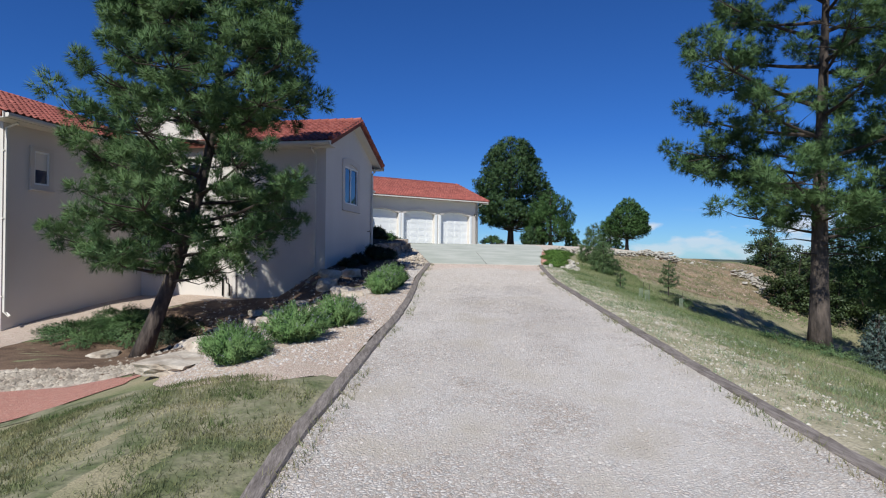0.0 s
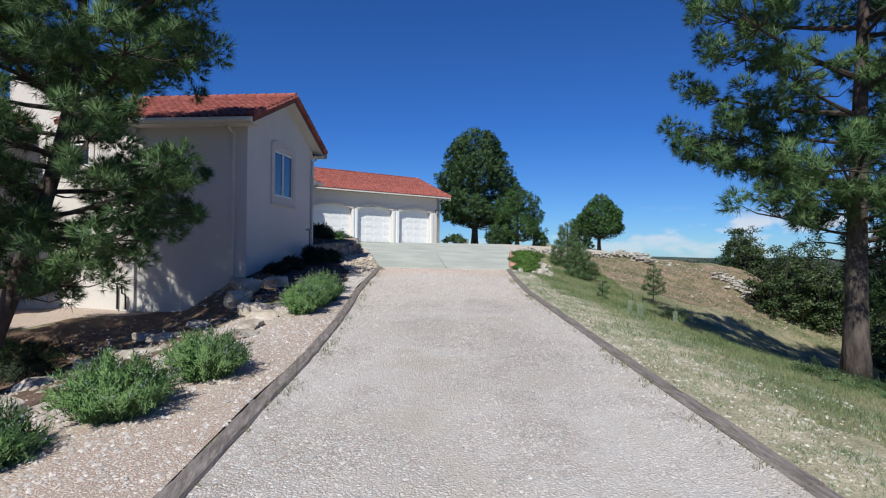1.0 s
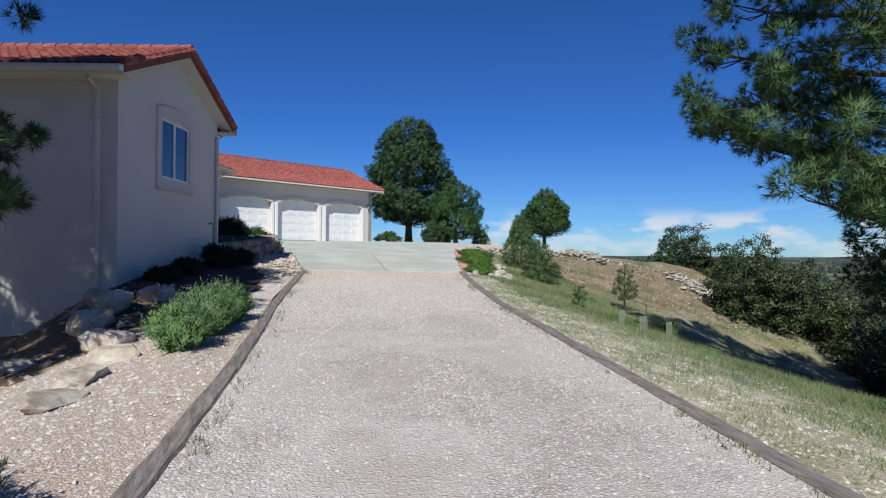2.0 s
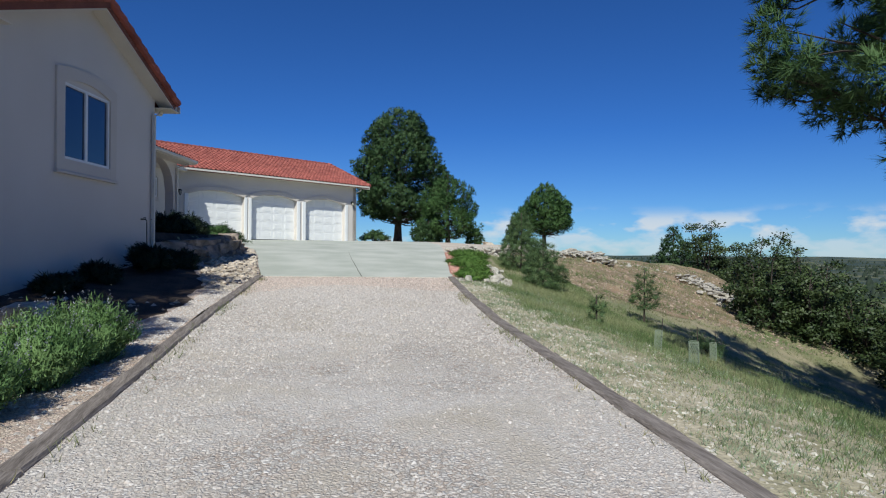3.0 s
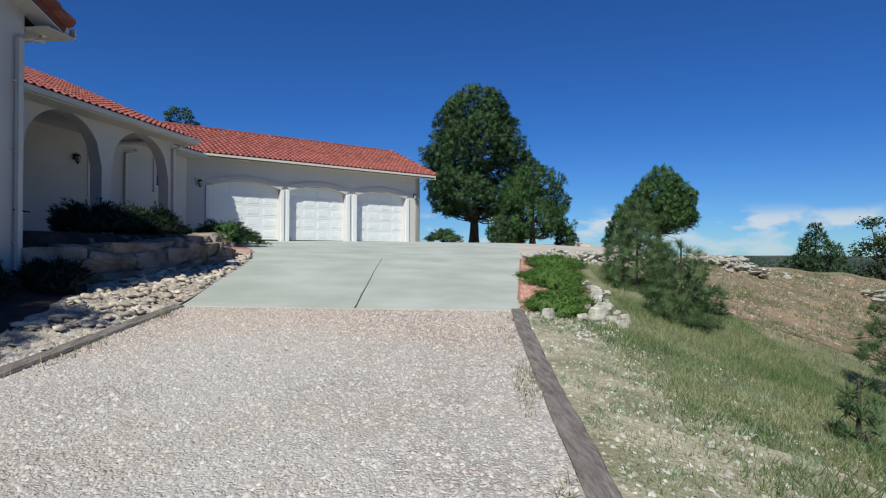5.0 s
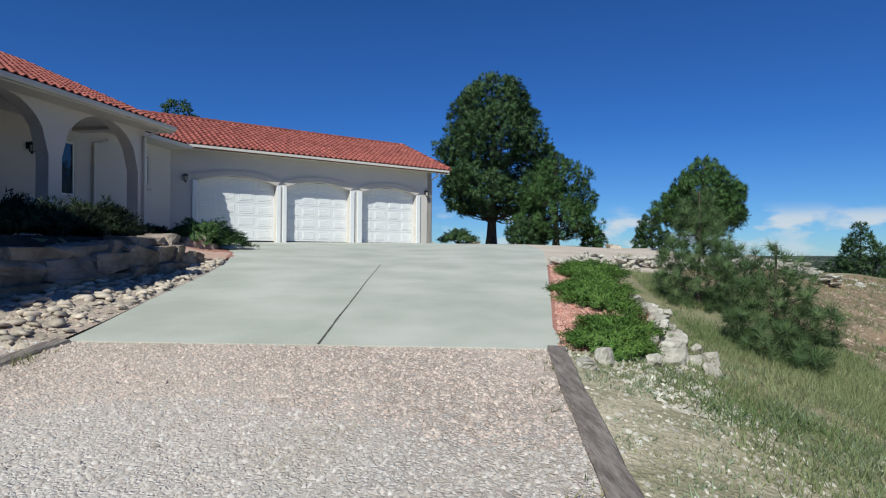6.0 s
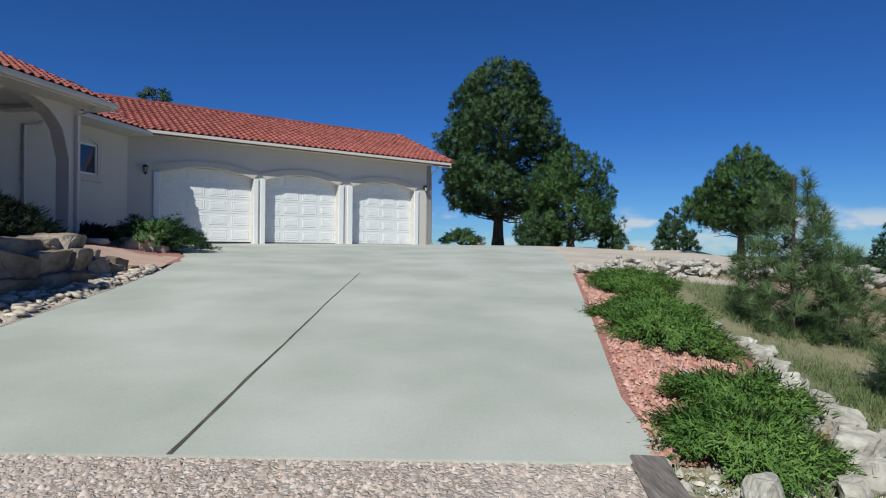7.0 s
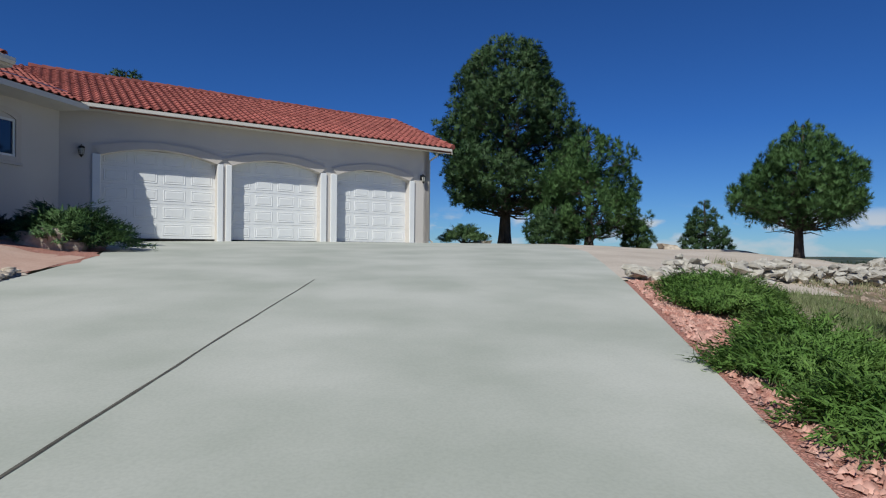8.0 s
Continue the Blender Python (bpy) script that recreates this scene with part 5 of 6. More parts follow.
rng = random.Random(4)
for course, back, up, first in ((0, 0.22, 0.1, 0.1), (1, 0.3, 0.40, 0.5), (2, 0.44, 0.57, 0.25)):
    s_at, k = first, 0
    while s_at < wall_run[-1] - 0.25:
        w = min(rng.uniform(0.6, 1.0), wall_run[-1] - s_at + 0.1)
        x, y, turn = on_wall(s_at + w / 2, back + rng.uniform(-0.05, 0.05))
        boulder("large shaded brown boulder in the terrace retaining wall" if not course else "flat brown slab boulder on top of the terrace wall", x, y, (0.5, w * 0.92, rng.uniform(0.29, 0.34)), 40 + 30 * course + k, turn + rng.uniform(-7, 7), 0.6, "retaining boulders", M_BOULDER, z=float(drive_z(y)) + up)
        s_at += w * 0.98
        k += 1
for i, (x, y, sx, sy, sz, zz) in enumerate(((0.72, 31.5, 0.42, 0.7, 0.24, 0.6), (1.05, 32.15, 0.3, 0.3, 0.34, 0.16), (0.75, 32.5, 0.3, 0.32, 0.36, 0.25), (1.2, 32.55, 0.2, 0.24, 0.24, 0.1), (1.0, 32.95, 0.24, 0.22, 0.26, 0.14), (1.22, 33.1, 0.14, 0.18, 0.15, 0.06))):
    boulder("angular brown rock at the end of the terrace wall", x, y, (sx, sy, sz), 120 + i, 40 * i + 10, 0.6, "retaining boulders", M_BOULDER, z=float(drive_z(y)) + zz)
for i, (x, y, sx, sy, sz) in enumerate(((-0.35, 37.2, 0.55, 0.3, 0.34), (0.0, 37.5, 0.35, 0.22, 0.2), (-0.95, 36.2, 0.4, 0.3, 0.13), (-1.3, 34.9, 0.4, 0.35, 0.24), (-1.35, 37.6, 0.45, 0.3, 0.12), (-0.9, 34.9, 0.3, 0.22, 0.12))):
    boulder("pale limestone rock on the red gravel bed", x, y, (sx, sy, sz), 140 + i, 24 + 17 * i, 0.15, "garden rocks")
# rocks in the bed beside the drive and the left pine
for i, (x, y, sx, sy, sz) in enumerate(((-3.5, 10.0, 0.75, 1.0, 0.2), (-3.35, 11.0, 0.5, 0.45, 0.3), (-1.05, 13.9, 0.42, 0.3, 0.12), (-1.05, 14.8, 0.5, 0.32, 0.16), (-1.05, 15.9, 0.5, 0.4, 0.2), (-1.35, 17.0, 0.5, 0.42, 0.26), (-1.9, 18.3, 0.4, 0.45, 0.38), (-1.9, 19.6, 0.5, 0.4, 0.42), (-1.3, 20.5, 0.45, 0.4, 0.3), (-5.4, 16.2, 0.5, 0.4, 0.3), (-4.5, 16.6, 0.42, 0.4, 0.22), (-3.6, 15.6, 0.3, 0.24, 0.2), (-2.9, 14.6, 0.35, 0.3, 0.14), (-3.2, 16.9, 0.42, 0.32, 0.16), (-7.6, 16.4, 0.8, 0.35, 0.14), (-4.0, 18.1, 0.4, 0.3, 0.18), (-2.6, 17.3, 0.3, 0.25, 0.15))):
    boulder("pale limestone rock set in the gravel and mulch beds", x, y, (sx, sy, sz), 160 + i, 31 * i, 0.2, "garden rocks")
# rocks round the junipers
for i, (x, y, sx, sy, sz) in enumerate(((9.3, 28.6, 0.3, 0.45, 0.17), (9.15, 28.15, 0.26, 0.36, 0.2), (9.0, 27.7, 0.34, 0.3, 0.2), (8.8, 27.3, 0.32, 0.3, 0.16), (8.95, 27.05, 0.22, 0.2, 0.14), (8.55, 26.45, 0.34, 0.3, 0.24), (8.35, 26.0, 0.36, 0.28, 0.26), (8.7, 25.85, 0.25, 0.2, 0.18), (8.15, 25.65, 0.28, 0.22, 0.2), (8.5, 25.5, 0.22, 0.18, 0.14), (7.85, 25.45, 0.22, 0.18, 0.15), (7.25, 25.25, 0.22, 0.18, 0.2), (6.98, 25.0, 0.28, 0.2, 0.12), (9.4, 29.3, 0.2, 0.3, 0.14), (7.95, 27.2, 0.14, 0.1, 0.08), (8.95, 30.6, 0.2, 0.12, 0.07), (9.2, 30.5, 0.24, 0.14, 0.08))):
    boulder("whitish weathered rock beside the spreading junipers", x, y, (sx * 0.6, sy * 0.6, sz * 0.85), 200 + i, 23 * i, 0.2, "juniper rocks", M_PALE)
    if sx > 0.2 and x > 7.6:
        boulder("small whitish rock beside the spreading junipers", x + 0.3 * math.cos(i * 2.4), y + 0.3 * math.sin(i * 2.4), (sx * 0.34, sy * 0.3, sz * 0.55), 230 + i, 41 * i, 0.2, "juniper rocks", M_PALE)


def small_stone(size, seed):
    me = boulder_mesh(size, seed, 7, False, 1)
    me.materials.append(M_PALE)
    return me


# low rubble edging of the gravel flat
edging = thing("rubble_edging", "low edging of piled pale limestone rubble", "stone edging")
rng = random.Random(8)
stone_kinds = [small_stone((rng.uniform(0.10, 0.22), rng.uniform(0.08, 0.15), rng.uniform(0.05, 0.09)), 300 + i) for i in range(10)]
for k in range(300):
    f = rng.random()
    x = 9.15 + 9.6 * f
    y = 33.45 + 0.55 * (x - 9.15) + rng.gauss(0, 0.16) + (0.25 if 10.1 < x < 11 else 0) - 0.012 * (x - 9.15) ** 2
    high = rng.random() * (0.26 if x > 10 else 0.12)
    part("stone", stone_kinds[k % 10], None, edging, m=pose(x, y, ground_at(x, y) + 0.04 + high, rng.uniform(-18, 18), rng.uniform(-18, 18), rng.uniform(0, 360)))
# ledges on the hillside
for label, path_pts, count, spread, seed in (("pale broken rock ledge along the hill's crest", ((20.0, 41.6), (19.2, 40.0), (18.5, 38.4), (18.4, 37.2), (18.2, 36.0)), 240, 0.42, 1), ("grey layered rock outcrop on the hill's shoulder", ((22.5, 35.0), (23.2, 34.2), (23.3, 33.3), (22.5, 32.5)), 240, 0.42, 2), ("scattered pale rocks on the hill's crest", ((18.8, 37.6), (20.2, 37.0), (21.6, 36.6)), 11, 0.5, 3)):
    ledge = thing("rock_ledge", label, "rock ledge")
    rng = random.Random(seed)
    kinds = []
    for i in range(8):
        me = boulder_mesh((rng.uniform(0.13, 0.36), rng.uniform(0.1, 0.24), rng.uniform(0.06, 0.12)), 400 + i + 20 * seed, 8, True, 2 if i < 3 else 1)
        me.materials.append(M_LEDGE if seed == 2 else M_PALE)
        kinds.append(me)
    for k in range(count):
        f = rng.random() * (len(path_pts) - 1)
        i = int(f)
        x = path_pts[i][0] + (path_pts[i + 1][0] - path_pts[i][0]) * (f - i) + rng.gauss(0, spread)
        y = path_pts[i][1] + (path_pts[i + 1][1] - path_pts[i][1]) * (f - i) + rng.gauss(0, spread)
        sc = rng.uniform(0.5, 1.15)
        part("slab", kinds[k % 8], None, ledge, m=pose(x, y, ground_at(x, y) + rng.uniform(-0.02, 0.26 if seed < 3 else 0.03), rng.uniform(-16, 16), rng.uniform(-16, 16), rng.uniform(0, 360)) @ Matrix.Scale(sc, 4))
slab_me = boulder_mesh((0.75, 0.4, 0.1), 77, 8, True, 2)
slab_me.materials.append(M_STONE)
tagged(part("boulder", slab_me, None, m=pose(21.8, 32.1, ground_at(21.8, 32.1) + 0.05, 0, 10, -18)), "flat pale slab lying on the bare slope", "boulder")
boulder("pale rock heap at the edge of the gravel flat", 15.6, 45.2, (0.6, 0.4, 0.18), 501, 20, 0.2)
boulder("pale rock behind the small bush", 9.8, 50.6, (0.8, 0.3, 0.15), 502, 10, 0.2)

# cobble swale between boulders and concrete: single cobbles over a joined rest
swale = tagged(patch("cobble_swale", "swale of rounded river cobbles beside the concrete", "cobble swale", [(23.6, 0.8, 1.3), (26, 0.4, 1.84), (27, 0.1, 1.84), (28.2, 0.15, 1.79), (29.1, 0.5, 1.76), (30, 0.8, 1.74), (31.7, 1.05, 1.7), (33.0, 1.15, 1.58), (33.7, 1.25, 1.5)], 0.018, M_BEDSTONE, (0.1, 0.0)), kind="structure")
rng = random.Random(21)
cob = []
for i in range(12):
    me = boulder_mesh((rng.uniform(0.08, 0.18), rng.uniform(0.06, 0.12), rng.uniform(0.024, 0.045)), 600 + i, 2, False, 1)
    me.materials.append(M_COBBLE)
    me.polygons.foreach_set("use_smooth", [True] * len(me.polygons))
    cob.append(me)
cob_y, cob_a, cob_b = (23.2, 26, 27, 28.2, 29.1, 30, 31.7, 33.6), (0.8, 0.5, 0.3, 0.25, 0.6, 0.9, 1.12, 1.3), (1.25, 1.76, 1.78, 1.72, 1.7, 1.68, 1.63, 1.5)
for k in range(300):
    y = 24.0 + 9.6 * rng.random()
    a, b = np.interp(y, cob_y, cob_a), np.interp(y, cob_y, cob_b)
    x = a + (b - a) * rng.random()
    part("cobble", cob[k % 12], None, swale, m=pose(x, y, ground_at(x, y) + 0.045 + 0.025 * rng.random(), rng.uniform(-14, 14), rng.uniform(-14, 14), rng.uniform(0, 360)) @ Matrix.Scale(rng.uniform(0.45, 1.1), 4))


def scatter_stones(name, label, pts, size, material, seed, squash=0.55, kind="stuff", category="gravel"):
    """Many little half-buried stones in one mesh; pts: (n, 3) resting places."""
    rng = np.random.default_rng(seed)
    n = len(pts)
    octa = np.array([(1, 0, -0.5), (-1, 0, -0.5), (0, 1, -0.5), (0, -1, -0.5), (0, 0, 0.8)], float)
    tri = np.array([(0, 2, 4), (2, 1, 4), (1, 3, 4), (3, 0, 4)])
    v = octa[None] * (0.65 + 0.7 * rng.random((n, 5, 1))) * np.reshape(size, (-1, 1, 1)) + rng.normal(size=(n, 5, 3)) * 0.22 * np.reshape(size, (-1, 1, 1))
    v[:, :, 2] *= squash
    a = rng.random(n) * 6.28
    c, s_ = np.cos(a)[:, None], np.sin(a)[:, None]
    v = np.stack((v[:, :, 0] * c - v[:, :, 1] * s_, v[:, :, 0] * s_ + v[:, :, 1] * c, v[:, :, 2]), -1)
    v += pts[:, None]
    f = (tri[None] + (np.arange(n) * 5)[:, None, None]).reshape(-1, 3)
    return tagged(part(name, soup(name, v.reshape(-1, 3), f, material)), label, category, kind=kind)


def spots_between(n, y0, y1, left, right, seed, bias=1.0):
    rng = np.random.default_rng(seed)
    y = y0 + (y1 - y0) * rng.random(n) ** bias
    a, b = left(y), right(y)
    return np.stack((a + (b - a) * rng.random(n), y), 1)


el, er = (lambda y: np.interp(y, *EDGE_L)), (lambda y: np.interp(y, *EDGE_R))
rng_n = np.random.default_rng(2)
p = spots_between(42000, 4.0, 26.1, lambda y: el(y) + 0.1, lambda y: er(y) - 0.1, 5, 0.62)
p = p[p[:, 1] < 26.1 - 0.095 * (p[:, 0] - 1.85)]
arch = 0.02 * np.sin(np.pi * (p[:, 0] - el(p[:, 1])) / (er(p[:, 1]) - el(p[:, 1]))) * (1 - smooth((p[:, 1] - 24.6) / 0.9))
across = (p[:, 0] - el(p[:, 1])) / (er(p[:, 1]) - el(p[:, 1]))
track = np.minimum(np.abs(across - 0.36), np.abs(across - 0.68)) < 0.12 + 0.04 * np.sin(p[:, 1] * 1.3)
stay = ~(track & (p[:, 1] < 18) & (rng_n.random(len(p)) < 0.75))
p, arch = p[stay], arch[stay]
p = np.column_stack((p, drive_z(p[:, 1]) + arch + 0.003))
far_end = p[:, 1] + 0.5 * np.sin(p[:, 0] * 1.3) > 23.8
q = p[far_end]
scatter_stones("pinkish_gravel", "loose pinkish crushed stone where the drive meets the concrete", q, 0.012 + 0.016 * rng_n.random(len(q)) ** 1.5, M_PEBBLE_PINK, 16, 0.7)
p = p[~far_end]
scatter_stones("loose_gravel", "loose pale crushed stone on the drive", p, 0.007 + 0.018 * rng_n.random(len(p)) ** 2 + 0.006 * smooth((p[:, 1] - 14) / 6), M_PEBBLE, 6, 0.6)
p = spots_between(7000, 8.2, 26.0, lambda y: np.interp(y, [r[0] for r in bed_rows], [r[1] for r in bed_rows]) + 0.1, lambda y: el(y) - 0.12, 9)
p = np.column_stack((p, terrain(p[:, 0], p[:, 1]) + 0.02))
scatter_stones("bed_gravel", "loose pinkish gravel in the bed", p, 0.014 + 0.022 * rng_n.random(len(p)), M_PEBBLE, 7)
p = spots_between(11000, 25.7, 33.3, lambda y: er(y) + 0.04, lambda y: er(y) + np.interp(y, (25.6, 26.6, 33.4), (0.6, 1.3, 1.0)), 10)
p = np.column_stack((p, terrain(p[:, 0], p[:, 1]) + 0.028))
scatter_stones("red_gravel", "loose red gravel beside the concrete", p, 0.010 + 0.016 * rng_n.random(len(p)), M_PEBBLE_RED, 8, 0.8)
p = spots_between(1100, 11.5, 13.0, lambda y: y * 0 - 9.5, lambda y: y * 0 - 4.9, 11)
p = np.column_stack((p, terrain(p[:, 0], p[:, 1]) + 0.03))
scatter_stones("pale_cobbles", "pale river cobbles between path and mulch", p, 0.05 + 0.05 * rng_n.random(len(p)), M_COBBLE, 9)
p = spots_between(1500, 23.4, 33.6, lambda y: np.interp(y, cob_y, cob_a), lambda y: np.interp(y, cob_y, cob_b), 12)
p = np.column_stack((p, terrain(p[:, 0], p[:, 1]) + 0.03))
scatter_stones("small_cobbles", "small river cobbles filling the swale", p, 0.03 + 0.045 * rng_n.random(len(p)), M_COBBLE, 10)
p = np.concatenate((spots_between(12000, 5.0, 26.0, lambda y: er(y) + 0.12, lambda y: er(y) + 1.5, 13, 0.75), spots_between(1200, 8.0, 24.0, lambda y: er(y) + 1.0, lambda y: er(y) + 3.2, 14)))
p = np.column_stack((p, terrain(p[:, 0], p[:, 1]) + 0.008))
scatter_stones("strewn_stones", "pale stones strewn along the grass verge", p, 0.009 + 0.036 * rng_n.random(len(p)) ** 2.2, M_VERGESTONE, 11, 0.55)
p = spots_between(9000, 28.5, 37.8, lambda y: y * 0 + 12.8, lambda y: y * 0 + 25.5, 14)
p = np.column_stack((p, terrain(p[:, 0], p[:, 1]) + 0.02))
scatter_stones("hill_stones", "reddish stones strewn over the bare hillside", p, 0.018 + 0.075 * rng_n.random(len(p)) ** 3, M_HILLSTONE, 12)
p = spots_between(700, 12.5, 22.0, lambda y: y * 0 - 6.5, lambda y: np.interp(y, [r[0] for r in bed_rows], [r[1] for r in bed_rows]), 15)
p = np.column_stack((p, terrain(p[:, 0], p[:, 1]) + 0.02))
scatter_stones("bed_stones", "loose pale stones lying in the mulch bed", p, 0.03 + 0.07 * rng_n.random(len(p)) ** 2, M_COBBLE, 13)


# ---- grass ----
def grass(name, label, pts, length, width, material, seed, lean=0.45, blades=3):
    rng = np.random.default_rng(seed)
    b = np.repeat(pts, blades, 0) + np.concatenate((rng.normal(size=(len(pts) * blades, 2)) * 0.03, np.zeros((len(pts) * blades, 1))), 1)
    n = len(b)
    d = unit(np.column_stack((rng.normal(size=(n, 2)) * lean, np.ones(n))))
    v, f = slivers(b, d, np.repeat(length, blades) * (0.5 + 0.8 * rng.random(n)), width, rng)
    return tagged(part(name, soup(name, v, f, material)), label, "grass", kind="stuff")


def thin(p, scale, keep, seed):
    """Keeps the points where slow noise is high, for patchy growth."""
    w = np.array([noise.noise(Vector((x * scale, y * scale, seed))) for x, y in p[:, :2]])
    rng = np.random.default_rng(seed)
    return p[w + 0.25 * rng.normal(size=len(p)) > keep]


p = np.concatenate((spots_between(34000, 3.5, 27.5, lambda y: er(y) + 0.25, lambda y: er(y) + 6.5, 31), spots_between(15000, 24, 34, lambda y: er(y) + np.where(y > 25.6, 2.0, 0.8), lambda y: er(y) + 5.0, 32), spots_between(9000, 8, 34, lambda y: er(y) + 6, lambda y: er(y) + 14, 33)))
gap_w = p[:, 0] - er(p[:, 1])
p = np.concatenate((thin(p[gap_w > 2.0], 0.6, -0.2, 3), thin(p[gap_w <= 2.0], 1.1, 0.08, 3)))
p = p[~((p[:, 0] > 12.6) & (p[:, 1] > 27.5))]
near = smooth((p[:, 0] - er(p[:, 1])) / 2.5)
p = np.column_stack((p, terrain(p[:, 0], p[:, 1])))
grass("meadow_grass", "rough green and straw-coloured meadow grass", p, 0.05 + 0.10 * near * rng_n.random(len(p)), 0.009, M_GRASS, 34)
p = spots_between(40000, 4.0, 27.0, lambda y: er(y) + 0.12, lambda y: er(y) + 4.5, 51, 0.8)
p = thin(p, 1.4, -0.15, 21)
p = np.column_stack((p, terrain(p[:, 0], p[:, 1])))
grass("verge_stubble", "short straw-coloured stubble on the stony verge", p, 0.02 + 0.035 * rng_n.random(len(p)), 0.008, M_STUBBLE, 52, 0.8, 2)
p = spots_between(24000, 4.0, 26.0, lambda y: er(y) + 0.12, lambda y: er(y) + 3.2, 53, 0.7)
p = thin(p, 2.1, 0.2, 23)
p = np.column_stack((p, terrain(p[:, 0], p[:, 1])))
grass("verge_weeds", "low grey-green weeds among the verge stones", p, 0.04 + 0.06 * rng_n.random(len(p)), 0.011, M_WEED, 54, 0.7, 4)
p = spots_between(10000, 20.0, 27.4, lambda y: er(y) + np.where(y > 25.2, 1.4, 1.0), lambda y: er(y) + 5.0, 61)
p = thin(p, 1.2, -0.1, 25)
p = np.column_stack((p, terrain(p[:, 0], p[:, 1])))
grass("slope_grass", "tufted green grass below the rocks and young pines", p, 0.06 + 0.09 * rng_n.random(len(p)), 0.011, M_GRASS, 62, 0.5, 3)
p = spots_between(26000, 3.0, 8.4, lambda y: np.interp(y, (3, 7.6, 8.6), (-9, -6.5, -4.8)), lambda y: np.interp(y, (3, 7.4, 7.8, 8.6), (-1.35, -0.8, -1.6, -3.4)), 35)
p = thin(p, 1.3, 0.0, 5)
p = np.column_stack((p, terrain(p[:, 0], p[:, 1]) + 0.01))
grass("lawn_grass", "short patchy lawn grass", p, 0.035 + 0.05 * rng_n.random(len(p)), 0.009, M_GRASS_SHORT, 36)
p = spots_between(16000, 27.5, 38, lambda y: y * 0 + 12.5, lambda y: y * 0 + 25, 37)
p = thin(p, 0.5, 0.02, 9)
p = np.column_stack((p, terrain(p[:, 0], p[:, 1])))
tufts_p = thin(spots_between(9000, 28.0, 38, lambda y: y * 0 + 12.5, lambda y: y * 0 + 25, 47), 0.9, 0.22, 19)
tufts_p = np.column_stack((tufts_p, terrain(tufts_p[:, 0], tufts_p[:, 1])))
grass("hill_weeds", "low green weeds in patches on the bare hillside", tufts_p, 0.08 + 0.12 * rng_n.random(len(tufts_p)), 0.02, M_GRASS, 48, 0.6, 4)
grass("hill_grass", "dry tufts on the bare hillside", p, 0.06 + 0.1 * rng_n.random(len(p)), 0.014, M_STUBBLE, 38)
p = spots_between(900, 4.0, 25.9, lambda y: el(y) + 0.08, lambda y: el(y) + 0.3, 39)
p = np.concatenate((p, spots_between(900, 4.0, 25.5, lambda y: er(y) - 0.3, lambda y: er(y) - 0.1, 40)))
p = thin(p, 0.9, 0.12, 11)
p = np.column_stack((p, drive_z(p[:, 1]) + 0.005))
grass("drive_weeds", "thin weeds along the timber edging", p, 0.04 + 0.07 * rng_n.random(len(p)), 0.009, M_GRASS_SHORT, 41)


# ---- shrubs ----
def dome_points(n, rx, ry, h, rng, fill=0.5):
    a = rng.random(n) * 2 * np.pi
    u = rng.random(n)
    z = u ** 0.8
    r = np.sqrt(1 - (z * 0.95) ** 2) * (fill + (1 - fill) * rng.random(n) ** 0.4)
    return np.stack((np.cos(a) * r * rx, np.sin(a) * r * ry, z * h), 1)


def catmint(x, y, rx, ry, h, seed, group="catmint clumps"):
    """A loose clump: many stems fanning out of one crown, leafy along their length, the tallest ending in faded bloom."""
    rng = np.random.default_rng(seed)
    t = thing("catmint", "bushy green catmint clump with faded flower spikes", "shrub", pose(x, y, ground_at(x, y)), group)
    n = 300
    a, r = rng.random(n) * 2 * np.pi, np.sqrt(rng.random(n))
    foot = np.stack((np.cos(a) * r * rx * 0.45, np.sin(a) * r * ry * 0.45, np.zeros(n)), 1)
    tall = h * (1.0 - 0.5 * r ** 2) * (0.7 + 0.5 * rng.random(n))
    tip = np.stack((np.cos(a) * r * rx, np.sin(a) * r * ry, tall), 1) + rng.normal(size=(n, 3)) * 0.05
    tip[:, 2] = np.maximum(tip[:, 2], 0.08)
    mid = foot * 0.4 + tip * 0.6 + np.array((0, 0, 0.09))
    s = Shape()
    for q, m_, e in zip(foot, mid, tip):
        s.tube([q, m_, e], [0.004, 0.004, 0.002], 3, False)
    part("branching", s, M_CATMINT, t)
    k = 46
    f = rng.random((n * k, 1)) ** 0.8
    q, m_, e = (np.repeat(o, k, 0) for o in (foot, mid, tip))
    p = q * (1 - f) ** 2 + 2 * f * (1 - f) * m_ + f * f * e + rng.normal(size=(n * k, 3)) * 0.025
    p[:, 2] = np.maximum(p[:, 2], 0.01)
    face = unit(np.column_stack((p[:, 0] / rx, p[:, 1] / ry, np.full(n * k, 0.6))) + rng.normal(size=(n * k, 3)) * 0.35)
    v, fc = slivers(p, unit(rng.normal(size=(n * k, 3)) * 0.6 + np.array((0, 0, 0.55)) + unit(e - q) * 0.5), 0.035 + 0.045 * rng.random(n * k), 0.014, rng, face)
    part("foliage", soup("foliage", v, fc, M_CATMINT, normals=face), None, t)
    pick = np.where(r < 0.85)[0][::3]
    k = 9
    d = unit(tip[pick] - mid[pick] + np.array((0, 0, 0.05)))
    p = np.repeat(tip[pick], k, 0) + np.repeat(d, k, 0) * (rng.random((len(pick) * k, 1)) * 0.2 - 0.05)
    v, fc = leaves(p, unit(rng.normal(size=p.shape)), 0.02, 0.012, rng)
    tagged(part("bloom", soup("bloom", v, fc, M_BLOOM), None, t), kind="stuff")
    return t


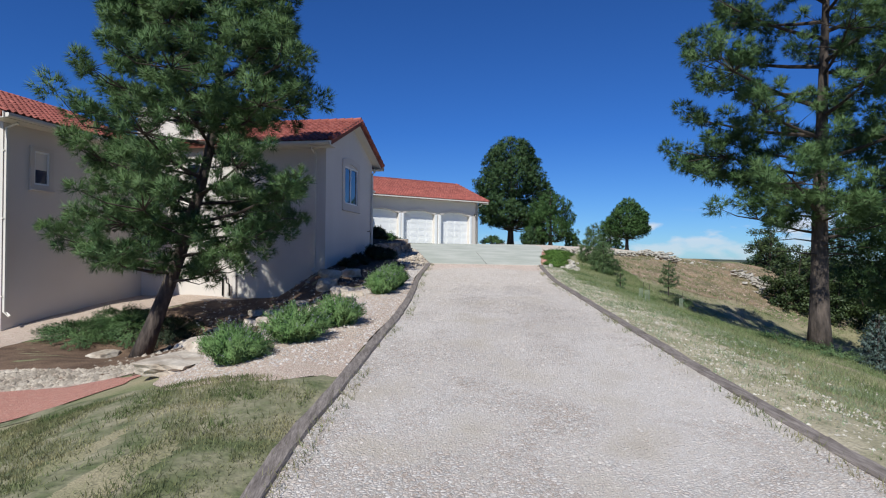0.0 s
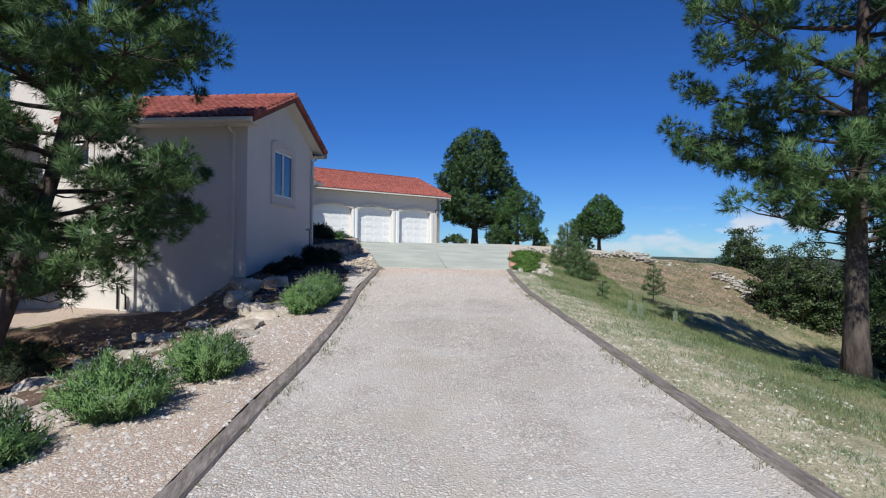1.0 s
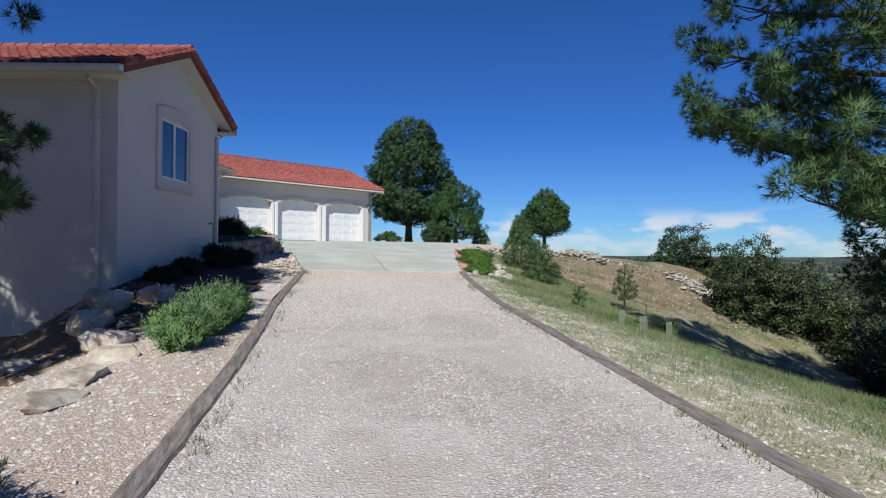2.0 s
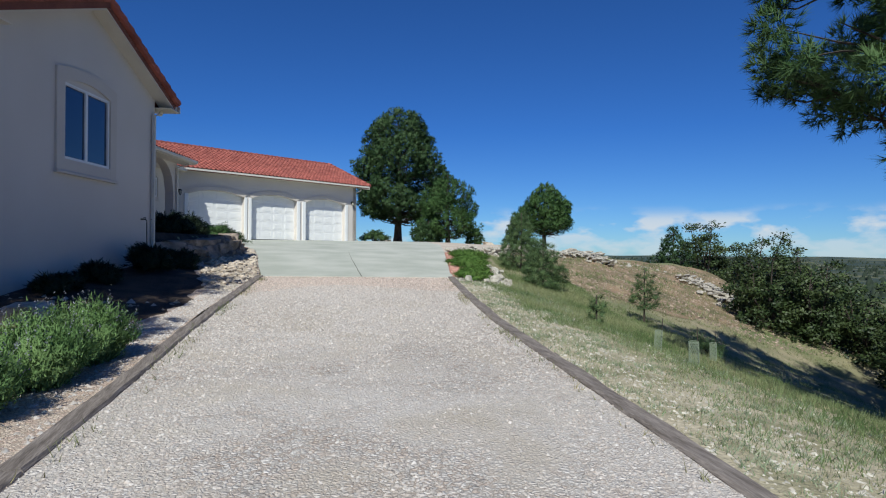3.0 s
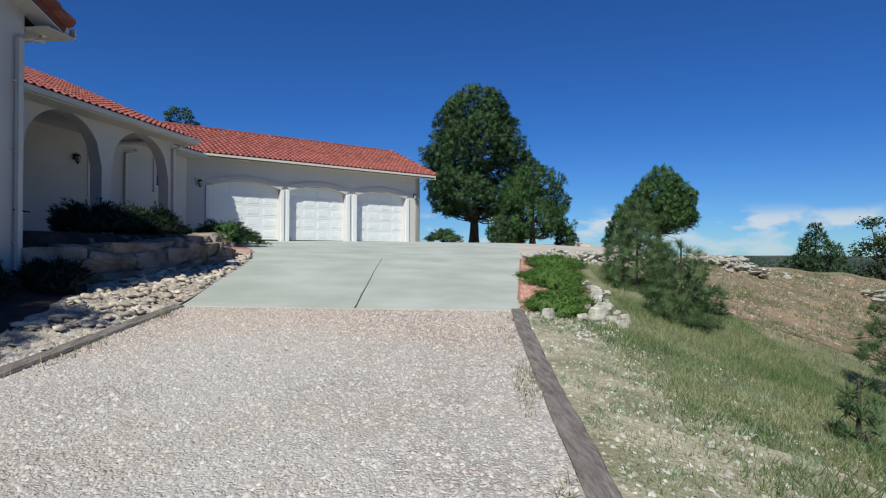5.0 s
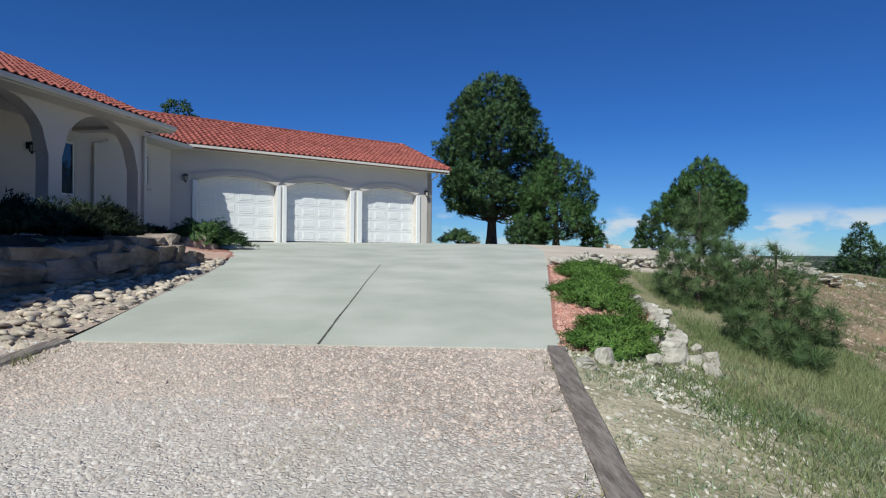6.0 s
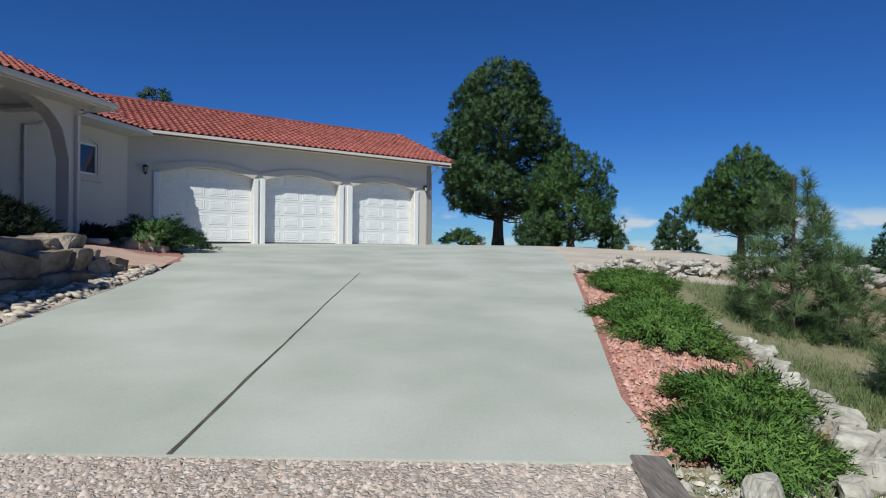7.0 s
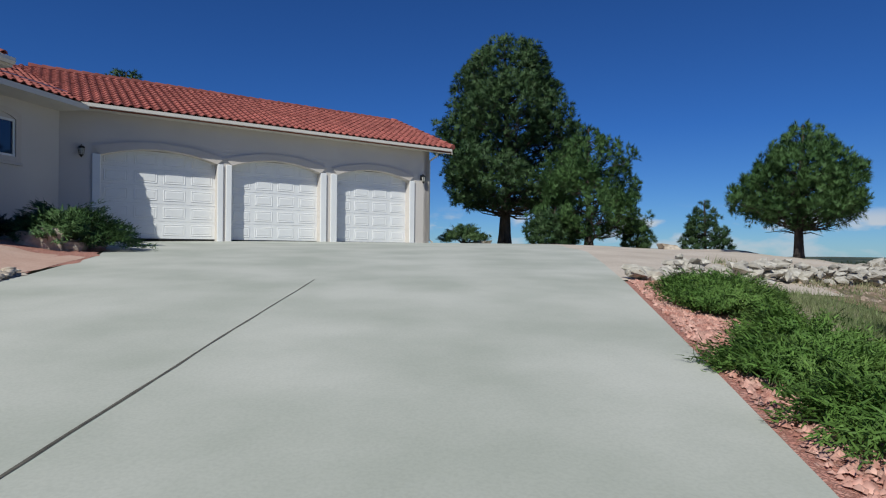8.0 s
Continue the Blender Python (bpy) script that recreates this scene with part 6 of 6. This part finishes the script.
for i, (x, y, rx, ry, h) in enumerate(((-2.3, 8.95, 0.56, 0.5, 0.52), (-1.55, 10.0, 0.6, 0.65, 0.55), (-0.95, 11.2, 0.5, 0.6, 0.5), (-0.2, 15.85, 0.42, 0.5, 0.55), (0.0, 16.9, 0.5, 0.6, 0.66), (0.2, 17.9, 0.45, 0.55, 0.6))):
    catmint(x, y, rx, ry, h, 50 + i)


def juniper(label, x, y, rx, ry, h, seed, yaw=0, material=None, group="spreading junipers", n_spray=420, name="juniper", low=0.0, per=34, category="juniper", leaf=1.0):
    """A spreading shrub: arching sprays that carry short scaly shoots."""
    rng = np.random.default_rng(seed)
    t = thing(name, label, category, pose(x, y, ground_at(x, y), 0, 0, yaw), group)
    wood = Shape()
    base, way, bulge = [], [], []
    for i in range(n_spray):
        a = 2.39996 * i + rng.normal() * 0.4
        r = math.sqrt((i + 0.5) / n_spray) * (0.8 + 0.3 * rng.random()) * (1 + 0.55 * noise.noise(Vector((math.cos(a) * 1.3, math.sin(a) * 1.3, seed * 3.7))))
        z = h * (0.3 + 0.7 * max(0.0, 1 - r * r * 0.8)) * (0.55 + 0.6 * rng.random()) * (1 + 0.7 * noise.noise(Vector((math.cos(a) * r * rx * 3, math.sin(a) * r * ry * 3, seed * 1.3))))
        c = np.array((math.cos(a) * r * rx, math.sin(a) * r * ry, z))
        gz = ground_at(x + c[0], y + c[1]) - ground_at(x, y)
        c[2] += gz
        out = unit(np.array((math.cos(a) * (0.5 + r), math.sin(a) * (0.5 + r), 0.36 - 0.25 * r + low)) + rng.normal(size=3) * 0.18)
        length = (0.2 + 0.2 * rng.random()) * (0.5 + 0.35 * (rx + ry))
        length = min(length * 1.2, 0.45)
        q = c - out * length * 0.4
        if i % 9 == 0:
            wood.tube([np.array((c[0] * 0.15, c[1] * 0.15, 0.03)), c * 0.5 + np.array((0, 0, 0.05)), q], [0.02, 0.014, 0.006], 4, False)
        k = per
        f = rng.random((k, 1))
        base.append(q + out * length * f + rng.normal(size=(k, 3)) * 0.022)
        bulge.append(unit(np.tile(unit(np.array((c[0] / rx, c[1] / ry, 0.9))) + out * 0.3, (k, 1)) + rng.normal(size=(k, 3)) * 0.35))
        way.append(unit(out * 0.9 + rng.normal(size=(k, 3)) * 0.62))
    tagged(part("branchwork", wood, M_TWIG, t), kind="stuff")
    base, way = np.concatenate(base), np.concatenate(way)
    v, f = slivers(base, way, (0.04 + 0.045 * rng.random(len(base))) * leaf, 0.015 * leaf, rng, np.concatenate(bulge))
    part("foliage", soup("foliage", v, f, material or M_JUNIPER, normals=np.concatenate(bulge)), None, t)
    return t


JUN = "low bright-green juniper spreading over red gravel"
for i, (x, y, rx, ry, h, yaw) in enumerate(((9.75, 32.3, 0.5, 0.45, 0.26, 0), (10.25, 32.75, 0.5, 0.35, 0.24, 0), (9.35, 31.35, 0.5, 0.5, 0.28, 20), (9.15, 29.95, 0.55, 0.5, 0.28, 50), (8.65, 29.25, 0.5, 0.45, 0.26, 0), (8.5, 28.35, 0.5, 0.55, 0.28, 20), (8.1, 26.55, 0.5, 0.34, 0.26, 20), (7.65, 25.85, 0.42, 0.32, 0.22, 0))):
    juniper(JUN, x - 0.12, y, rx, ry, h * 0.7, 80 + i, yaw, n_spray=270, per=76, leaf=0.8)
juniper("rounded green juniper beside the garage door", -0.2, 37.8, 0.95, 0.8, 0.72, 95, 0, M_NEEDLE_MID, group="house shrubs", n_spray=520, per=44, leaf=1.35)
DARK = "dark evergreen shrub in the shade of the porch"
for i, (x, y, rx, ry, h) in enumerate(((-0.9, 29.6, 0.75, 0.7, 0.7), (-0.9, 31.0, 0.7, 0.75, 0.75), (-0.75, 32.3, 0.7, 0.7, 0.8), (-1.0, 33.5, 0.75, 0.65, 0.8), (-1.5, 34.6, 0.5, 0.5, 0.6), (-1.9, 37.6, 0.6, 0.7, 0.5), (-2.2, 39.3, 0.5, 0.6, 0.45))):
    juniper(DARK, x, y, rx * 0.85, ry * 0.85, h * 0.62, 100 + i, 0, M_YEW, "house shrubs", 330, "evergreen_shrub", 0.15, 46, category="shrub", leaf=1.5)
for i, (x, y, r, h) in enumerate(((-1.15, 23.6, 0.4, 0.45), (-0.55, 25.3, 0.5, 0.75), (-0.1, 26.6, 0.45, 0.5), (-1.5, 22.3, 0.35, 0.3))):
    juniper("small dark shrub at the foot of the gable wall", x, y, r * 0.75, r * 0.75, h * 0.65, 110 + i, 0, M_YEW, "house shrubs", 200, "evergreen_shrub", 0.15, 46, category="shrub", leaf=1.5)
for i, (x, y, rx, ry, h) in enumerate(((-8.9, 17.6, 1.1, 0.9, 0.3), (-7.6, 18.0, 1.0, 0.9, 0.36), (-6.5, 17.9, 0.9, 0.8, 0.32), (-8.2, 18.6, 1.0, 0.7, 0.34))):
    juniper("low dark-green groundcover beside the pine", x, y, rx, ry, h, 120 + i, 0, M_YEW if i == 2 else M_NEEDLE, "groundcover patches", 380, "groundcover", -0.1, category="groundcover")
juniper("small bush at the back edge of the concrete", 9.0, 49.6, 0.8, 0.7, 0.6, 130, 0, M_NEEDLE, "", 260, "bush", 0.1, 40, category="bush", leaf=1.7)
for i, (x, y, r, h) in enumerate(((11.0, 20.6, 0.3, 0.3), (9.8, 13.4, 0.5, 0.2), (10.8, 13.0, 0.6, 0.18))):
    juniper("small yellow-green weed clump in the meadow", x, y, r, r, h, 140 + i, 0, M_NEEDLE_YOUNG, "meadow weeds", 60, "weed_clump", 0.3, category="weed")


# ---- trees ----
pine("tall ponderosa pine with a leaning trunk beside the house", -6.7, 16.3, 13.2, ((0.19, 0.6), (0.23, 0.85), (0.32, 1.0), (0.55, 1.0), (0.63, 0.86), (0.73, 0.72), (0.86, 0.5), (1.0, 0.1)), 3.7, lean=(2.0, 0.5), trunk_r=0.2, limbs=86, pads=18, extra=((9.2, 178, 2.8), (9.7, 205, 2.9), (10.1, 160, 3.0), (10.6, 188, 3.0), (11.0, 215, 2.8), (11.4, 170, 2.9), (11.8, 196, 2.6), (12.2, 180, 2.4), (9.0, 195, 2.2), (10.3, 180, 2.0), (10.8, 205, 1.8), (11.2, 165, 1.8), (12.4, 200, 1.6), (9.9, 10, 2.2), (10.1, -25, 2.2), (9.6, 40, 2.2), (10.6, 20, 1.9), (11.2, 0, 1.8), (10.9, -40, 1.8)), size=0.42, tufts=40, needles=14, length=0.2, width=0.0145, seed=3, rise=0.2, fan=0.62, voids=((5.5, 7.1, -60, 95, 1.2), (4.1, 5.9, 150, 215, 3.0), (10.2, 13.3, -90, 100, 1.9)))
pine("tall ponderosa pine with bare lower trunk on the slope", 12.0, 15.0, 13.0, ((0.27, 0.5), (0.36, 0.95), (0.55, 1.0), (0.8, 0.86), (0.93, 0.5), (1.0, 0.1)), 3.7, trunk_r=0.25, limbs=41, pads=20, extra=((5.5, 140, 3.6), (5.8, 160, 3.1), (5.2, 122, 3.0), (4.3, 146, 1.8), (4.5, 300, 2.2), (4.2, 215, 1.6)), size=0.42, tufts=40, needles=15, length=0.19, width=0.0145, seed=5, dead=12, rise=0.26, fan=0.68)
DENSE = ((0.19, 0.5), (0.23, 0.88), (0.33, 1.0), (0.52, 0.98), (0.66, 0.93), (0.8, 0.8), (0.9, 0.6), (0.97, 0.36), (1.0, 0.18))
pine("large dense pine behind the garage corner", 11.8, 55.2, 10.6, DENSE, 3.45, trunk_r=0.3, clumps=1100, size=0.47, tufts=18, needles=12, length=0.22, width=0.032, seed=7, material=M_NEEDLE_FAR, inner=0.5, lumps=0.5, spread=0.4, up=0.5, ruffle=0.12)
pine("broad bushy pine beyond the concrete apron", 13.85, 48.4, 4.8, ((0.1, 0.7), (0.22, 1.0), (0.5, 0.95), (0.72, 0.66), (0.9, 0.3), (1.0, 0.06)), 2.2, trunk_r=0.15, clumps=460, size=0.26, tufts=25, needles=14, length=0.16, width=0.015, seed=9, material=M_NEEDLE_MID, lumps=0.85, up=1.2, shape=1.9, spread=0.5, fan=0.5, ruffle=0.12)
pine("low dark pine crouching under its larger neighbour", 12.4, 48.2, 1.6, ((0.08, 0.9), (0.4, 1.0), (0.8, 0.6), (1.0, 0.2)), 1.2, trunk_r=0.1, clumps=90, size=0.28, tufts=20, needles=12, length=0.16, width=0.024, seed=10, material=M_NEEDLE_FAR)
pine("small pine at the edge of the gravel flat", 15.6, 47.8, 1.1, ((0.08, 0.9), (0.4, 1.0), (0.8, 0.6), (1.0, 0.2)), 0.6, trunk_r=0.05, clumps=50, size=0.2, tufts=16, needles=12, length=0.14, width=0.02, seed=12, material=M_NEEDLE_FAR)
pine("rounded pine on the gravel knoll", 17.9, 41.9, 4.05, ((0.29, 0.4), (0.36, 0.88), (0.44, 1.0), (0.62, 0.82), (0.8, 0.5), (0.93, 0.26), (1.0, 0.08)), 1.85, trunk_r=0.13, clumps=400, size=0.25, tufts=26, needles=15, length=0.15, width=0.013, seed=11, material=M_NEEDLE_MID, dead=34, up=1.2, shape=1.9, spread=0.5, fan=0.5, lumps=0.3, ruffle=0.12)
pine("small dark pine on the far edge of the knoll", 20.2, 51.0, 3.6, ((0.05, 0.9), (0.3, 1.0), (0.7, 0.6), (1.0, 0.1)), 1.15, trunk_r=0.1, clumps=190, size=0.28, tufts=18, needles=12, length=0.17, width=0.026, seed=14, material=M_NEEDLE_FAR, base_z=1.6, gaps=0.1, lumps=0.5)
YOUNG = ((0.04, 0.8), (0.15, 1.0), (0.4, 0.86), (0.7, 0.55), (0.9, 0.34), (1.0, 0.16))
pine("young bright-green pine on the grass slope", 11.0, 30.1, 2.2, YOUNG, 0.9, trunk_r=0.025, clumps=175, size=0.19, tufts=12, needles=20, length=0.16, width=0.006, seed=13, material=M_NEEDLE_YOUNG, inner=0.3, lumps=0.5, shape=1.1, up=0.7, rise=0.5)
pine("young pine with browned lower twigs on the slope", 10.45, 27.2, 1.6, YOUNG, 0.75, trunk_r=0.015, clumps=125, size=0.18, tufts=11, needles=20, length=0.16, width=0.0055, seed=15, material=M_NEEDLE_YOUNG, inner=0.3, lumps=0.5, shape=1.1, up=0.7, rise=0.5)
pine("thin pine sapling on the grass slope", 12.7, 25.1, 1.65, ((0.3, 0.5), (0.4, 1.0), (0.6, 0.8), (0.85, 0.5), (1.0, 0.06)), 0.42, trunk_r=0.016, clumps=44, size=0.17, tufts=10, needles=18, length=0.13, width=0.007, seed=16, material=M_NEEDLE_YOUNG, lumps=0.5, up=0.7, rise=0.5)
pine("small pine sapling low in the meadow grass", 9.05, 21.8, 0.7, YOUNG, 0.24, trunk_r=0.012, clumps=18, size=0.14, tufts=8, needles=14, length=0.13, width=0.008, seed=26, material=M_NEEDLE_YOUNG, up=0.8)
pine("small blue spruce sapling under the pine", 12.3, 13.4, 1.5, YOUNG, 0.45, trunk_r=0.03, clumps=120, size=0.13, tufts=12, needles=14, length=0.06, width=0.01, seed=17, material=M_SPRUCE, category="spruce")
pine("dark pine at the edge of the oak thicket", 45.0, 64.5, 12.0, ((0.1, 0.7), (0.3, 1.0), (0.6, 0.8), (0.85, 0.45), (1.0, 0.06)), 3.4, trunk_r=0.25, clumps=420, size=0.6, tufts=16, needles=9, length=0.3, width=0.05, seed=18, material=M_NEEDLE_FAR, base_z=-6.6, lumps=0.5, spread=0.45)
pine("tall pine on the lower slope", 17.8, 17.0, 11.5, ((0.25, 0.7), (0.35, 1.0), (0.6, 0.9), (0.85, 0.6), (1.0, 0.15)), 3.0, trunk_r=0.2, clumps=430, size=0.5, tufts=26, needles=12, length=0.2, width=0.024, seed=19, gaps=0.15)
pine("pine crown showing over the garage roof", -7.45, 56.7, 10.0, ((0.3, 0.6), (0.5, 1.0), (0.8, 0.8), (1.0, 0.25)), 2.0, trunk_r=0.2, clumps=260, size=0.45, tufts=22, needles=9, length=0.2, width=0.04, seed=20, material=M_NEEDLE_FAR, base_z=1.7)


def oak(x, y, height, radius, seed, label="scrubby oak with dark leathery leaves on the slope", far=False):
    """A many-stemmed scrub oak: crooked stems and branches, leafy from the ground up, with a ragged top."""
    rng = np.random.default_rng(seed)
    t = thing("scrub_oak", label, "oak", pose(x, y, ground_at(x, y) - 0.1), "oak thicket")
    wood = Shape()
    base, bulge = [], []
    for stem in range(6):
        a = 1.05 * stem + rng.random() * 0.8
        lean = np.array((math.cos(a), math.sin(a), 0)) * radius * (0.3 + 0.5 * rng.random())
        top = lean + np.array((0, 0, height * (0.5 + 0.45 * rng.random())))
        mid = lean * 0.45 + np.array((0, 0, height * 0.33)) + rng.normal(size=3) * 0.12
        root = lean * 0.15
        wood.tube([root, mid, top], [0.07, 0.05, 0.012], 6, False)
        for b in range(12):
            f = (b + rng.random()) / 12
            q = root * (1 - f / 0.5) + mid * (f / 0.5) if f < 0.5 else mid * (2 - 2 * f) + top * (2 * f - 1)
            d = unit(rng.normal(size=3) * np.array((1, 1, 0.5)) + unit(lean) * 0.5 + np.array((0, 0, 0.2)))
            e = q + d * radius * (0.2 + 0.4 * rng.random()) * (1.15 - 0.5 * f)
            e[2] = max(e[2], 0.25)
            wood.tube([q, (q + e) / 2 + (0, 0, 0.06), e], [0.02, 0.013, 0.004], 4, False)
            k = 50 if far else 66
            way = unit(rng.normal(size=(k, 3)))
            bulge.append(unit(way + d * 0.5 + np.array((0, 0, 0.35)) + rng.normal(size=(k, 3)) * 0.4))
            base.append(e + way * (rng.random((k, 1)) ** 0.45) * radius * (0.16 + 0.12 * rng.random()) * np.array((1, 1, 0.7)))
    tagged(part("branchwork", wood, M_TWIG, t), kind="stuff")
    base = np.concatenate(base)
    base[:, 2] = np.maximum(base[:, 2], 0.12)
    n = len(base)
    grow = 1.4 if far else 1.0
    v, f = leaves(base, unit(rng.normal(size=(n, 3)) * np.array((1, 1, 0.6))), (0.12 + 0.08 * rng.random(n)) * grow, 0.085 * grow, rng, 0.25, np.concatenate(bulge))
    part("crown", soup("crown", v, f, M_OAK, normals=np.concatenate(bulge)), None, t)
    return t


oak_spots = [(22.6, 30.4, 3.2, 1.5), (24.4, 29.6, 3.5, 1.7), (26.2, 28.7, 3.8, 1.8), (24.4, 32.0, 3.3, 1.6), (26.6, 31.4, 3.9, 1.9), (28.0, 27.2, 3.8, 1.9), (20.8, 20.6, 3.6, 1.8), (22.6, 23.0, 3.8, 1.9), (24.8, 25.6, 3.6, 1.8), (21.4, 17.8, 3.8, 1.9), (27.5, 39.5, 4.1, 1.9), (29.5, 37.6, 4.4, 2.0), (30.6, 41.0, 4.9, 2.2), (28.8, 34.8, 4.1, 2.0), (31.6, 34.6, 4.7, 2.2), (30.0, 31.6, 3.3, 1.8), (33.0, 31.0, 4.0, 2.0), (30.4, 28.6, 3.0, 1.7), (32.5, 26.6, 3.8, 2.0), (28.6, 26.4, 2.6, 1.5), (29.5, 23.8, 3.2, 1.8), (26.4, 23.6, 2.6, 1.6), (25.6, 20.8, 2.8, 1.8), (27.5, 18.4, 3.4, 2.0), (24.0, 17.6, 3.0, 1.8), (22.0, 15.0, 3.0, 1.8), (34.5, 37.5, 4.4, 2.1), (36.0, 42.0, 5.2, 2.3), (33.0, 45.0, 5.0, 2.2), (38.5, 47.0, 6.0, 2.4), (41, 40, 5.5, 2.4), (37, 33, 5, 2.3), (36, 27, 5, 2.3)]
for i, (x, y, h, r) in enumerate(oak_spots):
    oak(x, y, h, r, 700 + i, far=i > 13)


# far woods on the plain
def far_woods():
    rng = np.random.default_rng(77)
    n = 5200
    a = rng.uniform(-0.4, 1.5, n)
    d = 160 + 2600 * rng.random(n) ** 1.6
    x, y = 5 + d * np.sin(a), 25 + d * np.cos(a)
    w = np.array([noise.noise(Vector((px * 0.004, py * 0.004, 3.0))) for px, py in zip(x, y)])
    keep = w > -0.3
    x, y, d = x[keep], y[keep], d[keep]
    z = terrain(x, y)
    n = len(x)
    k = 5
    h, r = rng.uniform(5, 10, n), rng.uniform(2.5, 5, n)
    v = np.zeros((n, k * 2 + 1, 3))
    for i in range(k):
        t = 2 * np.pi * i / k
        jit = rng.uniform(0.7, 1.25, n)
        v[:, i] = np.stack((x + np.cos(t) * r * jit, y + np.sin(t) * r * jit, z - 0.5), 1)
        v[:, k + i] = np.stack((x + np.cos(t + 0.3) * r * 0.7 * jit, y + np.sin(t + 0.3) * r * 0.7 * jit, z + h * rng.uniform(0.5, 0.8, n)), 1)
    v[:, 2 * k] = np.stack((x, y, z + h), 1)
    f = []
    for i in range(k):
        j = (i + 1) % k
        f += [(i, j, k + j), (i, k + j, k + i), (k + i, k + j, 2 * k)]
    f = (np.array(f)[None] + (np.arange(n) * (2 * k + 1))[:, None, None]).reshape(-1, 3)
    tagged(part("far_woods", soup("far_woods", v.reshape(-1, 3), f, M_FOREST)), "dark wooded belts on the distant plain", "woods", kind="stuff")


far_woods()


# ---- small things ----
def tree_guard(x, y, h, r, seed):
    t = thing("tree_guard", "green plastic mesh tube guarding a seedling", "tree guard", pose(x, y, ground_at(x, y), 4 * math.sin(seed), 3 * math.cos(seed), 0), "tree guards")
    s = Shape()
    n = 16
    for k in range(n):
        for turn in (-1, 1):
            pts = []
            for i in range(7):
                a = 2 * math.pi * k / n + turn * i * 0.35
                pts.append((r * math.cos(a), r * math.sin(a), h * i / 6))
            s.tube(pts, [0.0028] * 7, 3, False)
    for z in (0.01, h):
        s.tube([(r * math.cos(2 * math.pi * i / 14), r * math.sin(2 * math.pi * i / 14), z) for i in range(15)], [0.004] * 15, 4, False)
    part("mesh_tube", s, M_PLASTIC, t)
    s = Shape()
    s.tube([(r * 1.05, 0, -0.05), (r * 1.1, 0.01, h + 0.22)], [0.008, 0.007], 6)
    part("stake", s, M_TWIG, t)
    return t


tree_guard(8.75, 19.3, 0.36, 0.065, 1)
tree_guard(8.35, 17.9, 0.38, 0.075, 3)
tree_guard(10.6, 20.0, 0.36, 0.065, 5)


def planter():
    t = thing("planter", "round glazed planter with trailing green plant on the porch", "planter", HOUSE @ Matrix.Translation((13.9, 4.1, 3.06)))
    s = Shape()
    s.tube([(0, 0, 0), (0, 0, 0.03), (0, 0, 0.28), (0, 0, 0.46), (0, 0, 0.5), (0, 0, 0.5), (0, 0, 0.44)], [0.2, 0.22, 0.3, 0.34, 0.36, 0.32, 0.31], 18)
    part("pot", s, M_POT, t, soft=True)
    rng = np.random.default_rng(9)
    p = dome_points(900, 0.36, 0.36, 0.28, rng, 0.3) + np.array((0, 0, 0.46))
    v, f = leaves(p, unit(rng.normal(size=(900, 3)) + np.array((0, 0, 0.4))), 0.07, 0.04, rng)
    part("plant", soup("plant", v, f, M_JUNIPER), None, t)


planter()
